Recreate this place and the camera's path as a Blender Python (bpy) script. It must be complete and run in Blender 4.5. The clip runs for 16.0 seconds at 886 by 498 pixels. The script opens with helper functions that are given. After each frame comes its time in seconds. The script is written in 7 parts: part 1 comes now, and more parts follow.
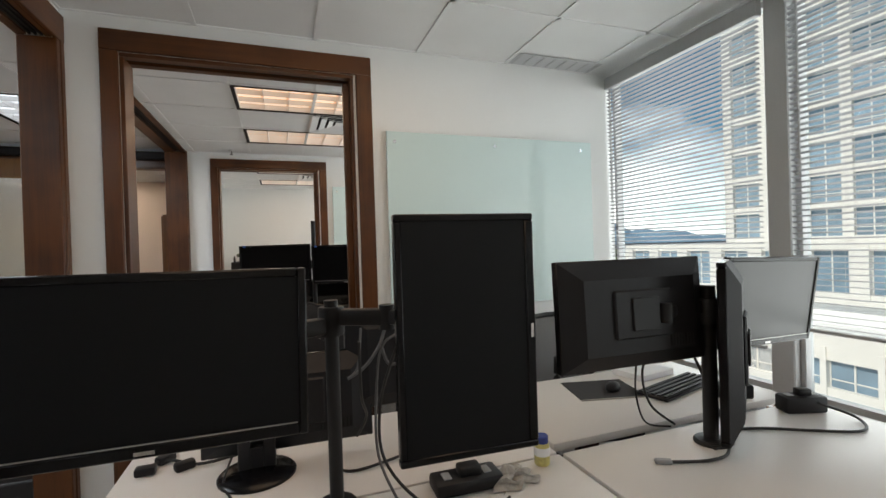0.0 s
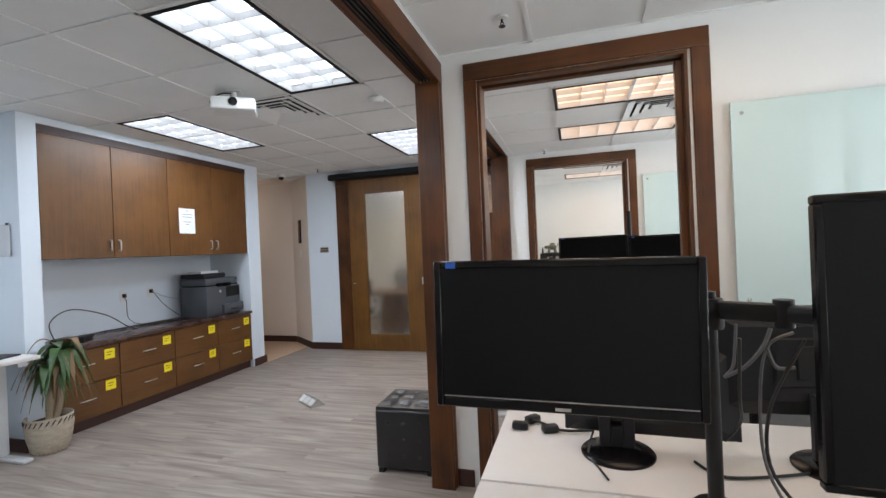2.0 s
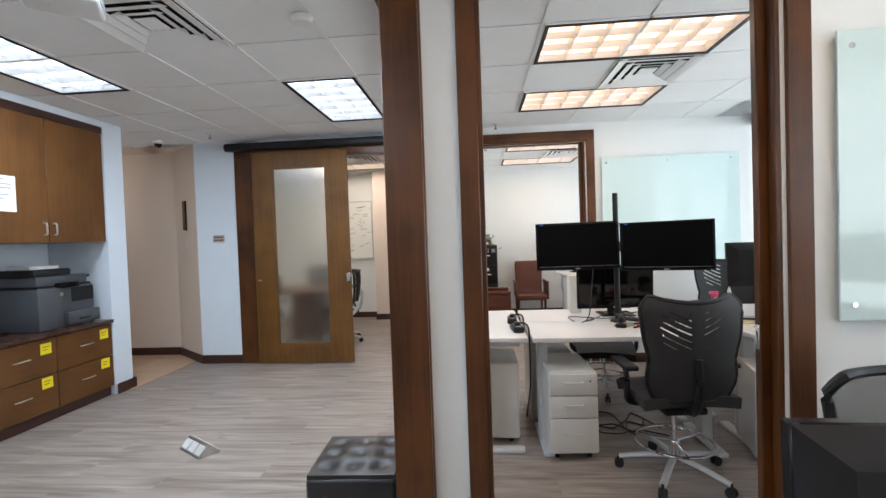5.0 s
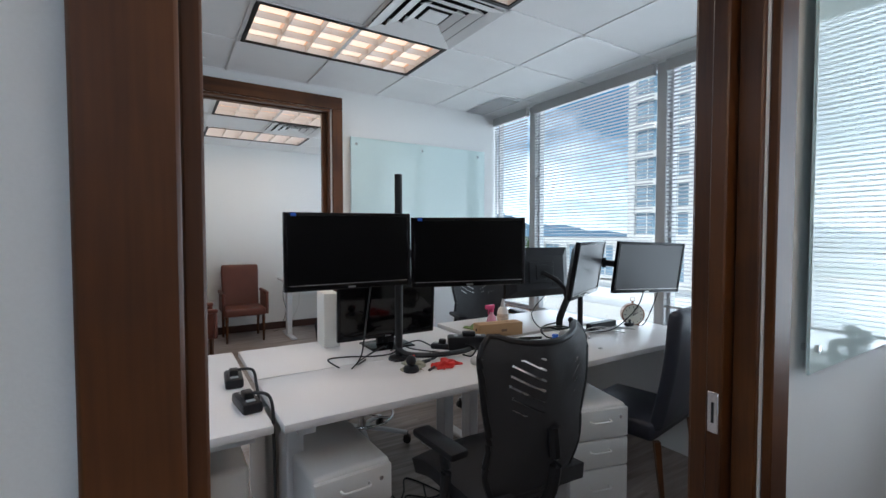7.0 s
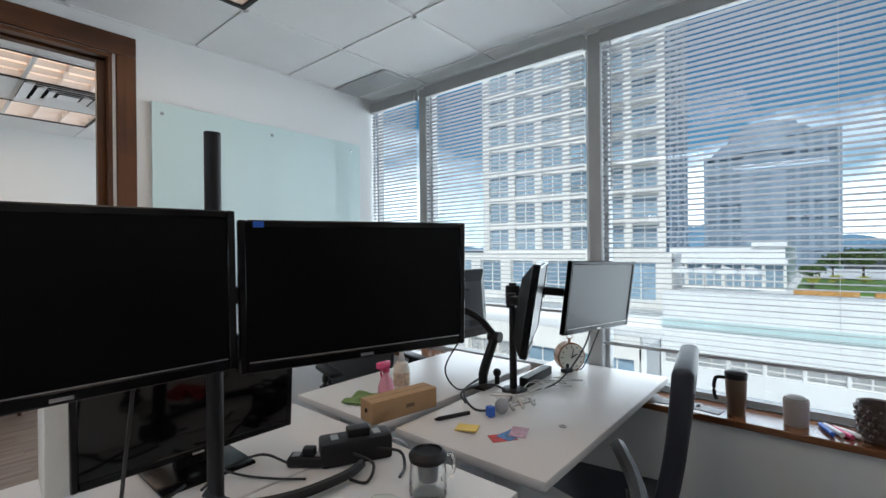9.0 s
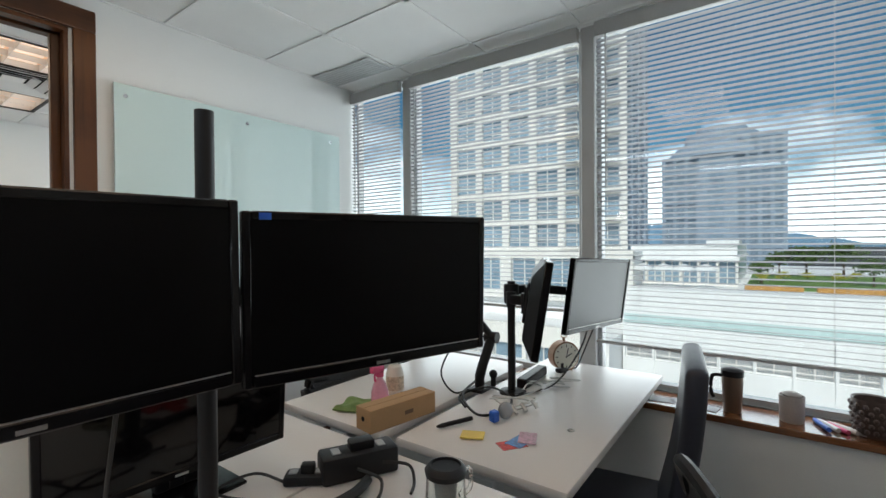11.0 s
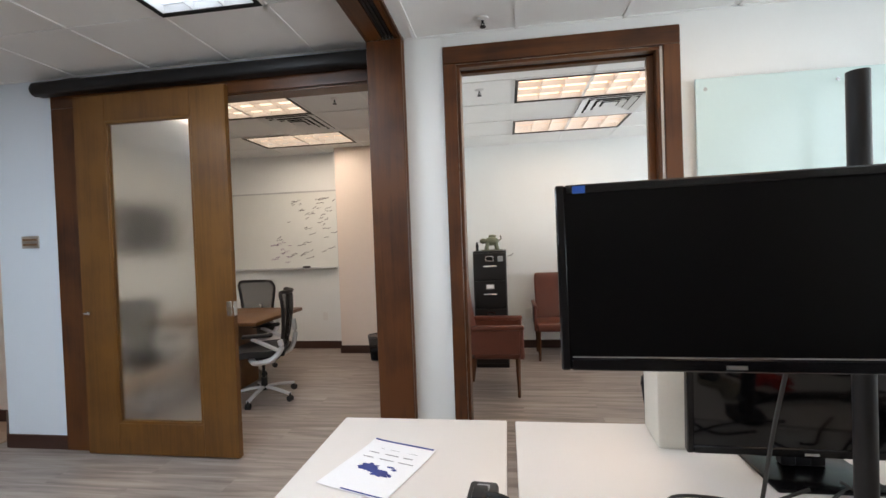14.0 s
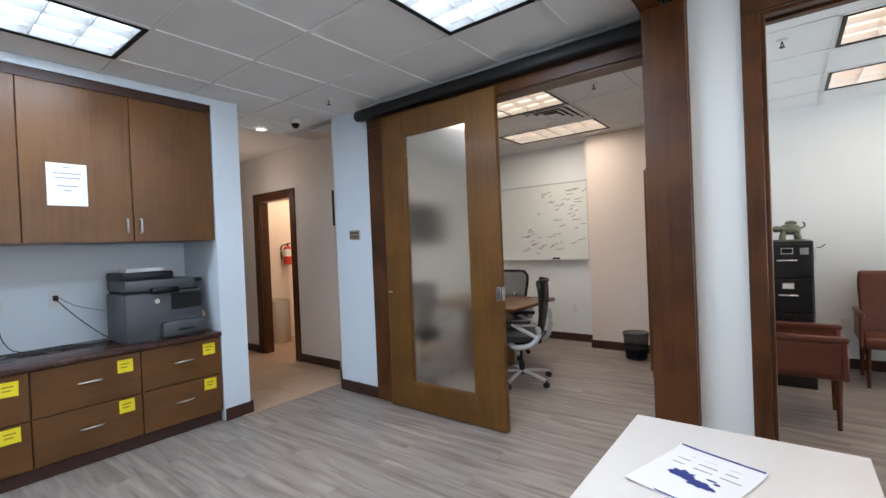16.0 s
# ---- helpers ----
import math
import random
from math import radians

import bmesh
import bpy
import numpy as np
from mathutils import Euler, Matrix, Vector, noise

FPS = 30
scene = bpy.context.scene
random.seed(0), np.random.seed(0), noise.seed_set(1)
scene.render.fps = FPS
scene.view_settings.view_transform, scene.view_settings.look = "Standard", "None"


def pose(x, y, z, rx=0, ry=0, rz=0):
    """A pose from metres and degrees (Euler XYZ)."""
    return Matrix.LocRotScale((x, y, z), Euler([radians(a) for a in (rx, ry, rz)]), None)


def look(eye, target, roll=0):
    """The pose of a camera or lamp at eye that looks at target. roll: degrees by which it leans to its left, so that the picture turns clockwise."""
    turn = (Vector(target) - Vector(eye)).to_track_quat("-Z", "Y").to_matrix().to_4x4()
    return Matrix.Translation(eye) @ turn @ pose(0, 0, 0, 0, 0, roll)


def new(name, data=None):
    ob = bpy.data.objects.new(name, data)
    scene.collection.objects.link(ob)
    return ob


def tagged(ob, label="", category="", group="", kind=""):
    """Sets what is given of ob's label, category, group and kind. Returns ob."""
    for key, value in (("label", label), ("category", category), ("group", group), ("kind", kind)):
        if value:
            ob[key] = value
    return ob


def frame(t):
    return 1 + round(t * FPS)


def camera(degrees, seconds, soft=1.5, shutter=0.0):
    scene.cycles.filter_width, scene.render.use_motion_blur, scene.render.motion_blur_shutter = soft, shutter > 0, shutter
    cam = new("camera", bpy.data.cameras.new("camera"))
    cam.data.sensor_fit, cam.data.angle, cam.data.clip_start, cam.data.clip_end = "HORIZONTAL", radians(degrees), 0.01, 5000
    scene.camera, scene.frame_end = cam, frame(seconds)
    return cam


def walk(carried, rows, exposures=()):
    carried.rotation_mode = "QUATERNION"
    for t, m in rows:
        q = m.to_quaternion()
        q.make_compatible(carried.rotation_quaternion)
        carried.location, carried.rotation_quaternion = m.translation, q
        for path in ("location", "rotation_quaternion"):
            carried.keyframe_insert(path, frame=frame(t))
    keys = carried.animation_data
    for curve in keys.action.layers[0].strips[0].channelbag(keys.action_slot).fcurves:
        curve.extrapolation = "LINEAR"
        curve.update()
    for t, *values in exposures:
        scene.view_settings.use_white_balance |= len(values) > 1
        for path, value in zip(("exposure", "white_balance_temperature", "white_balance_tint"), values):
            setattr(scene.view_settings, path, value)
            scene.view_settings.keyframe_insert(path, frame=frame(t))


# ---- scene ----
cam = camera(89.6, 16.0)
PATH = [
    (0, (0.324, 0.489, 1.481), (1.004, 2.369, 1.467), -1.8),
    (0.5, (0.282, 0.492, 1.478), (0.621, 2.463, 1.462), -2.0),
    (1, (0.233, 0.485, 1.485), (0.262, 2.485, 1.47), -2.2),
    (1.5, (0.181, 0.464, 1.484), (-0.105, 2.443, 1.476), -2.2),
    (2, (0.123, 0.44, 1.483), (-0.441, 2.359, 1.481), -2.5),
    (2.5, (0.104, 0.423, 1.481), (-0.63, 2.283, 1.489), -2.5),
    (3, (0.095, 0.402, 1.472), (-0.681, 2.245, 1.481), -2.4),
    (3.2, (0.071, 0.413, 1.462), (-0.707, 2.256, 1.47), -2.3),
    (5.3, (-0.492, 1.512, 1.447), (-0.47, 3.511, 1.393), -1.6),
    (5.5, (-0.516, 1.643, 1.44), (-0.38, 3.637, 1.381), -1.3),
    (6, (-0.516, 1.985, 1.445), (-0.147, 3.949, 1.382), -0.9),
    (6.5, (-0.511, 2.332, 1.438), (0.315, 4.152, 1.381), -0.3),
    (7, (-0.424, 2.647, 1.444), (0.635, 4.343, 1.373), 0.0),
    (7.5, (-0.253, 2.953, 1.452), (0.832, 4.631, 1.384), -0.4),
    (8, (-0.074, 3.227, 1.455), (1.098, 4.847, 1.399), -0.4),
    (8.5, (0.087, 3.414, 1.46), (1.447, 4.88, 1.458), -0.5),
    (8.7, (0.125, 3.482, 1.453), (1.597, 4.836, 1.458), -0.6),
    (11, (0.122, 3.734, 1.451), (1.738, 4.913, 1.435), -0.4),
    (11.5, (0.102, 3.745, 1.457), (1.518, 5.157, 1.428), -0.5),
    (12, (0.076, 3.752, 1.456), (1.254, 5.368, 1.432), -0.8),
    (12.5, (0.06, 3.754, 1.453), (0.944, 5.548, 1.43), -1.3),
    (13, (0.037, 3.75, 1.446), (0.6, 5.668, 1.421), -1.6),
    (13.5, (-0.02, 3.743, 1.44), (0.138, 5.736, 1.412), -1.8),
    (14, (-0.099, 3.723, 1.438), (-0.382, 5.703, 1.405), -2.1),
    (14.5, (-0.165, 3.702, 1.438), (-0.839, 5.585, 1.413), -2.1),
    (15, (-0.205, 3.684, 1.438), (-1.116, 5.464, 1.415), -2.2),
    (15.5, (-0.242, 3.673, 1.428), (-1.339, 5.346, 1.412), -2.3),
    (16, (-0.281, 3.677, 1.418), (-1.506, 5.258, 1.397), -2.4),
]
walk(cam, [(t, look(eye, target, roll)) for t, eye, target, roll in PATH], exposures=[(0, -0.44, 7000, 14), (1, -0.20, 6950, 15), (2, 0.15, 6600, 15), (3.2, 0.45, 6450, 16), (5.3, 0.33, 6350, 13), (6, 0.04, 6250, 13), (7, -0.38, 5850, 13), (8.5, -0.47, 6050, 13), (11, -0.52, 6500, 11), (12, -0.37, 6850, 14), (13, -0.18, 6800, 15), (14, 0.22, 6550, 14), (15, 0.25, 6150, 14), (16, 0.27, 6050, 12)])

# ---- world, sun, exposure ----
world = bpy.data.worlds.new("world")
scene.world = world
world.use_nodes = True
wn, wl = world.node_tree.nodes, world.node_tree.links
sky = wn.new("ShaderNodeTexSky")
sky.sky_type, sky.sun_disc = "NISHITA", False
SUN_EL, SUN_AZ = 42.0, 262.0          # degrees; azimuth clockwise from +y
sky.sun_elevation, sky.sun_rotation = radians(SUN_EL), radians(SUN_AZ)
sky.altitude, sky.air_density, sky.dust_density, sky.ozone_density = 50, 1.0, 0.2, 2.2
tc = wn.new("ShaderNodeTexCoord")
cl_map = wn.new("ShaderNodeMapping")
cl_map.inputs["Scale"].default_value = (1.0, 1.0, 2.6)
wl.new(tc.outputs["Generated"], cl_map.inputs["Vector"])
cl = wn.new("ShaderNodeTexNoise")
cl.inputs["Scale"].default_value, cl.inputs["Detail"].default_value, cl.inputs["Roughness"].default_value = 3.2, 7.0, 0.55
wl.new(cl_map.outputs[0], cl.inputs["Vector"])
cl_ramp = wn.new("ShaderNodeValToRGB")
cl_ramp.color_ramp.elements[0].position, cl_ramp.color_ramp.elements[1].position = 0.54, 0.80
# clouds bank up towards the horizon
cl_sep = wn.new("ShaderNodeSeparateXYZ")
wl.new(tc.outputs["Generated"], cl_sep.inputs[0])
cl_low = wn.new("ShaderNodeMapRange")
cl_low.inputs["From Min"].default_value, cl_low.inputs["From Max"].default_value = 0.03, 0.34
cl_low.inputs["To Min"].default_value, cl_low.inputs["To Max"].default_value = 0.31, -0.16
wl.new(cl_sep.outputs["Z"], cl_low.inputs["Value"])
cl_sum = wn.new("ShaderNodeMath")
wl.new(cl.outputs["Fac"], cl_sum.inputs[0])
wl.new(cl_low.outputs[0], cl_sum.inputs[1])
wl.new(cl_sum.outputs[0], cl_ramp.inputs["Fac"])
sky_tint = wn.new("ShaderNodeVectorMath")
sky_tint.operation = "MULTIPLY"
sky_tint.inputs[1].default_value = (0.62, 1.12, 1.20)
wl.new(sky.outputs["Color"], sky_tint.inputs[0])
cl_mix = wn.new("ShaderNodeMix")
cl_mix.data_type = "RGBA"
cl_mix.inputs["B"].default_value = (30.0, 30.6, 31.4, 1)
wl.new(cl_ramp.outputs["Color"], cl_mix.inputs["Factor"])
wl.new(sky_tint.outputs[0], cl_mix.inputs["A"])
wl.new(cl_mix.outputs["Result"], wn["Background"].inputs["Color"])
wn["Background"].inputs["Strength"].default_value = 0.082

sun = new("sun", bpy.data.lights.new("sun", "SUN"))
sun.data.energy, sun.data.angle, sun.data.color = 5.0, radians(0.53), (1.0, 0.95, 0.88)
sa, se = radians(SUN_AZ), radians(SUN_EL)
sun.matrix_world = look((0, 0, 60), (-math.sin(sa) * math.cos(se) * 50, -math.cos(sa) * math.cos(se) * 50, 60 - math.sin(se) * 50))

COOL_LAMP, WARM_LAMP, MEET_LAMP = 1.9, 1.40, 1.40        # brightness of the ceiling lamps' lenses
COOL_WATT, MEET_WATT, OFFICE_WATT = 25.0, 12.0, 5.5                      # light that each lamp sheds into the room
# daylight of the sky that comes in through each office's windows
for i, (ya, yb) in enumerate(((-0.2, 3.1), (3.3, 6.4), (6.6, 9.6))):
    la = new("window_daylight", bpy.data.lights.new("window_daylight", "AREA"))
    la.data.shape, la.data.size, la.data.size_y = "RECTANGLE", yb - ya, 1.85
    la.data.energy, la.data.color = 77.0, (0.94, 0.975, 1.0)
    la.matrix_world = look((2.72, (ya + yb) / 2, 1.70), (0.0, (ya + yb) / 2, 1.62))


# ---- materials ----
def mat(name, col, rough=0.5, metal=0.0, vary=0.06, scale=6.0, bump=0.0, bscale=120.0, spec=0.5, coat=0.0, stretch=(1, 1, 1), random_tint=0.0):
    """A painted, plastic or metal surface with two scales of variation."""
    m = bpy.data.materials.new(name)
    m.use_nodes = True
    n, l = m.node_tree.nodes, m.node_tree.links
    p = n["Principled BSDF"]
    p.inputs["Roughness"].default_value, p.inputs["Metallic"].default_value = rough, metal
    p.inputs["Specular IOR Level"].default_value = spec
    p.inputs["Coat Weight"].default_value = coat
    t = n.new("ShaderNodeTexCoord")
    mp = n.new("ShaderNodeMapping")
    mp.inputs["Scale"].default_value = stretch
    l.new(t.outputs["Object"], mp.inputs["Vector"])
    a = n.new("ShaderNodeTexNoise")
    a.inputs["Scale"].default_value, a.inputs["Detail"].default_value = scale, 5
    l.new(mp.outputs[0], a.inputs["Vector"])
    b = n.new("ShaderNodeTexNoise")
    b.inputs["Scale"].default_value, b.inputs["Detail"].default_value = bscale, 3
    l.new(mp.outputs[0], b.inputs["Vector"])
    add = n.new("ShaderNodeMath")
    add.operation = "ADD"
    l.new(a.outputs["Fac"], add.inputs[0])
    l.new(b.outputs["Fac"], add.inputs[1])
    r = n.new("ShaderNodeMapRange")
    r.inputs["From Min"].default_value, r.inputs["From Max"].default_value = 0.6, 1.4
    r.inputs["To Min"].default_value, r.inputs["To Max"].default_value = 1 - vary, 1 + vary
    l.new(add.outputs[0], r.inputs["Value"])
    mul = n.new("ShaderNodeVectorMath")
    mul.operation = "SCALE"
    mul.inputs[0].default_value = col[:3]
    l.new(r.outputs[0], mul.inputs["Scale"])
    last = mul.outputs[0]
    if random_tint:
        oi = n.new("ShaderNodeObjectInfo")
        r2 = n.new("ShaderNodeMapRange")
        r2.inputs["To Min"].default_value, r2.inputs["To Max"].default_value = 1 - random_tint, 1 + random_tint
        l.new(oi.outputs["Random"], r2.inputs["Value"])
        m2 = n.new("ShaderNodeVectorMath")
        m2.operation = "SCALE"
        l.new(last, m2.inputs[0])
        l.new(r2.outputs[0], m2.inputs["Scale"])
        last = m2.outputs[0]
    l.new(last, p.inputs["Base Color"])
    rr = n.new("ShaderNodeMapRange")
    rr.inputs["To Min"].default_value, rr.inputs["To Max"].default_value = max(0, rough - 0.06), min(1, rough + 0.08)
    l.new(a.outputs["Fac"], rr.inputs["Value"])
    l.new(rr.outputs[0], p.inputs["Roughness"])
    if bump:
        bp = n.new("ShaderNodeBump")
        bp.inputs["Strength"].default_value, bp.inputs["Distance"].default_value = bump, 0.002
        l.new(b.outputs["Fac"], bp.inputs["Height"])
        l.new(bp.outputs[0], p.inputs["Normal"])
    return m


def wood(name, dark, light, axis="z", rough=0.38, grain=26.0, coat=0.06):
    """Stained veneer whose grain runs along an axis."""
    m = bpy.data.materials.new(name)
    m.use_nodes = True
    n, l = m.node_tree.nodes, m.node_tree.links
    p = n["Principled BSDF"]
    t = n.new("ShaderNodeTexCoord")
    oi = n.new("ShaderNodeObjectInfo")
    off = n.new("ShaderNodeVectorMath")
    off.operation = "SCALE"
    off.inputs[0].default_value = (3.1, 5.7, 7.3)
    l.new(oi.outputs["Random"], off.inputs["Scale"])
    sm = n.new("ShaderNodeVectorMath")
    l.new(t.outputs["Object"], sm.inputs[0])
    l.new(off.outputs[0], sm.inputs[1])
    mp = n.new("ShaderNodeMapping")
    mp.inputs["Scale"].default_value = {"x": (0.045, 1, 1), "y": (1, 0.045, 1), "z": (1, 1, 0.045)}[axis]
    l.new(sm.outputs[0], mp.inputs["Vector"])
    a = n.new("ShaderNodeTexNoise")
    a.inputs["Scale"].default_value, a.inputs["Detail"].default_value, a.inputs["Distortion"].default_value = grain, 6, 1.2
    l.new(mp.outputs[0], a.inputs["Vector"])
    b = n.new("ShaderNodeTexNoise")
    b.inputs["Scale"].default_value, b.inputs["Detail"].default_value = 3.0, 4
    l.new(sm.outputs[0], b.inputs["Vector"])
    f = n.new("ShaderNodeTexNoise")
    f.inputs["Scale"].default_value, f.inputs["Detail"].default_value = grain * 9, 2
    l.new(mp.outputs[0], f.inputs["Vector"])
    w = n.new("ShaderNodeMath")
    w.operation = "MULTIPLY_ADD"
    w.inputs[1].default_value = 0.55
    l.new(a.outputs["Fac"], w.inputs[0])
    l.new(b.outputs["Fac"], w.inputs[2])
    w2 = n.new("ShaderNodeMath")
    w2.operation = "MULTIPLY_ADD"
    w2.inputs[1].default_value = 0.25
    l.new(f.outputs["Fac"], w2.inputs[0])
    l.new(w.outputs[0], w2.inputs[2])
    r = n.new("ShaderNodeValToRGB")
    r.color_ramp.elements[0].position, r.color_ramp.elements[1].position = 0.62, 1.0
    r.color_ramp.elements[0].color, r.color_ramp.elements[1].color = (*dark, 1), (*light, 1)
    l.new(w2.outputs[0], r.inputs["Fac"])
    l.new(r.outputs[0], p.inputs["Base Color"])
    p.inputs["Roughness"].default_value = rough
    p.inputs["Coat Weight"].default_value, p.inputs["Coat Roughness"].default_value = coat, 0.2
    p.inputs["Specular IOR Level"].default_value = 0.38
    bp = n.new("ShaderNodeBump")
    bp.inputs["Strength"].default_value, bp.inputs["Distance"].default_value = 0.12, 0.001
    l.new(f.outputs["Fac"], bp.inputs["Height"])
    l.new(bp.outputs[0], p.inputs["Normal"])
    return m


def glass(name, col=(1, 1, 1), rough=0.0, ior=1.45):
    m = bpy.data.materials.new(name)
    m.use_nodes = True
    p = m.node_tree.nodes["Principled BSDF"]
    p.inputs["Base Color"].default_value = (*col, 1)
    p.inputs["Transmission Weight"].default_value = 1.0
    p.inputs["Roughness"].default_value, p.inputs["IOR"].default_value = rough, ior
    return m


def pane_glass(name, col, gloss=0.08):
    """Thin pane: clear with a faint mirror."""
    m = bpy.data.materials.new(name)
    m.use_nodes = True
    n, l = m.node_tree.nodes, m.node_tree.links
    t, g, x, f = n.new("ShaderNodeBsdfTransparent"), n.new("ShaderNodeBsdfGlossy"), n.new("ShaderNodeMixShader"), n.new("ShaderNodeLayerWeight")
    pw, ad = n.new("ShaderNodeMath"), n.new("ShaderNodeMath")
    t.inputs["Color"].default_value = (*col, 1)
    g.inputs["Roughness"].default_value = 0.01
    f.inputs["Blend"].default_value = 0.5
    pw.operation, ad.operation = "POWER", "MULTIPLY_ADD"
    pw.inputs[1].default_value = 4.0
    ad.inputs[1].default_value, ad.inputs[2].default_value = 0.5, gloss * 0.4
    l.new(f.outputs["Facing"], pw.inputs[0])
    l.new(pw.outputs[0], ad.inputs[0])
    l.new(ad.outputs[0], x.inputs["Fac"])
    l.new(t.outputs[0], x.inputs[1])
    l.new(g.outputs[0], x.inputs[2])
    l.new(x.outputs[0], n["Material Output"].inputs["Surface"])
    return m


def glow(name, col, strength, scale=14.0, base=0.8):
    """A lamp's lens: gives off light, a little unevenly."""
    m = bpy.data.materials.new(name)
    m.use_nodes = True
    n, l = m.node_tree.nodes, m.node_tree.links
    p = n["Principled BSDF"]
    p.inputs["Base Color"].default_value = (base, base, base, 1)
    p.inputs["Emission Color"].default_value = (*col, 1)
    t, a, r = n.new("ShaderNodeTexCoord"), n.new("ShaderNodeTexNoise"), n.new("ShaderNodeMapRange")
    a.inputs["Scale"].default_value = scale
    l.new(t.outputs["Object"], a.inputs["Vector"])
    r.inputs["To Min"].default_value, r.inputs["To Max"].default_value = strength * 0.75, strength * 1.25
    l.new(a.outputs["Fac"], r.inputs["Value"])
    l.new(r.outputs[0], p.inputs["Emission Strength"])
    return m


def floor_material():
    """Grey-beige vinyl planks with a long streaky grain along x."""
    m = bpy.data.materials.new("vinyl_plank")
    m.use_nodes = True
    n, l = m.node_tree.nodes, m.node_tree.links
    p = n["Principled BSDF"]
    t = n.new("ShaderNodeTexCoord")
    br = n.new("ShaderNodeTexBrick")
    br.inputs["Scale"].default_value = 1.0
    br.inputs["Brick Width"].default_value, br.inputs["Row Height"].default_value = 1.22, 0.18
    br.inputs["Mortar Size"].default_value, br.inputs["Bias"].default_value = 0.0009, 0.0
    br.inputs["Color1"].default_value, br.inputs["Color2"].default_value = (0.40, 0.40, 0.40, 1), (0.62, 0.62, 0.62, 1)
    br.inputs["Mortar"].default_value = (0.25, 0.25, 0.25, 1)
    l.new(t.outputs["Object"], br.inputs["Vector"])
    off = n.new("ShaderNodeVectorMath")
    off.operation = "MULTIPLY_ADD"
    off.inputs[1].default_value = (9, 9, 9)
    l.new(br.outputs["Color"], off.inputs[0])
    l.new(t.outputs["Object"], off.inputs[2])
    mp = n.new("ShaderNodeMapping")
    mp.inputs["Scale"].default_value = (0.8, 9.5, 1)
    l.new(off.outputs[0], mp.inputs["Vector"])
    a = n.new("ShaderNodeTexNoise")
    a.inputs["Scale"].default_value, a.inputs["Detail"].default_value, a.inputs["Distortion"].default_value = 2.0, 7, 0.8
    l.new(mp.outputs[0], a.inputs["Vector"])
    s = n.new("ShaderNodeMath")
    s.operation = "MULTIPLY_ADD"
    s.inputs[1].default_value = 0.18
    l.new(br.outputs["Color"], s.inputs[0])
    l.new(a.outputs["Fac"], s.inputs[2])
    r = n.new("ShaderNodeValToRGB")
    r.color_ramp.elements[0].position, r.color_ramp.elements[1].position = 0.38, 0.80
    r.color_ramp.elements[0].color, r.color_ramp.elements[1].color = (0.165, 0.130, 0.110, 1), (0.392, 0.335, 0.298, 1)
    l.new(s.outputs[0], r.inputs["Fac"])
    l.new(r.outputs[0], p.inputs["Base Color"])
    rr = n.new("ShaderNodeMapRange")
    rr.inputs["To Min"].default_value, rr.inputs["To Max"].default_value = 0.32, 0.52
    l.new(a.outputs["Fac"], rr.inputs["Value"])
    l.new(rr.outputs[0], p.inputs["Roughness"])
    bp = n.new("ShaderNodeBump")
    bp.inputs["Strength"].default_value, bp.inputs["Distance"].default_value = 0.15, 0.002
    l.new(a.outputs["Fac"], bp.inputs["Height"])
    l.new(bp.outputs[0], p.inputs["Normal"])
    return m


WALL = mat("wall_paint", (0.78, 0.80, 0.79), 0.6, vary=0.025, scale=1.5, bump=0.12, bscale=260, spec=0.35)
CREAM = mat("cream_paint", (0.76, 0.66, 0.58), 0.6, vary=0.03, scale=1.5, bump=0.12, bscale=260, spec=0.3)
TILE = mat("ceiling_tile_fibre", (0.80, 0.81, 0.80), 0.9, vary=0.05, scale=3, bump=0.5, bscale=330, spec=0.1)
TBAR = mat("ceiling_bar_enamel", (0.80, 0.81, 0.80), 0.5, vary=0.02)
WOOD_Z = wood("walnut_stain_upright", (0.034, 0.0095, 0.0020), (0.098, 0.0320, 0.0064), "z", grain=18.0)
WOOD_X = wood("walnut_stain_level", (0.034, 0.0095, 0.0020), (0.098, 0.0320, 0.0064), "x", grain=18.0)
WOOD_Y = wood("walnut_stain_along", (0.034, 0.0095, 0.0020), (0.098, 0.0320, 0.0064), "y", grain=18.0)
DOORW = wood("door_veneer", (0.092, 0.037, 0.0070), (0.155, 0.068, 0.0125), "z", rough=0.4)
LEAFW = wood("sliding_leaf_veneer", (0.150, 0.056, 0.016), (0.250, 0.102, 0.032), "z", rough=0.4)
CABW = wood("cabinet_veneer", (0.080, 0.031, 0.0075), (0.140, 0.058, 0.0150), "z", rough=0.38)
CABWY = wood("drawer_veneer", (0.080, 0.031, 0.0075), (0.132, 0.056, 0.0150), "y", rough=0.38)
BASEB = mat("dark_baseboard", (0.045, 0.017, 0.011), 0.4, vary=0.2, scale=4, bscale=60)
BENCHT = mat("dark_bench_top", (0.05, 0.022, 0.016), 0.25, vary=0.15)
FLOOR = floor_material()
WALLB = mat("pale_blue_paint", (0.70, 0.765, 0.83), 0.6, vary=0.025, scale=1.5, bump=0.12, bscale=260, spec=0.35)
HALLTILE = mat("hall_stone_tile", (0.52, 0.36, 0.24), 0.35, vary=0.14, scale=3.5, bscale=40, random_tint=0.06)
GROUT = mat("grout", (0.36, 0.26, 0.19), 0.8)
DESK = mat("white_laminate", (0.70, 0.672, 0.645), 0.38, vary=0.015, scale=2, bump=0.04, bscale=400)
DESKLEG = mat("desk_frame_enamel", (0.62, 0.63, 0.64), 0.35, vary=0.03)
PED = mat("pedestal_enamel", (0.66, 0.65, 0.62), 0.35, vary=0.02, bump=0.05, bscale=300)
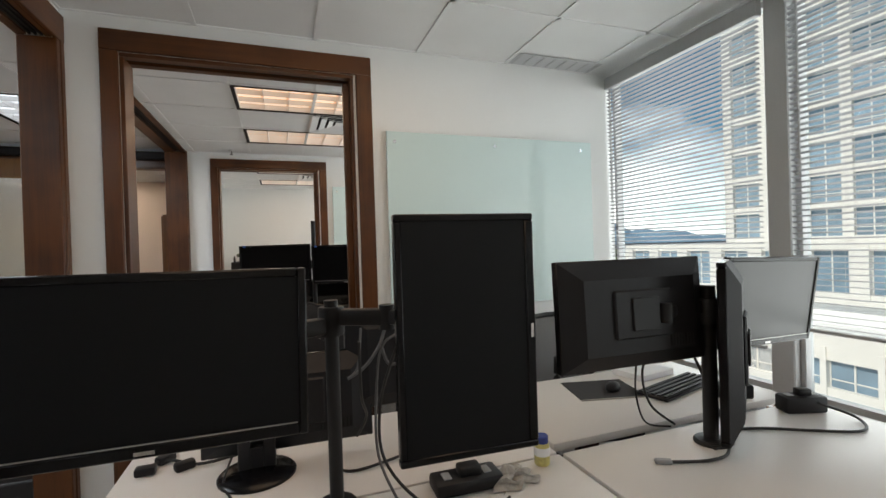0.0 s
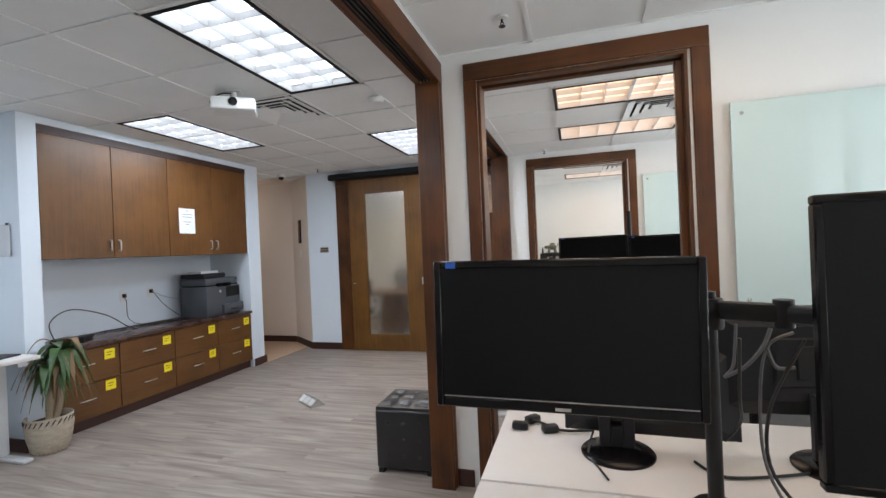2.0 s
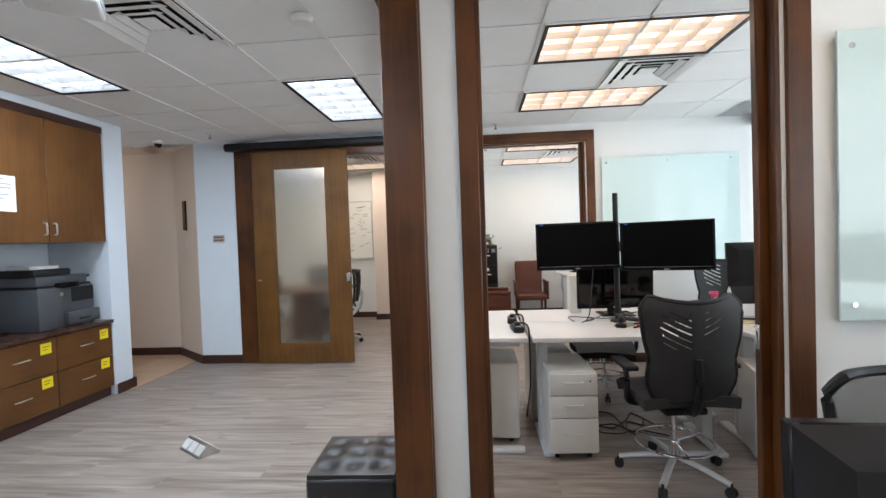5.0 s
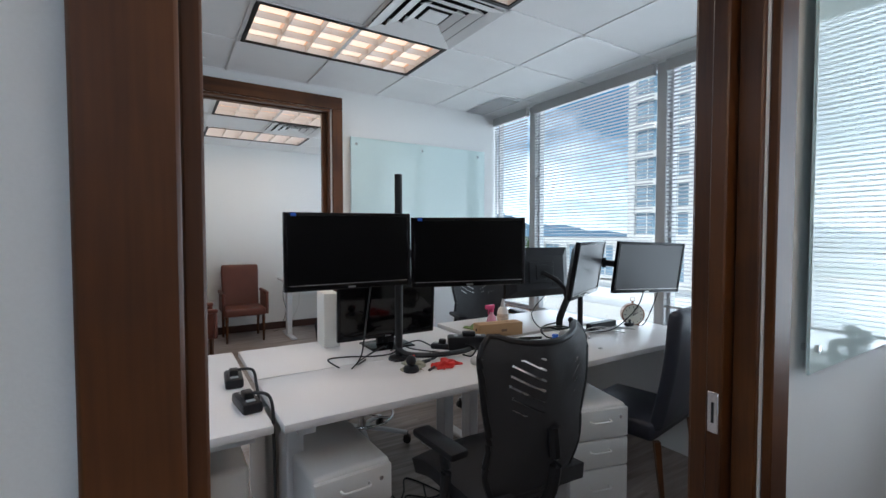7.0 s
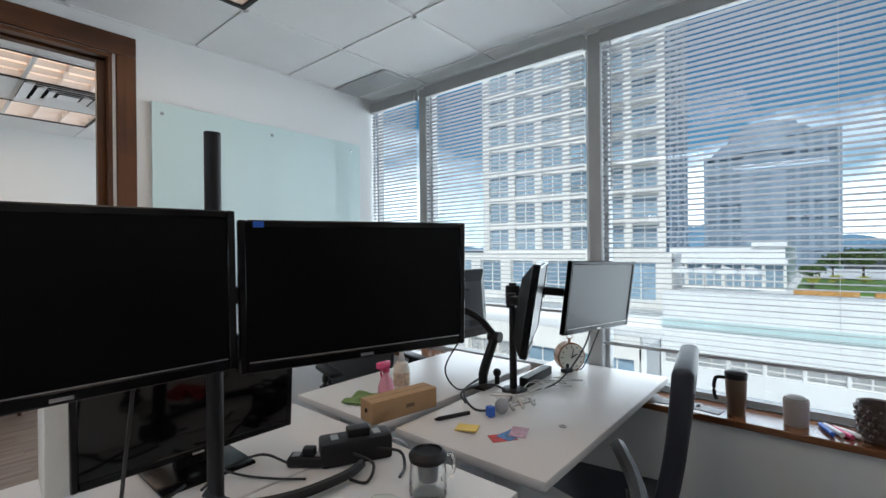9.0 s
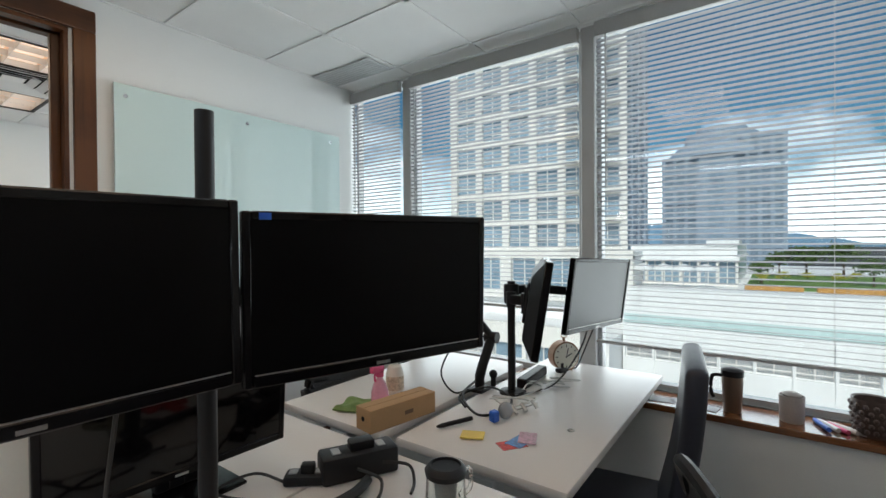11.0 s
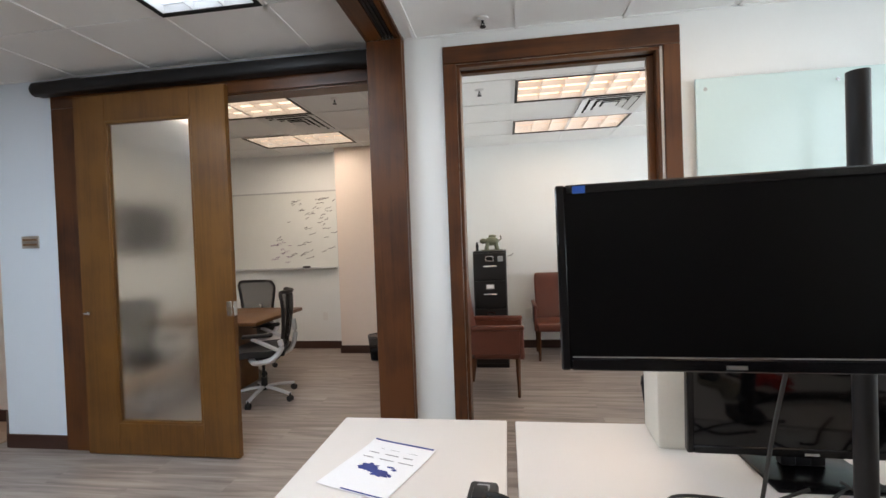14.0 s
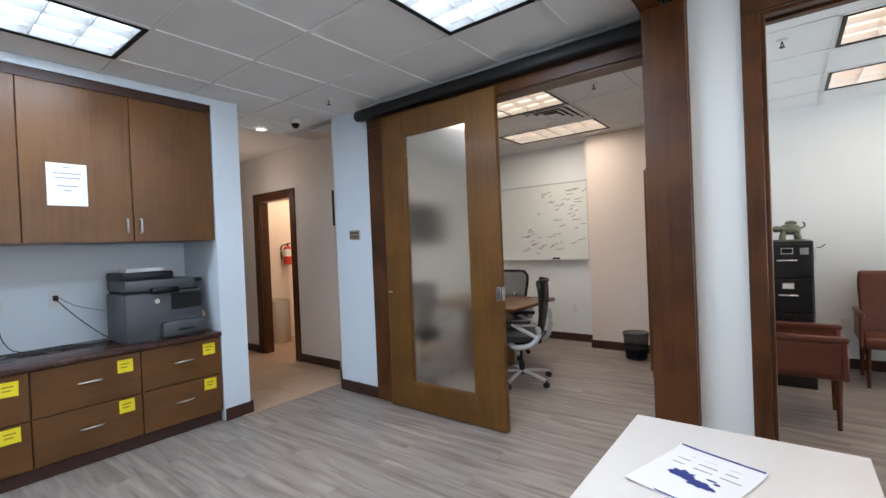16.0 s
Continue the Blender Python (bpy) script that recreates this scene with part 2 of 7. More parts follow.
CHROME = mat("chrome", (0.75, 0.75, 0.76), 0.15, metal=1.0, vary=0.04)
SILVER = mat("silver_painted_plastic", (0.66, 0.67, 0.69), 0.3, metal=0.15, vary=0.03)
STEEL = mat("brushed_steel", (0.55, 0.54, 0.52), 0.32, metal=1.0, vary=0.08, scale=3, bscale=90)
ALU = mat("anodised_aluminium", (0.52, 0.53, 0.54), 0.38, metal=0.3, vary=0.03)
WFRAME = mat("window_frame_enamel", (0.44, 0.45, 0.45), 0.45, vary=0.04)
SLAT = mat("blind_slat_enamel", (0.36, 0.37, 0.385), 0.42, vary=0.03)
BEZEL = mat("gloss_black_plastic", (0.004, 0.004, 0.005), 0.2, vary=0.2, scale=3, spec=0.25)
SHELL = mat("matt_black_plastic", (0.010, 0.010, 0.012), 0.45, spec=0.3, vary=0.15, bump=0.15, bscale=500)
DARKM = mat("black_powder_coat", (0.010, 0.010, 0.011), 0.42, spec=0.3, vary=0.15, bump=0.1, bscale=400)
SCREEN = mat("lcd_glass", (0.003, 0.003, 0.0035), 0.30, vary=0.1, scale=2, spec=0.10)
SCREEN_M = mat("matt_lcd", (0.010, 0.010, 0.011), 0.34, vary=0.1, scale=2, spec=0.55)
SCREEN_B = mat("matt_dark_lcd", (0.0045, 0.0052, 0.0065), 0.42, vary=0.1, scale=2, spec=0.20)
SCREEN_G = mat("gloss_lcd", (0.003, 0.003, 0.0035), 0.06, vary=0.1, scale=2, spec=0.4)
MESH_BLK = mat("black_mesh_fabric", (0.020, 0.020, 0.022), 0.55, vary=0.25, scale=30, bump=0.6, bscale=700)
MESH_T = mat("open_mesh_fabric", (0.012, 0.012, 0.014), 0.8, vary=0.2, scale=30)
_n, _l = MESH_T.node_tree.nodes, MESH_T.node_tree.links
_t, _x = _n.new("ShaderNodeBsdfTransparent"), _n.new("ShaderNodeMixShader")
_x.inputs["Fac"].default_value = 0.42
_l.new(_t.outputs[0], _x.inputs[1])
_l.new(_n["Principled BSDF"].outputs[0], _x.inputs[2])
_l.new(_x.outputs[0], _n["Material Output"].inputs["Surface"])
RUBBER = mat("rubber", (0.018, 0.018, 0.018), 0.7)
LEATHER_BLK = mat("black_leather", (0.016, 0.015, 0.016), 0.34, vary=0.25, scale=9, bump=0.35, bscale=240)
LEATHER_BRN = mat("brown_leather", (0.115, 0.032, 0.018), 0.38, vary=0.22, scale=8, bump=0.3, bscale=240)
LEATHER_NVY = mat("dark_blue_leather", (0.016, 0.018, 0.028), 0.42, vary=0.2, scale=8, bump=0.3, bscale=240)
PAPER = mat("paper", (0.80, 0.81, 0.83), 0.7, vary=0.02)
YELLOW = mat("yellow_note", (0.85, 0.68, 0.01), 0.6, vary=0.03)
INK = mat("ink", (0.03, 0.03, 0.035), 0.6)
INKBLUE = mat("blue_ink", (0.015, 0.035, 0.22), 0.5)
WHITEPL = mat("white_plastic", (0.72, 0.72, 0.70), 0.35, vary=0.02)
GREYPL = mat("grey_plastic", (0.30, 0.31, 0.32), 0.45, vary=0.05)
CABLE = mat("black_cable", (0.012, 0.012, 0.012), 0.5)
CORDG = mat("grey_cable", (0.085, 0.085, 0.088), 0.45)
CABLE_W = mat("white_cable", (0.62, 0.62, 0.60), 0.5)
CARD = mat("corrugated_card", (0.42, 0.26, 0.13), 0.8, vary=0.08, scale=10, bump=0.2, bscale=180)
RED = mat("red_cloth", (0.62, 0.03, 0.02), 0.7, vary=0.15, scale=25, bump=0.4)
PINK = mat("pink_plastic", (0.75, 0.10, 0.24), 0.25, vary=0.05)
PINKLIQ = mat("pink_liquid_bottle", (0.72, 0.32, 0.42), 0.15, vary=0.1)
BLUE = mat("blue_plastic", (0.02, 0.12, 0.55), 0.4)
GREENCL = mat("green_cloth", (0.16, 0.24, 0.08), 0.9, vary=0.25, scale=40, bump=0.5)
CLEAR = glass("clear_glass", (0.97, 0.99, 0.98))
FROST = glass("frosted_glass", (0.93, 0.96, 0.95), 0.22)
BOARDG = mat("back_painted_glass", (0.60, 0.745, 0.735), 0.03, vary=0.01, spec=0.45)
PANE = pane_glass("window_pane", (0.93, 0.97, 0.97))
LAMP_C = glow("cool_lamp_lens", (0.77, 0.90, 1.0), COOL_LAMP)
LAMP_C_DIM = glow("cool_lamp_reflector", (0.84, 0.91, 1.0), 0.95, 22.0, 0.1)
LAMP_W_DIM = glow("warm_lamp_reflector", (1.0, 0.60, 0.36), 0.95, 22.0, 0.1)
LAMP_W = glow("warm_lamp_lens", (1.0, 0.70, 0.46), WARM_LAMP)
LAMP_M = glow("meeting_lamp_lens", (1.0, 0.77, 0.54), MEET_LAMP)
LOUVRE = mat("lamp_louvre", (0.76, 0.76, 0.76), 0.3, vary=0.02)
BLACK = mat("black_recess", (0.004, 0.004, 0.004), 0.9)


# ---- mesh helpers ----
def box(bm, x0, x1, y0, y1, z0, z1, r=0.0, seg=2, m=None):
    """A box, with rounded edges where r is given."""
    mm = Matrix.LocRotScale(((x0 + x1) / 2, (y0 + y1) / 2, (z0 + z1) / 2), None, (x1 - x0, y1 - y0, z1 - z0))
    vs = bmesh.ops.create_cube(bm, size=1.0, matrix=(m @ mm) if m else mm)["verts"]
    if r:
        es = list({e for v in vs for e in v.link_edges})
        bmesh.ops.bevel(bm, geom=es, offset=r, segments=seg, profile=0.5, affect="EDGES", clamp_overlap=True)
    return bm


def rod(bm, a, b, r0, r1=None, seg=14):
    """A round bar or cone from a to b."""
    a, b = Vector(a), Vector(b)
    d = b - a
    m = Matrix.Translation((a + b) / 2) @ d.to_track_quat("Z", "Y").to_matrix().to_4x4()
    bmesh.ops.create_cone(bm, cap_ends=True, segments=seg, radius1=r0, radius2=r0 if r1 is None else r1, depth=d.length, matrix=m)
    return bm


def ball(bm, c, r, sx=1, sy=1, sz=1, u=14, v=9):
    bmesh.ops.create_uvsphere(bm, u_segments=u, v_segments=v, radius=r, matrix=Matrix.LocRotScale(c, None, (sx, sy, sz)))
    return bm


def smooth_path(pts, n=6):
    pts = [Vector(p) for p in pts]
    q = [pts[0]] + pts + [pts[-1]]
    out = []
    for i in range(1, len(q) - 2):
        for k in range(n):
            t = k / n
            a, b, c, d = q[i - 1], q[i], q[i + 1], q[i + 2]
            out.append(0.5 * ((2 * b) + (c - a) * t + (2 * a - 5 * b + 4 * c - d) * t * t + (3 * b - a - 3 * c + d) * t ** 3))
    return out + [pts[-1]]


def tube(bm, pts, r, seg=7, n=6, flat=1.0):
    """A cable or bent bar along a smooth path."""
    path = smooth_path(pts, n) if n > 1 else [Vector(p) for p in pts]
    rings, up = [], Vector((0, 0, 1))
    for i, p in enumerate(path):
        d = (path[min(i + 1, len(path) - 1)] - path[max(i - 1, 0)]).normalized()
        s = d.cross(up)
        if s.length < 0.05:
            s = d.cross(Vector((0, 1, 0)))
        s.normalize()
        w = s.cross(d)
        rings.append([bm.verts.new(p + s * math.cos(k * math.tau / seg) * r + w * math.sin(k * math.tau / seg) * r * flat) for k in range(seg)])
    for a, b in zip(rings, rings[1:]):
        for k in range(seg):
            bm.faces.new((a[k], a[(k + 1) % seg], b[(k + 1) % seg], b[k]))
    bm.faces.new(rings[0][::-1])
    bm.faces.new(rings[-1])
    return bm


def lathe(bm, prof, seg=24, c=(0, 0, 0), cap=True):
    """A turned shape from (radius, height) pairs."""
    rings = [[bm.verts.new((c[0] + r * math.cos(k * math.tau / seg), c[1] + r * math.sin(k * math.tau / seg), c[2] + z)) for k in range(seg)] for r, z in prof]
    for a, b in zip(rings, rings[1:]):
        for k in range(seg):
            bm.faces.new((a[k], a[(k + 1) % seg], b[(k + 1) % seg], b[k]))
    if cap:
        bm.faces.new(rings[0][::-1])
        bm.faces.new(rings[-1])
    return bm


def prism(bm, outline, a, b, axis="y"):
    """An outline in a plane pushed along an axis from a to b."""
    put = {"x": lambda p, t: (t, p[0], p[1]), "y": lambda p, t: (p[0], t, p[1]), "z": lambda p, t: (p[0], p[1], t)}[axis]
    f, g = [bm.verts.new(put(p, a)) for p in outline], [bm.verts.new(put(p, b)) for p in outline]
    n = len(outline)
    for i in range(n):
        bm.faces.new((f[i], f[(i + 1) % n], g[(i + 1) % n], g[i]))
    bm.faces.new(f[::-1])
    bm.faces.new(g)
    return bm


def shell(bm, fn, nu, nv, thick):
    """A curved sheet with thickness: fn(u, v) gives a point, u and v from 0 to 1."""
    g = [[Vector(fn(i / nu, j / nv)) for j in range(nv + 1)] for i in range(nu + 1)]
    fr, bk = [], []
    for i in range(nu + 1):
        a, b = [], []
        for j in range(nv + 1):
            du = g[min(i + 1, nu)][j] - g[max(i - 1, 0)][j]
            dv = g[i][min(j + 1, nv)] - g[i][max(j - 1, 0)]
            nn = du.cross(dv).normalized() * thick / 2
            a.append(bm.verts.new(g[i][j] + nn))
            b.append(bm.verts.new(g[i][j] - nn))
        fr.append(a)
        bk.append(b)
    for i in range(nu):
        for j in range(nv):
            bm.faces.new((fr[i][j], fr[i + 1][j], fr[i + 1][j + 1], fr[i][j + 1]))
            bm.faces.new((bk[i][j], bk[i][j + 1], bk[i + 1][j + 1], bk[i + 1][j]))
    for i in range(nu):
        bm.faces.new((fr[i][0], bk[i][0], bk[i + 1][0], fr[i + 1][0]))
        bm.faces.new((fr[i][nv], fr[i + 1][nv], bk[i + 1][nv], bk[i][nv]))
    for j in range(nv):
        bm.faces.new((fr[0][j], fr[0][j + 1], bk[0][j + 1], bk[0][j]))
        bm.faces.new((fr[nu][j], bk[nu][j], bk[nu][j + 1], fr[nu][j + 1]))
    return bm


def finish(name, bm, material, smooth=False):
    bmesh.ops.recalc_face_normals(bm, faces=bm.faces[:])
    me = bpy.data.meshes.new(name)
    bm.to_mesh(me)
    bm.free()
    for m in (material if isinstance(material, (list, tuple)) else [material]):
        me.materials.append(m)
    if smooth:
        for p in me.polygons:
            p.use_smooth = True
        me.set_sharp_from_angle(angle=radians(38))
    return me


def part(name, bm, material, parent, label="", smooth=True):
    """One mesh object under a thing or under a part."""
    ob = new(name, finish(name, bm, material, smooth))
    ob.parent = parent
    if label:
        ob["label"] = label
    return ob


def piece(name, me, parent, m):
    """A repeat that shares mesh data, under its thing."""
    ob = new(name, me)
    ob.parent = parent
    ob.matrix_local = m
    return ob


def thing(name, label, category, m=None, group="", kind=""):
    ob = new(name)
    ob.empty_display_size = 0.1
    if m is not None:
        ob.matrix_world = m
    return tagged(ob, label, category, group, kind)


def solo(name, bm, material, label, category, group="", kind="", m=None, smooth=True):
    """A thing that is one mesh."""
    ob = new(name, finish(name, bm, material, smooth))
    if m is not None:
        ob.matrix_world = m
    return tagged(ob, label, category, group, kind)


def fixed(name, bm, material, label, category="wall", smooth=False):
    return solo(name, bm, material, label, category, kind="structure", smooth=smooth)


B = bmesh.new


def pierced(bm, axis, a0, a1, t0, t1, z0, z1, holes):
    """A wall along an axis from a0 to a1, between t0 and t1 in thickness, with holes (from, to, bottom, top)."""
    def put(u0, u1, w0, w1):
        if u1 - u0 > 1e-4 and w1 - w0 > 1e-4:
            if axis == "x":
                box(bm, u0, u1, t0, t1, w0, w1)
            else:
                box(bm, t0, t1, u0, u1, w0, w1)
    at = a0
    for h0, h1, b, t in sorted(holes):
        put(at, h0, z0, z1)
        put(h0, h1, z0, b)
        put(h0, h1, t, z1)
        at = h1
    put(at, a1, z0, z1)
    return bm


# ---- the plan ----
CEIL = 2.73
CO = 2.68                      # ceiling of the offices
XW0, XW1 = -0.765, -0.65        # wall between the first office and the open area
XV0, XV1 = -0.880, -0.70        # its thicker run beside the other offices
XG = 2.62                      # window line
P1, P2, P3 = 3.13, 6.42, 9.68  # south faces of the partitions
TH = 0.15
S0 = -0.30                     # back wall of the first office
DW0, DW1, DWT = -0.365, 0.795, 2.50   # opening between the offices
D1X = -0.045                   # the first one sits a little further from the windows
XN = -4.10                     # face of the cabinet niche
YC = 6.58                      # wall of the meeting room
HB = 7.03                      # north wall of the hall

# floors
bm = B()
box(bm, -4.75, 2.75, -3.2, 9.9, -0.2, 0.0)
fixed("floor", bm, FLOOR, "grey-beige streaky vinyl plank floor through the offices", "floor")
hall = fixed("floor_hall", box(B(), -8.0, -4.02, 5.6, 8.6, -0.19, 0.001), GROUT, "tan stone tile floor of the hall", "floor")

# walls
fixed("wall_office_west_1", pierced(B(), "y", S0 - 0.15, 3.45, XW0, XW1, 0, CEIL, [(0.16, 3.09, 0, 2.54)]), WALL, "white painted wall with a wide sliding-door opening")
fixed("wall_office_west_2", box(box(B(), XV0, XV1, 3.45, 6.38, 2.69, CEIL), XV0, XV1, 6.38, 9.83, 0, CEIL), WALL, "white painted wall with a wide sliding-door opening")
for i, y in enumerate((P1, P2)):
    fixed("wall_partition_%d" % (i + 1), pierced(B(), "x", XV1 if i else XW1, XG, y, y + TH, 0, CEIL, [(DW0 + (D1X if i == 0 else 0), DW1 + (D1X if i == 0 else 0), 0, DWT)]), WALL, "white painted partition wall with a wide doorway")
fixed("wall_north", box(B(), -4.5, XG + 0.12, P3, P3 + 0.15, 0, CEIL), WALL, "white painted back wall")
fixed("wall_south", box(B(), XW1, XG, S0 - 0.15, S0, 0, CEIL), WALL, "white painted back wall")
fixed("wall_pillar", box(B(), -2.32, XV0, 9.40, P3, 0, CEIL), CREAM, "boxed-out pillar in the meeting room's corner")
WIN = [(-0.25, 0.62), (0.72, 1.91), (2.02, 3.13), (3.28, 4.50), (4.58, 5.815), (5.895, 6.42), (6.57, 7.75), (7.85, 9.0), (9.1, 9.66)]
SILL, HEAD = 0.70, 2.655
fixed("wall_window", pierced(B(), "y", S0 - 0.15, 9.83, XG - 0.02, XG + 0.13, 0, CEIL, [(-0.28, 9.66, SILL, HEAD)]), WALL, "low white wall below and strip above the windows")
bm = B()
for a, b in ((S0, P1), (P1 + TH, P2), (P2 + TH, P3)):
    box(bm, 2.42, XG - 0.02, a, b, 0, SILL - 0.03)
fixed("wall_window_apron", bm, WALL, "white boxed wall under the window sill")
fixed("wall_meeting", pierced(B(), "x", -3.88, XV0, YC, YC + 0.14, 0, CEIL, [(-3.10, -0.92, 0, 2.52)]), WALLB, "white painted wall of the meeting room with a wide opening")
bm = B()
prism(bm, [(-3.88, YC), (-3.88, YC + 0.14), (-4.42, HB + 0.15), (-4.47, HB)], 0, CEIL, "z")
fixed("wall_corner", bm, CREAM, "angled cream wall at the hall's corner")
fixed("wall_hall", pierced(B(), "x", -8.0, -4.45, HB, HB + 0.12, 0, CEIL, [(-6.08, -5.33, 0, 2.10)]), CREAM, "cream painted wall of the hall")
fixed("wall_meeting_west", box(B(), -4.52, -4.40, HB + 0.12, P3, 0, CEIL), WALL, "white wall of the meeting room")
bm = B()
box(bm, -8.12, -8.0, 5.6, 9.2, 0, CEIL)
box(bm, -8.0, -4.52, 8.6, 8.72, 0, CEIL)
box(bm, -6.9, -6.8, HB + 0.12, 8.6, 0, CEIL)
fixed("wall_hall_end", bm, CREAM, "cream walls that close the hall and washroom")
# niche with columns
bm = B()
box(bm, -4.75, XN, 5.49, 5.72, 0, CEIL)
box(bm, -4.75, XN, 2.90, 3.04, 0, CEIL)
box(bm, -4.75, XN, 3.04, 5.49, 2.67, CEIL)
box(bm, -4.90, -4.75, -3.2, 5.72, 0, CEIL)
box(bm, -8.0, -4.75, 5.60, 5.72, 0, CEIL)
fixed("wall_niche", bm, WALLB, "white wall with a recess for the cabinets")
fixed("wall_area_south", box(B(), -4.9, XW0, -3.35, -3.2, 0, CEIL), WALL, "white wall that closes the open area")
fixed("wall_area_east", box(B(), XW0, XW1, -3.35, S0 - 0.15, 0, CEIL), WALL, "white wall that closes the open area")

# baseboards
bm = B()
def base(x0, x1, y0, y1):
    box(bm, x0, x1, y0, y1, 0, 0.105, 0.004, 1)
base(-4.08, -4.10 + 0.032, 5.49, 5.735)
base(-4.75, -4.085, 5.72, 5.735)
base(-3.88, -3.36, YC - 0.015, YC)
base(-8.0, -6.20, HB - 0.015, HB)
base(-5.23, -4.47, HB - 0.015, HB)
base(-4.4, -2.32, P3 - 0.015, P3)
base(-2.335, XV0, 9.385, 9.40)
base(XV1, 2.42, P3 - 0.015, P3)
base(XV1, -0.48, P2 - 0.015, P2)
base(0.91, 2.42, P2 - 0.015, P2)
base(XW1, -0.525, P1 - 0.015, P1)
base(0.865, 2.42, P1 - 0.015, P1)
base(0.865, 2.42, P1 + TH, P1 + TH + 0.015)
base(0.91, 2.42, P2 + TH, P2 + TH + 0.015)
base(-4.10, -4.085, 2.90, 3.04)
base(-4.75, -4.10, 2.885, 2.90)
base(-4.75, -4.735, -3.2, 2.885)
base(XV1, XV1 + 0.015, P2 + TH, P3 - 0.015)
d = Vector((-4.47 + 3.88, HB - YC, 0))
box(bm, 0, d.length, -0.015, 0.0, 0, 0.105, 0.004, 1, m=Matrix.Translation((-3.88, YC, 0)) @ Matrix.Rotation(math.atan2(d.y, d.x), 4, "Z") @ Matrix.Rotation(math.pi, 4, "Z") @ Matrix.Translation((-d.length, 0, 0)))
fixed("baseboard", bm, BASEB, "dark brown baseboard along the walls", "baseboard")

# ceilings: tiles between proud bars, one mesh each
def ceiling(name, x0, x1, y0, y1, gx, px, rows, holes, label, CEIL=CEIL, recess=0.0055):
    bm = B()
    xs = sorted({x0, x1, *[v for v in (gx + k * px for k in range(-20, 21)) if x0 + 0.02 < v < x1 - 0.02]})
    ys = sorted({y0, y1, *[v for v in rows if y0 + 0.02 < v < y1 - 0.02]})
    cuts = lambda a, b, c, d: any(a >= h[0] - 0.05 and b <= h[1] + 0.05 and c >= h[2] - 0.05 and d <= h[3] + 0.05 for h in holes)
    for a, b in zip(xs, xs[1:]):
        for c, d in zip(ys, ys[1:]):
            if not cuts(a, b, c, d):
                box(bm, a + 0.003, b - 0.003, c + 0.003, d - 0.003, CEIL + recess, CEIL + 0.03)
    k = len(bm.faces)
    bm.faces.ensure_lookup_table()
    for v in xs:
        for c, d in zip(ys, ys[1:]):
            if not cuts(v - 0.01, v + 0.01, c, d) or any(abs(v - h[0]) < 0.05 or abs(v - h[1]) < 0.05 for h in holes):
                box(bm, v - 0.012, v + 0.012, c + 0.012, d - 0.012, CEIL - 0.003, CEIL + 0.004)
    for v in ys:
        for a, b in zip(xs, xs[1:]):
            if not cuts(a, b, v - 0.01, v + 0.01) or any(abs(v - h[2]) < 0.05 or abs(v - h[3]) < 0.05 for h in holes):
                box(bm, a - 0.012, b + 0.012, v - 0.012, v + 0.012, CEIL - 0.0036, CEIL + 0.0034)
    box(bm, x0, x1, y0, y1, CEIL + 0.2, CEIL + 0.25)
    bm.faces.ensure_lookup_table()
    for f in bm.faces[k:]:
        f.material_index = 1
    return fixed(name, bm, [TILE, TBAR], label, "ceiling")


M = 0.6096
OGX = {0.0: -0.07, 3.29: 0.0, 6.58: 0.0}    # where a grid bar runs in each office
OFF_L = []                       # lamps of the offices: x0, x1, y0, y1
for oy in (0.0, 3.29, 6.58):
    for y0 in (0.69, 1.91):
        OFF_L.append((OGX[oy], OGX[oy] + 2 * M, oy + y0, oy + y0 + M))
AREA_Y = [-2.70, -2.09, -1.48, -0.86, -0.25, 0.36, 0.97, 1.58, 2.17, 2.80, 3.44, 4.08, 4.73, 5.35, 5.97]
AREA_L = [(x, x + M, AREA_Y[k], AREA_Y[k + 2]) for x, k in ((-1.935, 8), (-1.935 - 3 * M, 10), (-1.935, 12), (-1.935 - 3 * M, 5), (-1.935, 3))]
CONF_L = [(-3.13, -3.13 + 2 * M, 7.26, 7.87), (-3.13, -3.13 + 2 * M, 8.56, 9.17)]
VENTS = [(OGX[oy] + M, OGX[oy] + 2 * M, oy + 1.30, oy + 1.91) for oy in (0.0, 3.29, 6.58)] + [(-1.935 - M, -1.935, 3.44, 4.08), (-3.13 + M, -3.13 + 2 * M, 7.87, 8.56)]
for i, (a, b) in enumerate(((S0, P1), (P1 + TH, P2), (P2 + TH, P3))):
    oy = (0.0, 3.29, 6.58)[i]
    mine = OFF_L[2 * i:2 * i + 2] + [VENTS[i]]
    ceiling("ceiling_office_%d" % (i + 1), XV1 if i else XW1, XG - 0.02, a, b, OGX[oy], M, [oy + v for v in (0.08, 0.69, 1.30, 1.91, 2.52)], mine, "white mineral-fibre tile ceiling on a metal grid", CO, 0.0025)
ceiling("ceiling_area", -4.75, XW0 + 0.005, -3.2, YC, -1.935, M, AREA_Y, AREA_L + [VENTS[3]], "white mineral-fibre tile ceiling on a metal grid")
ceiling("ceiling_meeting", -4.40, XV0, YC + 0.14, P3, -3.13, M, [7.26, 7.87, 8.56, 9.17], CONF_L + [VENTS[4]], "white mineral-fibre tile ceiling on a metal grid")
fixed("ceiling_hall", box(B(), -8.0, -4.76, 5.72, 8.6, CEIL, CEIL + 0.2), CREAM, "plain cream ceiling of the hall", "ceiling")
fixed("roof_slab", box(B(), -8.3, 2.9, -3.5, 10.0, CEIL + 0.3, CEIL + 0.5), TILE, "slab above the ceiling", "ceiling")


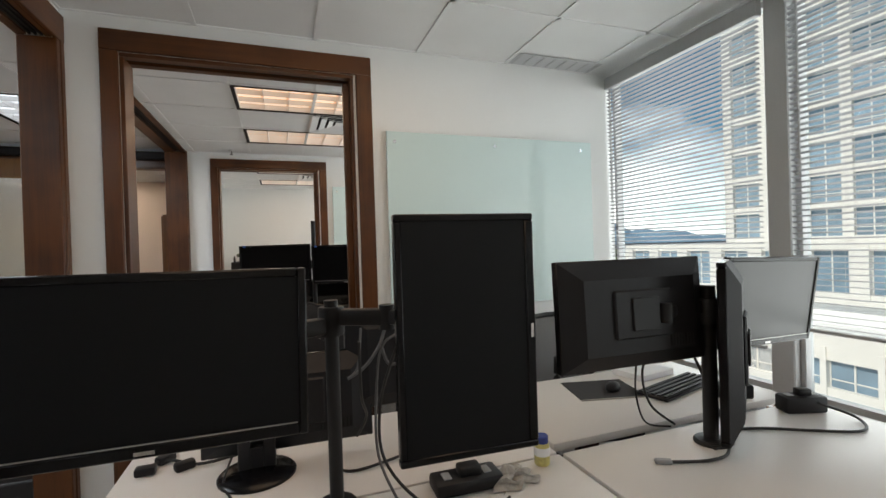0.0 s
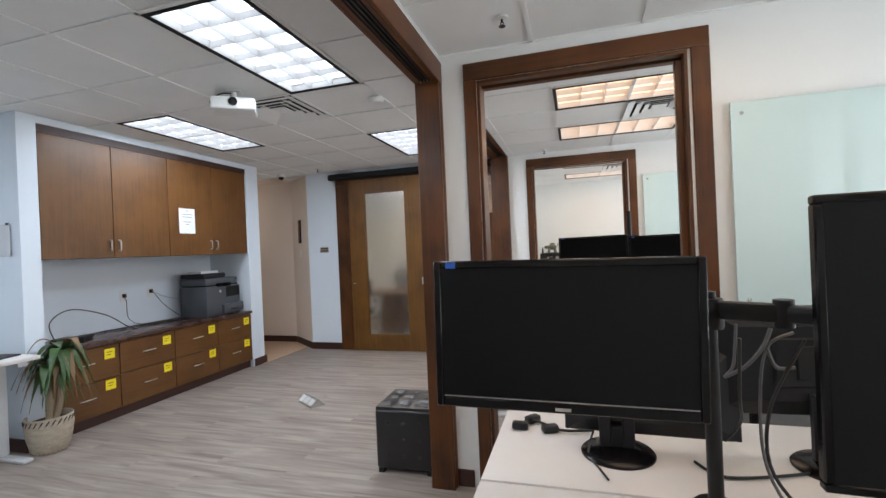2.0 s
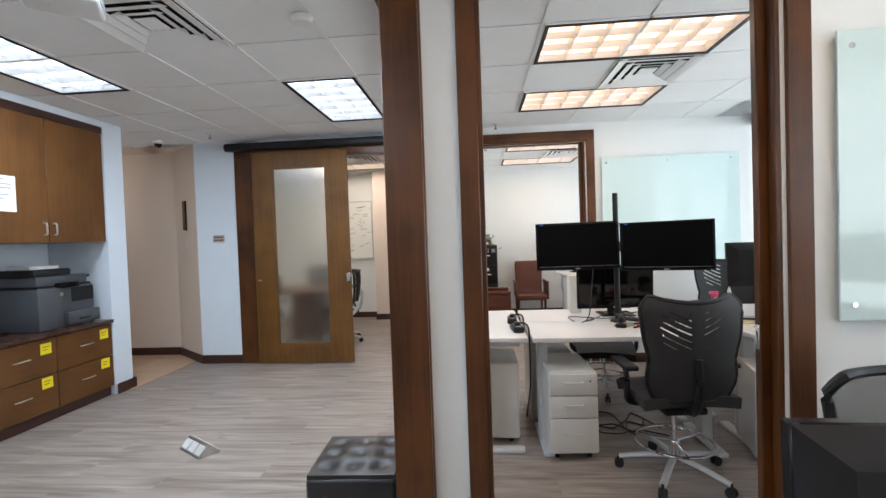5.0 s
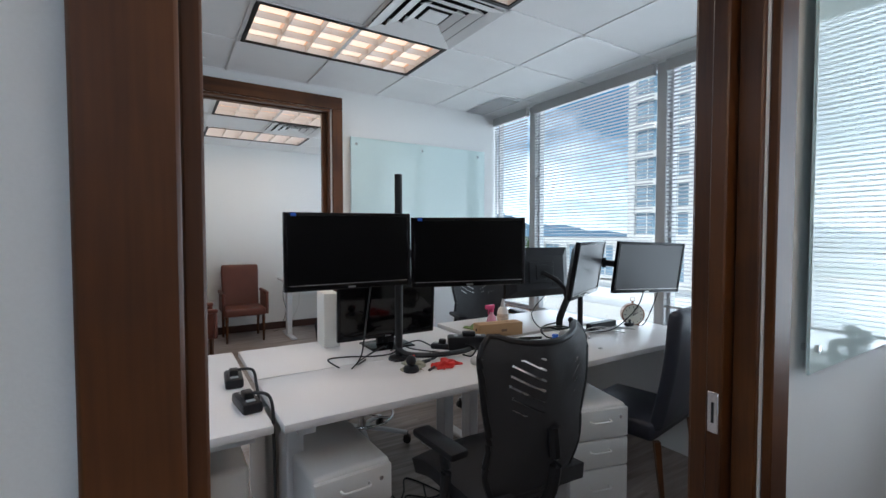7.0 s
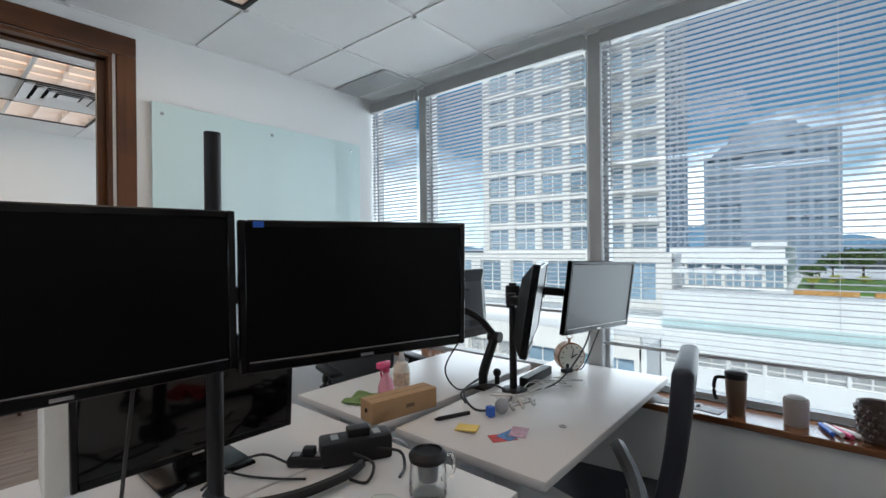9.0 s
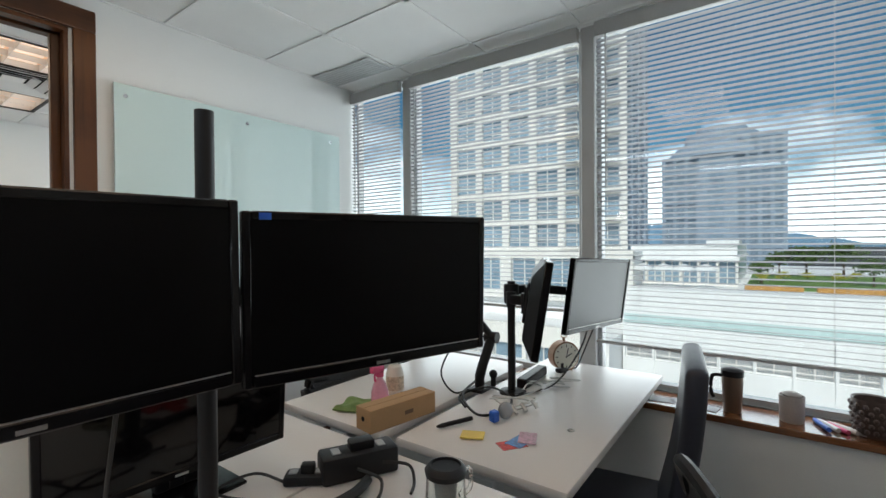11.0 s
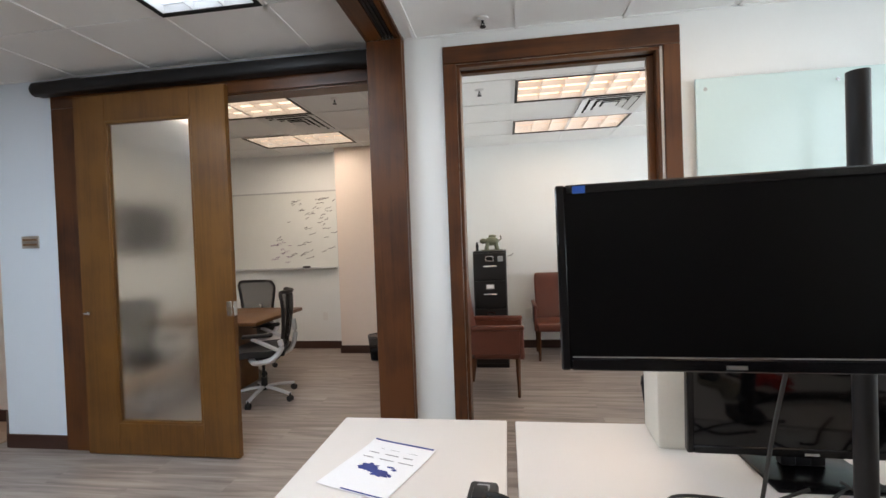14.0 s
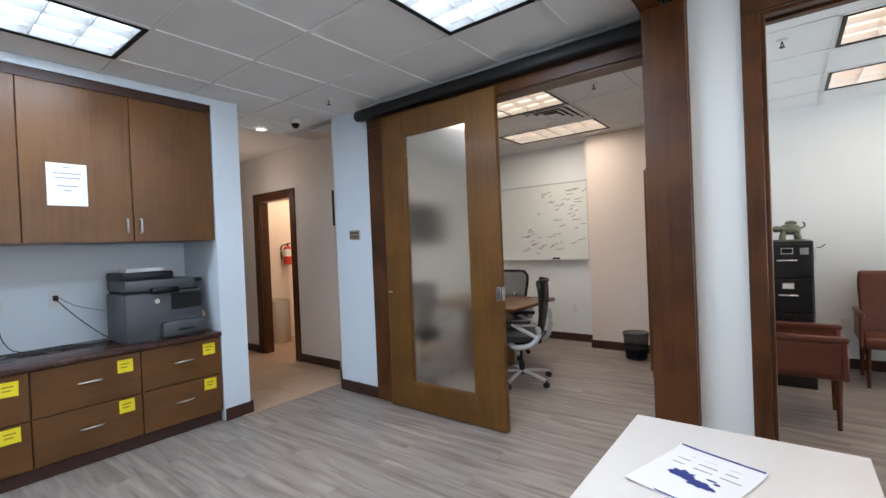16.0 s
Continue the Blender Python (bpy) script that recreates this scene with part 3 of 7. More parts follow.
# ---- ceiling lamps ----
def troffer(x0, x1, y0, y1, warm, group, lens=None, watt=0.0, tint=(1, 1, 1), CEIL=CEIL):
    lx, ly = x1 - x0, y1 - y0
    t = thing("ceiling_light", ("warm" if warm else "cool white") + " recessed fluorescent troffer with a louvred lens", "ceiling light", pose((x0 + x1) / 2, (y0 + y1) / 2, CEIL), group)
    hx, hy = lx / 2 - 0.012, ly / 2 - 0.012
    bm = B()
    for s in (-1, 1):
        box(bm, -hx, hx, s * (hy - 0.012) - 0.012, s * (hy - 0.012) + 0.012, -0.008, 0.004)
        box(bm, s * (hx - 0.012) - 0.012, s * (hx - 0.012) + 0.012, -hy + 0.024, hy - 0.024, -0.008, 0.004)
    part("frame", bm, BLACK if not warm else DARKM, t, "thin dark frame")
    nx, ny = (6, 3) if lx > ly else (3, 6)
    part("reflector", box(B(), -hx + 0.02, hx - 0.02, -hy + 0.02, hy - 0.02, 0.050, 0.06), LAMP_W_DIM if warm else LAMP_C_DIM, t, "white reflector behind the lens")
    cw, ch = (2 * hx - 0.052) / nx, (2 * hy - 0.052) / ny
    for i in range(nx):
        for j in range(ny):
            bm = B()
            x, y = -hx + 0.026 + i * cw, -hy + 0.026 + j * ch
            k = 0.5 + 0.5 * math.sin(i * 2.1 + j * 3.7)
            if lx > ly:
                box(bm, x + 0.02 * cw, x + (0.86 + 0.10 * k) * cw, y + (0.30 - 0.10 * k) * ch, y + 0.97 * ch, 0.044, 0.049)
            else:
                box(bm, x + 0.03 * cw, x + (0.70 + 0.10 * k) * cw, y + 0.02 * ch, y + (0.86 + 0.10 * k) * ch, 0.044, 0.049)
            part("lens", bm, lens or (LAMP_W if warm else LAMP_C), t, "glowing lens cell", smooth=False)
    bm = B()
    for i in range(nx + 1):
        x = -hx + 0.026 + i * cw
        prism(bm, [(x - 0.002, 0.0), (x + 0.002, 0.0), (x + 0.002, 0.043), (x - 0.002, 0.043)], -hy + 0.024, hy - 0.024, "y")
    for j in range(ny + 1):
        y = -hy + 0.026 + j * ch
        prism(bm, [(y - 0.002, 0.001), (y + 0.002, 0.001), (y + 0.002, 0.042), (y - 0.002, 0.042)], -hx + 0.024, hx - 0.024, "x")
    part("louvre", bm, LOUVRE, t, smooth=False)
    if watt:
        la = new("ceiling_lamp_light", bpy.data.lights.new("ceiling_lamp_light", "AREA"))
        la.data.shape, la.data.size, la.data.size_y = "RECTANGLE", 2 * hx - 0.06, 2 * hy - 0.06
        la.data.energy, la.data.color = watt, tint
        la.matrix_world = pose((x0 + x1) / 2, (y0 + y1) / 2, CEIL - 0.012)
    return t


for L in OFF_L:
    troffer(*L, True, "office ceiling lights", None, OFFICE_WATT, (1.0, 0.76, 0.53), CO)
for L in AREA_L:
    troffer(*L, False, "open area ceiling lights", None, COOL_WATT, (0.77, 0.90, 1.0))
for L in CONF_L:
    troffer(*L, True, "meeting room ceiling lights", LAMP_M, MEET_WATT, (1.0, 0.87, 0.72))


# ---- windows ----
def window(i, y0, y1, blind_bottom, slats=True):
    w = thing("window_%d" % i, "tall aluminium-framed window with a lowered horizontal blind", "window", pose(XG, (y0 + y1) / 2, SILL), kind="structure")
    h, half = HEAD - SILL, (y1 - y0) / 2
    bm = B()
    for s in (-1, 1):
        box(bm, 0.01, 0.07, s * (half - 0.012) - 0.012, s * (half - 0.012) + 0.012, 0, h, 0.003, 1)
    box(bm, 0.01, 0.07, -half + 0.024, half - 0.024, 0, 0.03)
    box(bm, 0.01, 0.07, -half + 0.024, half - 0.024, h - 0.03, h)
    part("window_frame", bm, WFRAME, w, smooth=False)
    p = part("pane", box(B(), 0.045, 0.049, -half + 0.024, half - 0.024, 0.03, h - 0.03), PANE, w, smooth=False)
    p.visible_shadow = False
    if not slats:
        return w
    b = thing("window_blind", "pale aluminium venetian blind with its slats open", "blind", pose(XG - 0.045, (y0 + y1) / 2, 0), "venetian blinds")
    part("headrail", box(B(), -0.022, 0.022, -half + 0.006, half - 0.006, HEAD - 0.085, HEAD - 0.004, 0.004, 1), WFRAME, b, "grey headrail")
    part("bottom_rail", box(B(), -0.013, 0.013, -half + 0.01, half - 0.01, blind_bottom - 0.012, blind_bottom + 0.004, 0.004, 1), WFRAME, b)
    for s in (-0.62, 0.62):
        for o in (-0.0135, 0.0135):
            part("ladder_cord", rod(B(), (o, s * half, blind_bottom), (o, s * half, HEAD - 0.08), 0.0006, seg=4), CABLE_W, b)
    bm = B()
    rod(bm, (-0.03, half - 0.07, HEAD - 0.09), (-0.03, half - 0.07, HEAD - 0.9), 0.004, seg=6)
    part("tilt_wand", bm, WFRAME, b)
    bm = B()
    prof = [(-0.0125, -0.0012), (0.0, 0.0012), (0.0125, -0.0012), (0.0125, -0.0017), (0.0, 0.0007), (-0.0125, -0.0017)]
    prism(bm, prof, -half + 0.012, half - 0.012, "y")
    me = finish("slat", bm, SLAT)
    z = blind_bottom + 0.02
    k = 0
    while z < HEAD - 0.095:
        piece("slat", me, b, pose(0, 0, z, 0, 16.0 + 1.4 * math.sin(k * 1.7), 0.0))
        z += 0.0262
        k += 1
    return w


bottoms = [1.05, 1.05, 0.93, 0.93, 1.08, 1.08, 1.0, 1.0, 1.0]
for i, (a, b) in enumerate(WIN):
    window(i + 1, a, b, bottoms[i])
bm = B()
for (a, b), (c, d) in zip(WIN, WIN[1:]):
    if d - c and c - b < 0.13:
        box(bm, XG - 0.03, XG + 0.09, b, c, SILL, HEAD, 0.006, 1)
fixed("window_mullion", bm, WFRAME, "grey aluminium mullions between the windows", "mullion")
bm = B()
for a, b in ((S0, P1), (P1 + TH, P2), (P2 + TH, P3)):
    box(bm, 2.39, XG + 0.01, a + 0.002, b - 0.002, SILL - 0.03, SILL, 0.006, 2)
fixed("window_sill", bm, wood("sill_wood", (0.09, 0.03, 0.012), (0.20, 0.08, 0.03), "y", rough=0.15, coat=0.5), "glossy stained wooden window sill", "window sill")


# ---- door frames ----
def doorway(i, y):
    d = thing("door_%d" % i, "wide doorway with dark stained wooden casing and a pocket door", "doorway", pose(D1X if i == 1 else 0, y, 0), kind="structure")
    c = 0.09
    for name, s in (("casing_south", -1), ("casing_north", 1)):
        f0, f1 = (-0.022, 0.0) if s < 0 else (TH, TH + 0.022)
        part("side_casing", box(B(), DW0 - c + 0.012, DW0, f0, f1, 0, DWT, 0.004, 1), WOOD_Z, d)
        part("side_casing", box(B(), DW1 + 0.013, DW1 + 0.013 + c, f0, f1, 0, DWT, 0.004, 1), WOOD_Z, d)
        part("head_casing", box(B(), DW0 - c + 0.012, DW1 + 0.013 + c, f0, f1, DWT, DWT + 0.105, 0.004, 1), WOOD_X, d)
    part("jamb", box(B(), DW0, DW0 + 0.02, 0, TH, 0, DWT - 0.02, 0.003, 1), WOOD_Z, d)
    bm = B()
    box(bm, DW1 - 0.02, DW1, 0, 0.05, 0, DWT - 0.02, 0.003, 1)
    box(bm, DW1 - 0.02, DW1, 0.10, TH, 0, DWT - 0.02, 0.003, 1)
    part("jamb", bm, WOOD_Z, d)
    bm = B()
    box(bm, DW0, DW1, 0, 0.05, DWT - 0.02, DWT)
    box(bm, DW0, DW1, 0.10, TH, DWT - 0.02, DWT)
    part("head_jamb", bm, WOOD_X, d)
    part("door_track", box(B(), DW0 + 0.02, DW1, 0.052, 0.098, DWT - 0.006, DWT), BLACK, d, "dark sliding-door track")
    leaf = part("pocket_door", box(B(), DW1 - 0.055, DW1 + 0.002, 0.056, 0.094, 0.01, DWT - 0.03, 0.004, 1), WOOD_Z, d, "edge of the open pocket door")
    bm = B()
    box(bm, DW1 - 0.0575, DW1 - 0.054, 0.062, 0.088, 0.96, 1.06, 0.002, 1)
    latch = part("latch", bm, CHROME, leaf, "chrome latch plate")
    part("latch_slot", box(B(), DW1 - 0.0585, DW1 - 0.0574, 0.072, 0.078, 0.985, 1.035), BLACK, leaf)
    return d


doorway(1, P1)
doorway(2, P2)


def wide_opening(i, y0, y1, parked, XW0, XW1):
    """Sliding-door opening between an office and the open area."""
    d = thing("door_%d" % i, "wide sliding-door opening with a dark stained wooden frame", "doorway", pose(0, 0, 0), kind="structure")
    top = 2.54 if i == 3 else 2.69
    na, nb = XW0, XW1
    for y, s in ((y0, 1), (y1, -1)):
        XW0, XW1 = (-0.765, -0.65) if s > 0 else (na, nb)
        part("jamb", box(B(), XW0 - 0.018, XW1 + 0.018, min(y, y + s * 0.035), max(y, y + s * 0.035), 0, top - 0.03, 0.004, 1), WOOD_Z, d)
        part("side_casing", box(B(), XW1 + 0.001, XW1 + 0.022, y - 0.10 if s > 0 else y, y if s > 0 else min(y + 0.036, y + 0.1), 0, top, 0.004, 1), WOOD_Z, d)
        part("side_casing", box(B(), XW0 - 0.022, XW0 - 0.001, y - 0.10 if s > 0 else y, y if s > 0 else y + 0.1, 0, top, 0.004, 1), WOOD_Z, d)
    part("head_casing", box(B(), XW1 + 0.001, XW1 + 0.024, y0 if i == 4 else y0 - 0.10, y1 + 0.036, top - 0.03, min(top + 0.10, 2.676), 0.004, 1), WOOD_Y, d)
    part("head_casing", box(B(), XW0 - 0.024, XW0 - 0.001, y0 if i == 4 else y0 - 0.10, y1 + 0.10, top - 0.03, min(top + 0.10, 2.728), 0.004, 1), WOOD_Y, d)
    bm = B()
    box(bm, XW0 - 0.001, XW1 - 0.095, y0 + 0.035, y1 - 0.035, top - 0.03, top)
    box(bm, XW1 - 0.022, XW1 + 0.001, y0 + 0.035, y1 - 0.035, top - 0.03, top)
    part("head_jamb", bm, WOOD_Y, d)
    bm = B()
    for x in (XW1 - 0.080, XW1 - 0.0575, XW1 - 0.035):
        box(bm, x - 0.004, x + 0.004, y0 + 0.036, y1 - 0.036, top - 0.03, top - 0.001)
    part("door_track", bm, DARKM, d, "black double sliding track")
    # parked leaf, drawn back towards the near end
    leaf = part("sliding_door", box(B(), XW1 - 0.045, XW1 - 0.005, max(y0 + 0.036, parked - 0.11), parked, 0.012, top - 0.035, 0.004, 1), LEAFW if i == 3 else WOOD_Z, d, "stile of a parked wooden sliding door")
    if parked - 0.11 > y0 + 0.1:
        part("door_glass", box(B(), XW1 - 0.030, XW1 - 0.022, y0 + 0.036, parked - 0.11, 0.012, top - 0.035), FROST, leaf, "frosted glass of the sliding door")
    return d


wide_opening(3, 0.16, 3.09, 0.83, XW0, XW1)
wide_opening(4, 3.45, 6.38, 3.50, XV0, XV1)


# ---- outside ----
CONC = mat("white_concrete", (0.78, 0.75, 0.70), 0.8, vary=0.05, scale=0.3, bscale=3)
TGLASS = mat("tinted_facade_glass", (0.24, 0.35, 0.44), 0.12, vary=0.25, scale=0.25, bscale=0.7, spec=0.6, random_tint=0.25)
# the next two colours carry painted shade and distance haze
DGLASS = mat("shade_dark_facade", (0.20, 0.275, 0.35), 0.3, vary=0.2, scale=0.2, bscale=1.0)
GREYT = mat("haze_grey_facade", (0.27, 0.345, 0.43), 0.6, vary=0.12, scale=0.15, bscale=1.0)
ROOFM = mat("white_roof_membrane", (0.82, 0.82, 0.81), 0.8, vary=0.08, scale=0.3, bscale=4)
ASPH = mat("asphalt", (0.06, 0.06, 0.062), 0.9, vary=0.15, scale=0.1, bscale=2)
# pale blue of the hills stands in for distance haze
HILL = mat("haze_blue_hills", (0.17, 0.30, 0.42), 1.0, vary=0.2, scale=0.01, bscale=0.05)
GRASS = mat("roof_lawn", (0.12, 0.22, 0.04), 0.9, vary=0.3, scale=0.5, bscale=6)
LEAF = mat("tree_leaf", (0.07, 0.12, 0.03), 0.7, vary=0.35, scale=2, bscale=9)
LEAFY = mat("yellow_shrub_leaf", (0.40, 0.38, 0.04), 0.7, vary=0.35, scale=2, bscale=9)
BARK = mat("bark", (0.10, 0.07, 0.05), 0.9, vary=0.3, scale=8)

GZ = -15.0
fixed("ground", box(B(), -1500, 4000, -3000, 3000, GZ - 0.5, GZ), ASPH, "asphalt street level far below", "ground")
bm = B()
random.seed(4)
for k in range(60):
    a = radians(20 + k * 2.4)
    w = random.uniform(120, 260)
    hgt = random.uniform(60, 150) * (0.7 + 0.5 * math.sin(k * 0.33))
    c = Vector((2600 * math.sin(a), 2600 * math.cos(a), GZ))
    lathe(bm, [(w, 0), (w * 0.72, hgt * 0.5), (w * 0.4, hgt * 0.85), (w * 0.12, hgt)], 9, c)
fixed("backdrop_hills", bm, HILL, "hills on the horizon with haze painted in as blue", "hills", smooth=True)


def facade(t, org, along, width, z0, storey, floors, bays, pier=0.9, slab=0.55, glassm=TGLASS, wallm=CONC, pane_kind="window"):
    """A grid of piers and slabs with recessed windows, along a horizontal direction from org."""
    u = Vector((along[0], along[1], 0)).normalized()
    m = Matrix.Translation((org[0], org[1], z0)) @ Matrix.Rotation(math.atan2(u.y, u.x), 4, "Z")
    bw = width / bays
    bm = B()
    for i in range(bays + 1):
        box(bm, i * bw - pier / 2, i * bw + pier / 2, -0.25, 0.55, 0, floors * storey)
    w = part("wall", bm, wallm, t, smooth=False)
    w.matrix_local = m
    bm = B()
    for j in range(floors + 1):
        box(bm, -pier / 2, width + pier / 2, -0.12, 0.6, j * storey - slab / 2, j * storey + slab / 2)
    w = part("floor_slab", bm, wallm, t, smooth=False)
    w.matrix_local = m
    bm = B()
    ww, hh = bw - pier, storey - slab
    box(bm, 0, ww, 0.3, 0.36, 0, hh)
    me = finish(pane_kind, bm, glassm)
    bm = B()
    for f in (0.0, 0.5, 1.0):
        box(bm, f * ww - 0.05, f * ww + 0.05, 0.22, 0.3, 0, hh)
    box(bm, 0.05, ww - 0.05, 0.22, 0.3, hh * 0.3 - 0.04, hh * 0.3 + 0.04)
    mf = finish("window_frame", bm, wallm)
    for i in range(bays):
        for j in range(floors):
            o = piece(pane_kind, me, t, m @ Matrix.Translation((i * bw + pier / 2, 0, j * storey + slab / 2)))
            q = piece("window_frame", mf, o, Matrix.Identity(4))
    return w


# white gridded apartment tower
tw = thing("apartment_tower", "tall white concrete tower with a grid of windows", "building", pose(0, 0, 0))
A0, A1, A2 = Vector((47.8, 36.6)), Vector((52.6, 16.9)), Vector((62.0, 16.6))
facade(tw, A0, A1 - A0, (A1 - A0).length, 0.9, 3.3, 14, 6, pier=0.85, slab=0.75)
# side face: its shade is painted in with darker blue-grey wall and glass
facade(tw, A1 + Vector((0.6, 0.0)), A2 - A1, (A2 - A1).length - 0.6, 0.9, 3.3, 14, 3, pier=1.2, slab=0.9, glassm=DGLASS, wallm=GREYT)
bm = B()
prism(bm, [tuple(A0 + Vector((1.0, 0.2))), tuple(A1 + Vector((0.9, 0.75))), tuple(A2 + Vector((0, 0.75))), (64, 36)], GZ, 47.1, "z")
part("core", bm, DGLASS, tw, smooth=False)
u = (A1 - A0).normalized()
for k in range(14):
    for f in (4.06, 5.06):
        c = A0 + u * ((A1 - A0).length * f / 6)
        q = Matrix.Translation((c.x, c.y, 0.9 + k * 3.3)) @ Matrix.Rotation(math.atan2(u.y, u.x), 4, "Z")
        bal = part("balcony", box(B(), 0.15, 2.9, -1.15, -0.12, 0.0, 0.24, m=q), CONC, tw, smooth=False)
        bm = B()
        box(bm, 0.2, 2.85, -1.12, -1.07, 1.18, 1.26, m=q)
        for x in (0.2, 0.85, 1.5, 2.15, 2.80):
            box(bm, x, x + 0.05, -1.12, -1.07, 0.24, 1.18, m=q)
        part("railing", bm, GREYT, bal, smooth=False)
# tower further off, haze and shade painted in as blue-grey
tb = thing("office_tower", "far tower with a rounded stepped crown, haze painted in as blue-grey", "building", pose(0, 0, 0))
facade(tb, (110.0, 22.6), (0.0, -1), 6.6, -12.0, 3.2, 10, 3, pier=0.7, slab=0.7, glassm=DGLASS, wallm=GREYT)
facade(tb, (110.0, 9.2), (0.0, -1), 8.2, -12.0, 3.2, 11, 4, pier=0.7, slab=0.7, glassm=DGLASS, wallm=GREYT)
bm = B()
box(bm, 110.8, 128, 0.8, 22.8, GZ, 20.4)
box(bm, 109.2, 127, 9.5, 15.7, GZ, 22.0)
box(bm, 111.0, 127, 0.9, 15.7, 20.4, 23.0)
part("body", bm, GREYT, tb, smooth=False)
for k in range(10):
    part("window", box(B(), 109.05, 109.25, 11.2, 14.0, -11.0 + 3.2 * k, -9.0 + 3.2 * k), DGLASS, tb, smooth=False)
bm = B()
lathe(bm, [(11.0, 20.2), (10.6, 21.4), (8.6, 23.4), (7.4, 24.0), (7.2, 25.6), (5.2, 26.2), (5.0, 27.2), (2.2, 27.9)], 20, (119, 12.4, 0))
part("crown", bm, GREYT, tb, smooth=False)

# long white building across the street: ribbon windows below, a set-back storey and a garden on its roof
low = thing("podium_building", "long low white building with ribbon windows", "building", pose(0, 0, 0))
RZ = -2.6
bm = B()
box(bm, 42.4, 100, -60, 14.2, GZ, RZ)
box(bm, 42.1, 42.5, -60, 14.2, RZ - 2.0, RZ + 0.12)
part("wall", bm, ROOFM, low, smooth=False)
facade(low, (42.1, 14.2), (0, -1), 72.0, -14.15, 4.1, 2, 30, pier=0.18, slab=2.95, wallm=ROOFM)
part("parapet_glass", box(B(), 41.85, 41.9, -60, 14.2, RZ - 2.85, RZ - 2.1), mat("teal_glass", (0.55, 0.70, 0.69), 0.15, vary=0.1, scale=0.5), low, "pale teal glass strip", smooth=False)
bm = B()
box(bm, 50.4, 72, 6.1, 15.6, RZ, 1.25)
box(bm, 49.6, 72, 5.9, 15.8, -0.2, 0.1)
box(bm, 50.2, 56, 5.95, 8.6, 1.25, 1.75)
part("penthouse", bm, ROOFM, low, smooth=False)
facade(low, (50.1, 15.6), (0, -1), 9.5, RZ, 2.45, 1, 6, pier=0.2, slab=0.3)
for k in range(4):
    um = thing("patio_umbrella", "white patio umbrella on the roof terrace", "umbrella", pose(46.6 + 0.3 * (k % 2), 13.6 - 1.75 * k, RZ), "terrace umbrellas")
    part("pole", rod(B(), (0, 0, 0), (0, 0, 2.2), 0.04, seg=8), ALU, um)
    part("canopy", lathe(B(), [(1.0, 1.62), (1.02, 1.68), (0.55, 2.02), (0.05, 2.2)], 8), ROOFM, um, smooth=False)
pod = thing("podium_building", "white columned podium below the apartment tower", "building", pose(0, 0, 0))
bm = B()
box(bm, 46.6, 60, 14.4, 50, GZ, 0.7)
box(bm, 38.0, 46.6, 14.4, 70, GZ, -6.6)
part("wall", bm, ROOFM, pod, smooth=False)
facade(pod, (45.9, 50.0), (0, -1), 35.0, -4.2, 4.6, 1, 8, pier=1.4, slab=0.9)
facade(pod, (37.7, 70.0), (0, -1), 55.0, -14.6, 3.9, 2, 16, pier=0.4, slab=1.9)


def tree(x, y, z, h, seed, leaf=LEAF, label="small leafy green tree on the roof garden"):
    random.seed(seed)
    t = thing("tree", label, "tree", pose(x, y, z), "roof garden trees")
    bm = B()
    rod(bm, (0, 0, 0), (0.05 * h, 0, h * 0.5), h * 0.035, h * 0.02, 7)
    tips = []
    for k in range(7):
        a = k * 2.4 + random.uniform(-0.3, 0.3)
        e = Vector((math.cos(a) * h * 0.28, math.sin(a) * h * 0.28, h * random.uniform(0.55, 0.85)))
        rod(bm, (0.04 * h, 0, h * random.uniform(0.35, 0.5)), e, h * 0.014, h * 0.005, 5)
        tips.append(e)
    part("trunk", bm, BARK, t)
    bm = B()
    for e in tips + [Vector((0, 0, h * 0.8))]:
        for q in range(85):
            d = Vector((random.gauss(0, 1), random.gauss(0, 1), random.gauss(0, 0.75)))
            c = e + d * h * 0.085
            s = h * random.uniform(0.02, 0.045)
            rot = Euler((random.uniform(0, 6), random.uniform(0, 6), random.uniform(0, 6))).to_matrix()
            vs = [bm.verts.new(c + rot @ Vector(p) * s) for p in ((-1, -0.5, 0), (0, -0.9, 0.15), (1.1, 0, 0.3), (0, 0.9, 0.15), (-1, 0.5, 0))]
            bm.faces.new(vs)
    part("crown", bm, leaf, t, smooth=False)
    return t


for k, (x, y, h) in enumerate(((66, 2.7, 3.4), (66, 0.2, 4.0), (67, -3.1, 4.1), (55, -3.9, 2.8), (54, 4.3, 2.4), (62, -8.5, 4.0), (60, -14, 4.2))):
    tree(x, y, RZ, h, 20 + k)
for k, (x, y, h) in enumerate(((55, 2.6, 1.3), (57, 0.6, 1.2), (56, -1.6, 1.3), (58, -3.0, 1.2), (53, -5.6, 1.4), (54, -8.5, 1.3), (52, 4.2, 1.3))):
    tree(x, y, RZ, h, 40 + k, LEAFY, "low yellow-green shrub on the roof garden")
for k, (ya, yb) in enumerate(((1.4, 5.4), (-4.2, 0.6), (-11, -5.0))):
    solo("planter_hedge", box(B(), 46.2, 47.1, ya, yb, RZ, RZ + 0.45, 0.12, 2), mat("dry_orange_hedge", (0.45, 0.24, 0.07), 0.9, vary=0.4, scale=3, bscale=12, bump=0.8), "low orange-brown planted border on the roof", "hedge", "roof borders")
for k, (x, y, h) in enumerate(((60, 62, 15), (66, 70, 17), (52, 72, 14), (74, 92, 18), (58, 84, 16))):
    tree(x, y, GZ, h, 60 + k, LEAF, "tall leafy street tree seen from above")
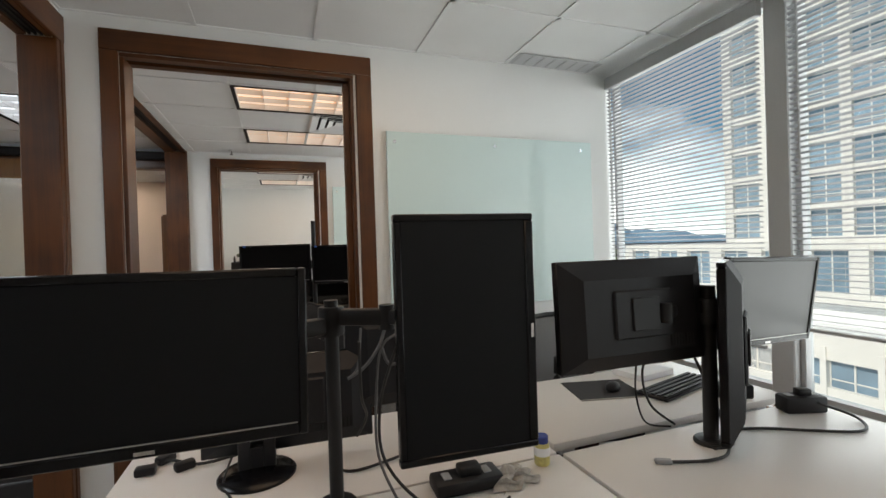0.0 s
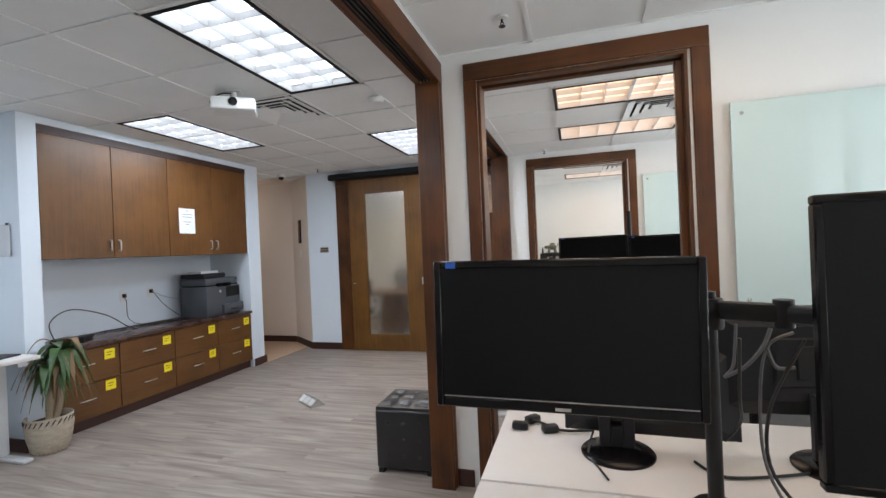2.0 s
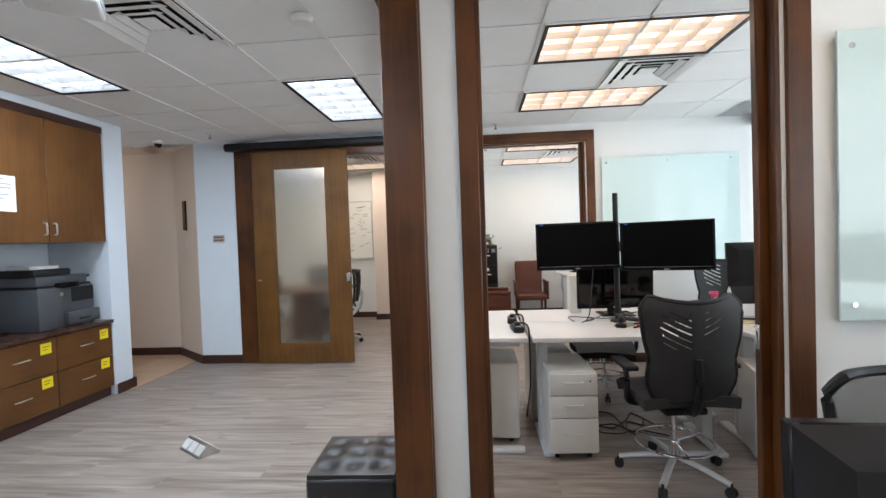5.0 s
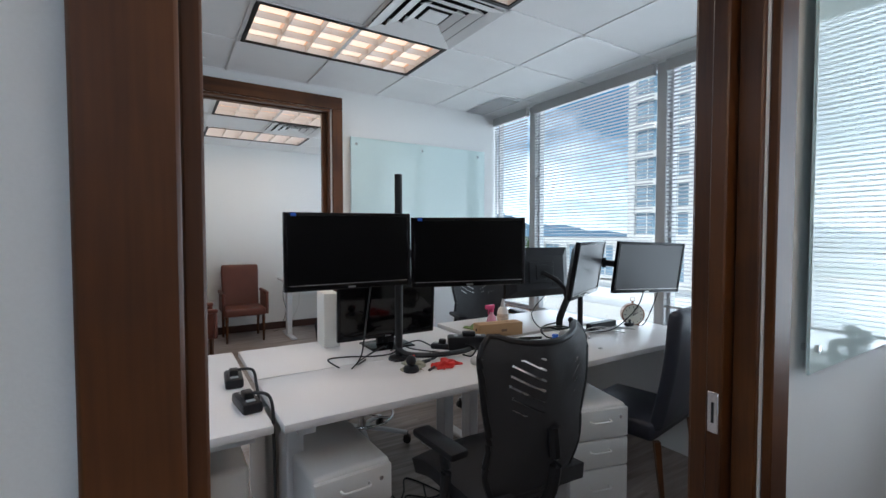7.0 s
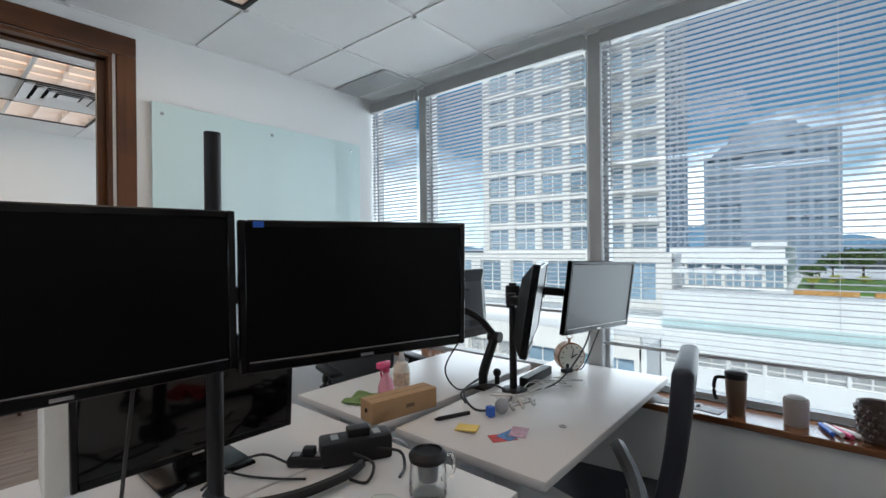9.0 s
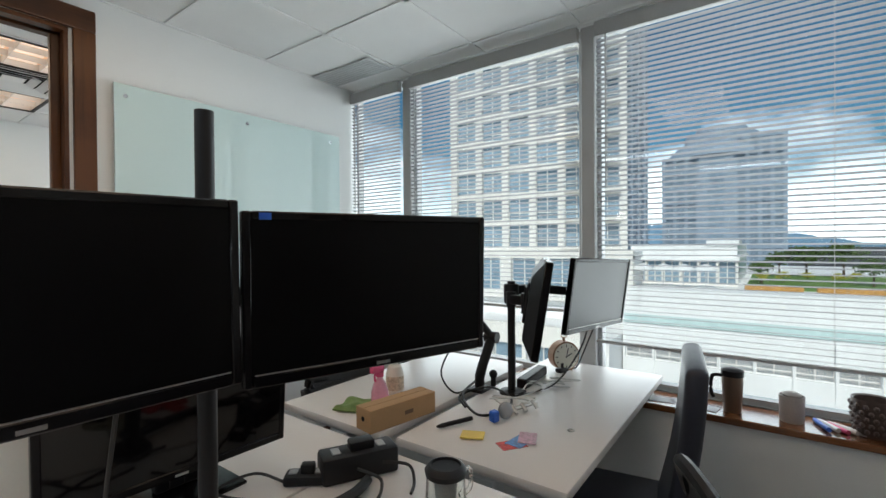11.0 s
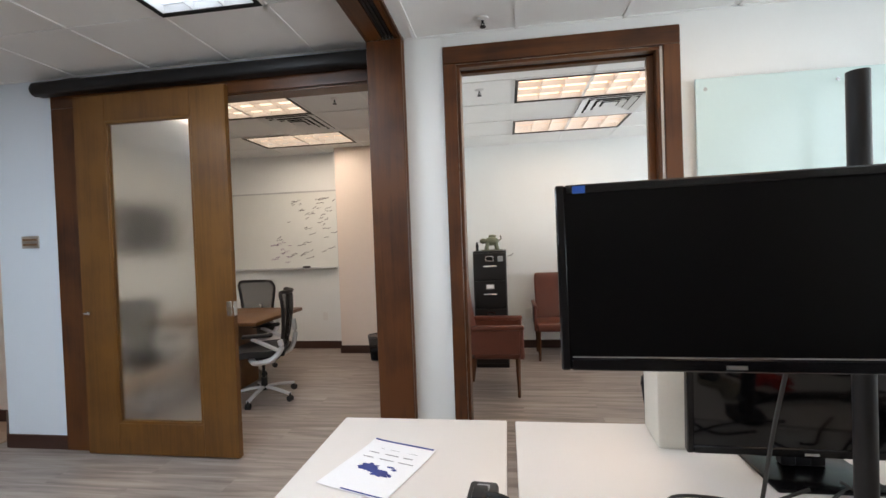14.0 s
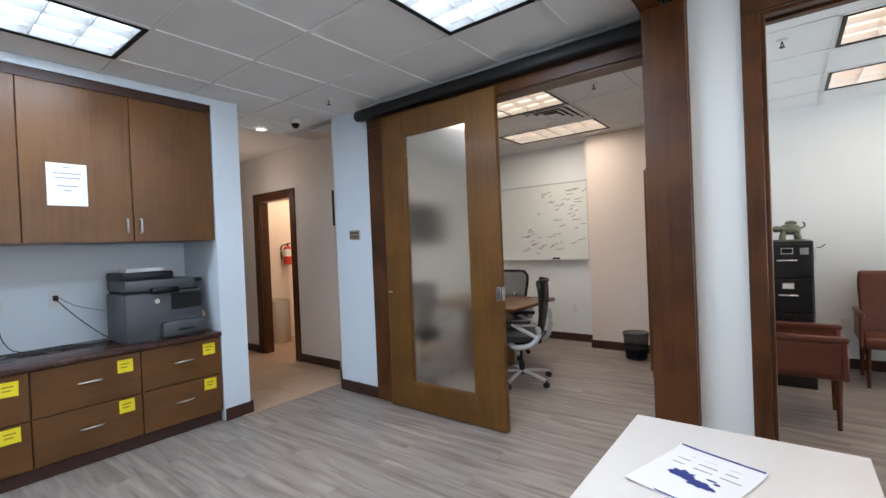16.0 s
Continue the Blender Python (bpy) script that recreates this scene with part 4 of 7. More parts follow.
# pale strip added out of view to bounce sunlight up onto the slats
fixed("pavement", box(B(), 3.0, 34.0, -400, 400, GZ, GZ + 0.05), CONC, "pale concrete forecourt below the windows that bounces sunlight up", "pavement")
fixed("lawn", box(B(), 48, 72, -30, 5.4, RZ, RZ + 0.1), GRASS, "green lawn of the roof garden", "lawn")


# ---- desks ----
def desk(x0, x1, y0, y1, label, legs=True, top=0.79, group="white office desks"):
    cx, cy = (x0 + x1) / 2, (y0 + y1) / 2
    t = thing("desk", label, "desk", pose(cx, cy, 0), group)
    hx, hy = (x1 - x0) / 2, (y1 - y0) / 2
    part("desktop", box(B(), -hx, hx, -hy, hy, top - 0.03, top, 0.004, 2), DESK, t, "white laminate top")
    long_x = hx >= hy
    for s in (-1, 1):
        bm = B()
        if long_x:
            x = s * (hx - 0.09)
            box(bm, x - 0.035, x + 0.035, -0.05, 0.05, 0.03, top - 0.07, 0.006, 1)
            box(bm, x - 0.035, x + 0.035, -hy + 0.03, hy - 0.03, 0, 0.03, 0.008, 1)
            box(bm, x - 0.03, x + 0.03, -hy + 0.05, hy - 0.05, top - 0.07, top - 0.03)
        else:
            y = s * (hy - 0.09)
            box(bm, -0.05, 0.05, y - 0.035, y + 0.035, 0.03, top - 0.07, 0.006, 1)
            box(bm, -hx + 0.03, hx - 0.03, y - 0.035, y + 0.035, 0, 0.03, 0.008, 1)
            box(bm, -hx + 0.05, hx - 0.05, y - 0.03, y + 0.03, top - 0.07, top - 0.03)
        part("leg", bm, DESKLEG, t)
    bm = B()
    if long_x:
        box(bm, -hx + 0.12, hx - 0.12, -0.02, 0.02, top - 0.075, top - 0.035)
    else:
        box(bm, -0.02, 0.02, -hy + 0.12, hy - 0.12, top - 0.075, top - 0.035)
    part("beam", bm, DESKLEG, t)
    return t


D2A = (-0.09, 1.175, 4.20, 4.755)
desk(*D2A, "white laminate height-adjustable desk with two monitors")
desk(-0.09, 1.175, 4.765, 5.32, "white laminate height-adjustable desk behind the monitors")
desk(1.265, 2.58, 4.165, 4.775, "white laminate desk beside the window with cables on it")
desk(1.245, 2.38, 4.835, 5.40, "white laminate desk by the window with a card box")
desk(-0.72, -0.12, 4.22, 5.325, "white laminate side table with a printed sheet")
desk(-0.175, 1.155, 1.12, 1.735, "white laminate desk under the black monitors")
desk(-0.175, 1.155, 1.745, 2.33, "white laminate desk facing the monitors' backs")
desk(1.17, 2.36, 1.12, 1.735, "white laminate desk with an empty top")
desk(1.18, 2.36, 1.80, 2.42, "white laminate desk with keyboard and mouse mat")
desk(0.95, 2.35, 8.75, 9.40, "white laminate desk against the back wall", top=0.80)


# ---- monitors ----
def monitor(m, w=0.555, h=0.335, label="black flat monitor switched off", sticker=True, stripe=True, group="black monitors", logo=True, screen=None):
    """Screen faces -y in its own space; the origin is the middle of the panel."""
    t = thing("monitor", label, "monitor", m, group)
    b = 0.017
    bm = B()
    for s in (-1, 1):
        box(bm, s * (w / 2 - b / 2) - b / 2, s * (w / 2 - b / 2) + b / 2, -0.014, 0.012, -h / 2, h / 2, 0.003, 1)
    box(bm, -w / 2 + b, w / 2 - b, -0.014, 0.012, h / 2 - b, h / 2, 0.003, 1)
    box(bm, -w / 2 + b, w / 2 - b, -0.014, 0.012, -h / 2, -h / 2 + b * 1.35, 0.003, 1)
    part("bezel", bm, BEZEL, t, "glossy black bezel")
    part("screen", box(B(), -w / 2 + b, w / 2 - b, -0.010, 0.008, -h / 2 + b * 1.35, h / 2 - b), screen or SCREEN, t, "dark blank screen", smooth=False)
    bm = B()
    vs0 = [bm.verts.new((x, 0.012, z)) for x, z in ((-w / 2 + 0.003, -h / 2 + 0.003), (w / 2 - 0.003, -h / 2 + 0.003), (w / 2 - 0.003, h / 2 - 0.003), (-w / 2 + 0.003, h / 2 - 0.003))]
    vs1 = [bm.verts.new((x, 0.048, z)) for x, z in ((-w / 2 + 0.07, -h / 2 + 0.05), (w / 2 - 0.07, -h / 2 + 0.05), (w / 2 - 0.07, h / 2 - 0.06), (-w / 2 + 0.07, h / 2 - 0.06))]
    bm.faces.new(vs0)
    bm.faces.new(vs1)
    for k in range(4):
        bm.faces.new((vs0[k], vs0[(k + 1) % 4], vs1[(k + 1) % 4], vs1[k]))
    box(bm, -0.11, 0.11, 0.046, 0.058, -0.075, 0.075, 0.006, 1)
    shell_ob = part("back_shell", bm, SHELL, t, "matt black back", smooth=False)
    bm = B()
    for k in range(9):
        box(bm, -w * 0.36 + k * 0.012, -w * 0.36 + k * 0.012 + 0.004, 0.047, 0.0495, -h * 0.32, -h * 0.22)
    part("vent_slot", bm, BLACK, shell_ob)
    bm = B()
    box(bm, -0.05, 0.05, 0.058, 0.066, -0.05, 0.05, 0.002, 1)
    part("mount_plate", bm, DARKM, t)
    if stripe:
        part("trim_line", box(B(), -w / 2 + 0.02, w / 2 - 0.02, -0.0152, -0.0135, -h / 2 + b * 1.42, -h / 2 + b * 1.42 + 0.0022), STEEL, t, "thin silver line")
    if logo:
        part("badge", box(B(), -0.016, 0.016, -0.0152, -0.0135, -h / 2 + 0.006, -h / 2 + 0.0125), STEEL, t, "small silver badge")
    if sticker:
        part("sticker", box(B(), -w / 2 + 0.03, -w / 2 + 0.052, -0.0155, -0.0138, h / 2 - 0.016, h / 2 - 0.003), BLUE, t, "small blue sticker")
    return t


def disc_foot(bm, x, y, z, r=0.055):
    lathe(bm, [(r, 0), (r, 0.008), (r * 0.9, 0.014), (r * 0.45, 0.018)], 22, (x, y, z))


def pole_mount(x, y, z0, ztop, r, label, arms):
    """A clamped desk pole with arms: (height, end point) each."""
    t = thing("monitor_pole", label, "monitor mount", pose(x, y, z0))
    bm = B()
    rod(bm, (0, 0, 0.0), (0, 0, ztop - z0), r, seg=18)
    part("pole", bm, DARKM, t)
    bm = B()
    disc_foot(bm, 0, 0, 0)
    box(bm, -0.045, 0.045, -0.05, 0.012, 0.0, 0.012, 0.003, 1)
    part("clamp", bm, DARKM, t)
    for hgt, end in arms:
        e = Vector(end) - Vector((x, y, z0))
        mid = Vector((e.x * 0.5, e.y * 0.55 + 0.04, hgt - z0))
        a = part("arm", box(B(), -0.001, 0.001, -0.001, 0.001, hgt - z0 - 0.001, hgt - z0 + 0.001), DARKM, t)
        bm = B()
        lathe(bm, [(r + 0.014, -0.028), (r + 0.016, -0.02), (r + 0.016, 0.02), (r + 0.014, 0.028)], 16, (0, 0, hgt - z0))
        part("collar", bm, DARKM, a)
        bm = B()
        s = (mid - Vector((0, 0, hgt - z0)))
        q = Matrix.Translation(Vector((0, 0, hgt - z0))) @ s.to_track_quat("X", "Z").to_matrix().to_4x4()
        box(bm, r, s.length, -0.018, 0.018, -0.022, 0.022, 0.008, 2, m=q)
        s2 = Vector((e.x, e.y, e.z)) - mid
        q = Matrix.Translation(mid) @ s2.to_track_quat("X", "Z").to_matrix().to_4x4()
        box(bm, 0, s2.length, -0.016, 0.016, -0.02, 0.02, 0.008, 2, m=q)
        rod(bm, mid - Vector((0, 0, 0.032)), mid + Vector((0, 0, 0.032)), 0.021)
        rod(bm, e - Vector((0, 0, 0.03)), e + Vector((0, 0, 0.03)), 0.02)
        part("link", bm, DARKM, a)
        bm = B()
        for k in range(3):
            rod(bm, (r + 0.012, -0.012 + 0.012 * k, hgt - z0 + 0.0), (r + 0.02, -0.012 + 0.012 * k, hgt - z0), 0.004, seg=8)
        part("bolt", bm, CHROME, a)
    return t


def panel(cx, cy, cz, yaw=0, pitch=0, roll=0):
    return pose(cx, cy, cz, pitch, roll, yaw)


# second office
monitor(panel(0.277, 4.545, 1.366, -4, 0, -0.5), w=0.57, label="wide black monitor on the pole, blue sticker on its corner")
monitor(panel(0.842, 4.432, 1.353, -19.5, 2, -0.5), w=0.575, label="wide black monitor angled inward on the pole")
pole_mount(0.60, 4.72, 0.79, 1.745, 0.0195, "tall black pole clamped to the desk for two monitors", [(1.36, (0.30, 4.62, 1.36)), (1.34, (0.82, 4.52, 1.35))])
low = monitor(panel(0.655, 4.975, 1.02, -4, 6, -1), w=0.585, h=0.345, label="glossy black monitor on a low stand behind the pole", sticker=False, stripe=False, screen=SCREEN_G)


def stand(x, y, z0, ztop, plate, label):
    t = thing("monitor_stand", label, "monitor stand", pose(x, y, z0))
    bm = B()
    if plate:
        box(bm, -0.13, 0.13, -0.12, 0.10, 0, 0.01, 0.004, 2)
    else:
        lathe(bm, [(0.115, 0), (0.115, 0.006), (0.108, 0.012), (0.04, 0.02)], 30, (0, 0, 0))
    part("base", bm, BEZEL, t, "flat glossy foot")
    bm = B()
    hn = ztop - z0
    box(bm, -0.055, -0.018, 0.0, 0.03, 0.01, hn, 0.004, 1)
    box(bm, 0.018, 0.055, 0.0, 0.03, 0.01, hn, 0.004, 1)
    box(bm, -0.02, 0.02, 0.002, 0.028, 0.01, hn * 0.40, 0.003, 1)
    box(bm, -0.02, 0.02, 0.002, 0.028, hn * 0.68, hn, 0.003, 1)
    part("neck", bm, SHELL, t)
    return t


stand(0.67, 5.03, 0.79, 0.93, True, "dark square foot of the low monitor")
monitor(panel(2.20, 4.365, 1.225, -8, 7, 2), w=0.575, h=0.325, label="black monitor by the window reflecting daylight", sticker=False, screen=SCREEN_M)
monitor(panel(1.70, 4.43, 1.235, 24.5, 9, 0), w=0.55, h=0.325, label="black monitor turned sideways on its arm", sticker=False, screen=SCREEN_M)
monitor(panel(1.80, 4.965, 1.17, 176, 4, 0), w=0.56, h=0.345, label="black monitor seen from behind on a spring arm", sticker=True)
pole_mount(1.905, 4.66, 0.79, 1.29, 0.0175, "short black desk pole with two monitor arms", [(1.25, (2.17, 4.46, 1.23)), (1.22, (1.74, 4.51, 1.23))])


def spring_arm(x, y, z0, end, label):
    t = thing("monitor_mount", label, "monitor mount", pose(x, y, z0))
    bm = B()
    box(bm, -0.05, 0.05, -0.04, 0.04, 0, 0.014, 0.004, 1)
    rod(bm, (0, 0, 0.01), (0, 0, 0.07), 0.022)
    part("clamp", bm, DARKM, t)
    e = Vector(end) - Vector((x, y, z0))
    elbow = Vector((0.06, -0.03, e.z * 0.62))
    bm = B()
    tube(bm, [(0, 0, 0.06), (0.012, -0.01, e.z * 0.3), elbow], 0.023, seg=10)
    part("lower_link", bm, DARKM, t)
    bm = B()
    tube(bm, [elbow, elbow.lerp(e, 0.5) + Vector((0, -0.015, 0.02)), e], 0.017, seg=10)
    rod(bm, elbow - Vector((0, 0.03, 0)), elbow + Vector((0, 0.03, 0)), 0.026)
    part("upper_link", bm, DARKM, t)
    bm = B()
    ball(bm, (0.09, -0.02, 0.055), 0.02)
    rod(bm, (0.09, -0.02, 0), (0.09, -0.02, 0.05), 0.012)
    part("knob", bm, DARKM, t)
    return t


spring_arm(1.86, 4.80, 0.79, (1.80, 4.905, 1.17), "black spring arm clamped to the desk edge")

# first office
OX = -0.045
monitor(panel(0.134 + OX, 1.415, 1.288, 0.5, 0, 0.8), w=0.552, h=0.325, label="wide black monitor with silver badge and blue sticker", screen=SCREEN_B)
monitor(pose(0.765 + OX, 1.435, 1.275, 0, 0, -3) @ pose(0, 0, 0, 0, -90, 0), w=0.555, h=0.335, label="black monitor mounted upright in portrait", sticker=False, stripe=False, screen=SCREEN_B)
pole_mount(0.443, 1.715, 0.79, 1.345, 0.0185, "black desk pole carrying two monitors", [(1.28, (0.20 + OX, 1.49, 1.29)), (1.30, (0.76 + OX, 1.51, 1.30))])
monitor(panel(0.335, 2.06, 0.985, 178, 3, 0), w=0.535, h=0.30, label="black monitor seen from behind on a round foot", sticker=False)
stand(0.277 + OX, 1.99, 0.79, 1.0, False, "round glossy black monitor foot")
monitor(panel(0.84 + OX, 2.08, 1.09, 184, 3, 0), w=0.555, h=0.335, label="black monitor seen from behind on a round foot", sticker=False)
stand(0.88 + OX, 2.00, 0.79, 1.0, False, "round glossy black monitor foot")
monitor(panel(1.42 + OX, 1.63, 1.25, 178.5, 3, 0), w=0.56, h=0.34, label="large black monitor seen from behind on its arm", sticker=False)
monitor(pose(1.738 + OX, 1.555, 1.125, 0, 0, 215) @ pose(0, 0, 0, 0, -90, 0), w=0.56, h=0.33, label="black monitor turned edge-on in portrait", sticker=False, stripe=False)
monitor(panel(2.10 + OX, 1.66, 1.235, 4.6, 7, 2), w=0.56, h=0.335, label="black monitor by the window reflecting daylight", sticker=False, screen=SCREEN_M)
pole_mount(1.668, 1.60, 0.79, 1.32, 0.0235, "black desk pole with crossed monitor arms", [(1.25, (1.45, 1.565, 1.25)), (1.22, (1.96, 1.73, 1.22))])


# ---- pedestals ----
def pedestal(cx, cy, yaw, label, h=0.575, w=0.31, d=0.50):
    """Front faces -y."""
    t = thing("drawer_pedestal", label, "drawer unit", pose(cx, cy, 0, 0, 0, yaw), "desk pedestals")
    part("body", box(B(), -w / 2, w / 2, -d / 2 + 0.02, d / 2, 0.035, h, 0.02, 3), PED, t)
    zs = (0.05, 0.275, 0.42, h - 0.012)
    for a, b in zip(zs, zs[1:]):
        f = part("drawer", box(B(), -w / 2 + 0.004, w / 2 - 0.004, -d / 2, -d / 2 + 0.022, a + 0.003, b - 0.003, 0.006, 2), PED, t)
        bm = B()
        z = (a + b) / 2 + 0.02
        tube(bm, [(-0.055, -d / 2, z), (-0.052, -d / 2 - 0.02, z), (-0.03, -d / 2 - 0.026, z), (0.03, -d / 2 - 0.026, z), (0.052, -d / 2 - 0.02, z), (0.055, -d / 2, z)], 0.005, n=3)
        part("handle", bm, WHITEPL, f, "white bow handle")
    bm = B()
    rod(bm, (w / 2 - 0.05, -d / 2 - 0.004, h - 0.06), (w / 2 - 0.05, -d / 2 + 0.002, h - 0.06), 0.008)
    part("lock", bm, CHROME, t)
    for sx in (-1, 1):
        for sy in (-1, 1):
            bm = B()
            rod(bm, (sx * (w / 2 - 0.05) - 0.01, sy * (d / 2 - 0.06), 0.018), (sx * (w / 2 - 0.05) + 0.01, sy * (d / 2 - 0.06), 0.018), 0.018)
            part("caster", bm, RUBBER, t)
    return t


pedestal(0.145, 4.43, 2, "pale grey three-drawer pedestal under the desk")
pedestal(1.45, 4.32, -15, "pale grey three-drawer pedestal beside the window desk", h=0.585, w=0.34)
pedestal(-0.42, 4.62, -90, "pale grey pedestal under the side table", w=0.40, d=0.5)
pedestal(0.1, 5.0, 180, "pale grey pedestal under the far desk")


# ---- office chairs ----
def star_base(t, r, z, matl, ring=False, turn=0.0):
    for k in range(5):
        a = k * math.tau / 5 + turn
        c, s = math.cos(a), math.sin(a)
        bm = B()
        tube(bm, [(c * 0.03, s * 0.03, z), (c * r * 0.5, s * r * 0.5, z - 0.012), (c * r, s * r, z - 0.04)], 0.02, seg=8, flat=0.7)
        leg = part("base_leg", bm, matl, t)
        bm = B()
        for o in (-0.012, 0.012):
            rod(bm, (c * r - s * (o - 0.007), s * r + c * (o - 0.007), 0.027), (c * r - s * (o + 0.007), s * r + c * (o + 0.007), 0.027), 0.027, seg=14)
        rod(bm, (c * r, s * r, 0.03), (c * r, s * r, z - 0.03), 0.008, seg=8)
        part("caster", bm, RUBBER, leg, "black twin caster")


def mesh_chair(m, label, tall=True, white=False, seat_z=0.55, group="mesh task chairs", slots=True, low_back=False, turn=0.3, arms=True):
    """Faces +y: the back is at -y."""
    t = thing("office_chair", label, "chair", m, group)
    star_base(t, 0.31, 0.11, (SILVER if white else ALU) if (tall or white) else DARKM, turn=turn)
    bm = B()
    rod(bm, (0, 0, 0.08), (0, 0, 0.20), 0.03)
    rod(bm, (0, 0, 0.20), (0, 0, seat_z - 0.06), 0.014)
    part("gas_lift", bm, CHROME if tall else DARKM, t)
    if tall:
        bm = B()
        n = 36
        ring = [(0.215 * math.cos(k * math.tau / n), 0.215 * math.sin(k * math.tau / n), 0.20) for k in range(n + 1)]
        tube(bm, ring, 0.009, seg=8, n=1)
        for k in range(3):
            a = k * math.tau / 3 + 0.4
            rod(bm, (0.02 * math.cos(a), 0.02 * math.sin(a), 0.20), (0.21 * math.cos(a), 0.21 * math.sin(a), 0.20), 0.007, seg=8)
        part("foot_ring", bm, CHROME, t, "chrome foot ring")
    bm = B()
    box(bm, -0.12, 0.12, -0.16, 0.12, seat_z - 0.075, seat_z - 0.035, 0.015, 2)
    part("mechanism", bm, DARKM, t)
    bm = B()
    def cushion(u, v):
        x, y = (u - 0.5) * 0.50, (v - 0.5) * 0.48
        return (x * (1 - 0.10 * (v - 0.5)), y + 0.02, seat_z + 0.03 * math.cos((u - 0.5) * 2.2) - 0.05 * max(0, v - 0.75) * 3)
    shell(bm, cushion, 10, 10, 0.06)
    part("seat", bm, MESH_BLK, t)
    hgt = (0.55 if slots else 0.53) if not low_back else 0.40
    def backf(u, v):
        if slots:
            wv = 0.190 + 0.058 * math.sin(min(1.0, v / 0.30) * math.pi / 2) - 0.022 * math.exp(-((v - 0.42) / 0.16) ** 2) + 0.028 * v ** 2
            wv -= 0.055 * max(0.0, (v - 0.88) / 0.12) ** 2
        else:
            wv = 0.17 + 0.085 * v - 0.05 * max(0.0, (v - 0.88) / 0.12) ** 2
        x = (u - 0.5) * 2 * wv
        y = -0.225 - 0.06 * math.sin(v * 2.4) - 0.05 * max(0, v - 0.55) + (0.16 + 0.18 * v) * (u - 0.5) ** 2
        return (x, y, seat_z + 0.03 + v * hgt + (0.12 if slots else 0.0) * (u - 0.5) ** 2 * v ** 3)
    bm = B()
    if slots:
        # curved back with rows of slanted slots cut out near the top
        nu, nv = 72, 150
        shell(bm, backf, nu, nv, 0.014)
        def cut(p):
            rel = (p.z - seat_z - 0.03) / hgt
            ax = abs(p.x)
            if not 0.55 < rel < 0.92 or not 0.03 < ax < 0.185 - 0.10 * abs(rel - 0.78):
                return False
            return ((rel * 15 - (ax * 11) ** 1.25) % 1.0) < (0.24 if rel > 0.68 else 0.12)
        dead = [f for f in bm.faces if cut(f.calc_center_median())]
        bmesh.ops.delete(bm, geom=dead, context="FACES")
        part("backrest", bm, MESH_BLK, t, "black back with slanted slots")
    else:
        shell(bm, backf, 12, 14, 0.004)
        part("backrest", bm, MESH_T, t, "see-through black mesh back")
    rim = [backf(0, v / 10) for v in range(11)] + [backf(u / 8, 1) for u in range(1, 9)] + [backf(1, 1 - v / 10) for v in range(1, 11)] + [backf(1 - u / 8, 0) for u in range(1, 9)]
    bm = B()
    tube(bm, rim, 0.013 if slots else 0.017, seg=8, n=2)
    part("back_frame", bm, DARKM, t)
    bm = B()
    tube(bm, [(0, -0.08, seat_z - 0.05), (0, -0.24, seat_z - 0.02), (0, -0.30, seat_z + 0.12), (0, -0.29, seat_z + 0.28)], 0.022, seg=8)
    part("back_support", bm, ALU if white else DARKM, t)
    for s in (-1, 1) if arms else ():
        bm = B()
        if white:
            tube(bm, [(s * 0.14, 0.08, seat_z - 0.055), (s * 0.26, 0.02, seat_z - 0.06), (s * 0.285, -0.12, seat_z - 0.03), (s * 0.29, -0.20, seat_z + 0.06), (s * 0.29, -0.19, seat_z + 0.14)], 0.030, seg=10, flat=0.8)
            tube(bm, [(s * 0.29, -0.17, seat_z + 0.05), (s * 0.288, -0.06, seat_z + 0.11), (s * 0.285, 0.05, seat_z + 0.17)], 0.018, seg=8)
        else:
            tube(bm, [(s * 0.16, 0.0, seat_z - 0.05), (s * 0.27, -0.02, seat_z - 0.02), (s * 0.29, -0.05, seat_z + 0.10), (s * 0.285, -0.02, seat_z + 0.18)], 0.018, seg=8, flat=1.3)
        a = part("armrest", bm, SILVER if white else DARKM, t)
        part("arm_pad", box(B(), s * 0.285 - 0.04, s * 0.285 + 0.04, -0.13, 0.13, seat_z + 0.175, seat_z + 0.205, 0.012, 2), SHELL, a, "padded black arm top")
    return t


mesh_chair(pose(0.705, 4.04, 0, 0, 0, 3), "black drafting chair with slotted back and chrome foot ring", seat_z=0.485)
mesh_chair(pose(0.70, 5.50, 0, 0, 0, 170), "black drafting chair tucked behind the far desk", seat_z=0.40, low_back=True)
mesh_chair(pose(1.94, 5.68, 0, 0, 0, 165), "black drafting chair with slotted back by the window", seat_z=0.56)
mesh_chair(pose(0.85, 2.52, 0, 0, 0, 172), "black mesh chair against the partition wall", tall=False, slots=False, seat_z=0.43, arms=False)
mesh_chair(pose(1.92, 2.66, 0, 0, 0, 170), "black mesh chair behind the window desk", tall=False, slots=False, seat_z=0.46)


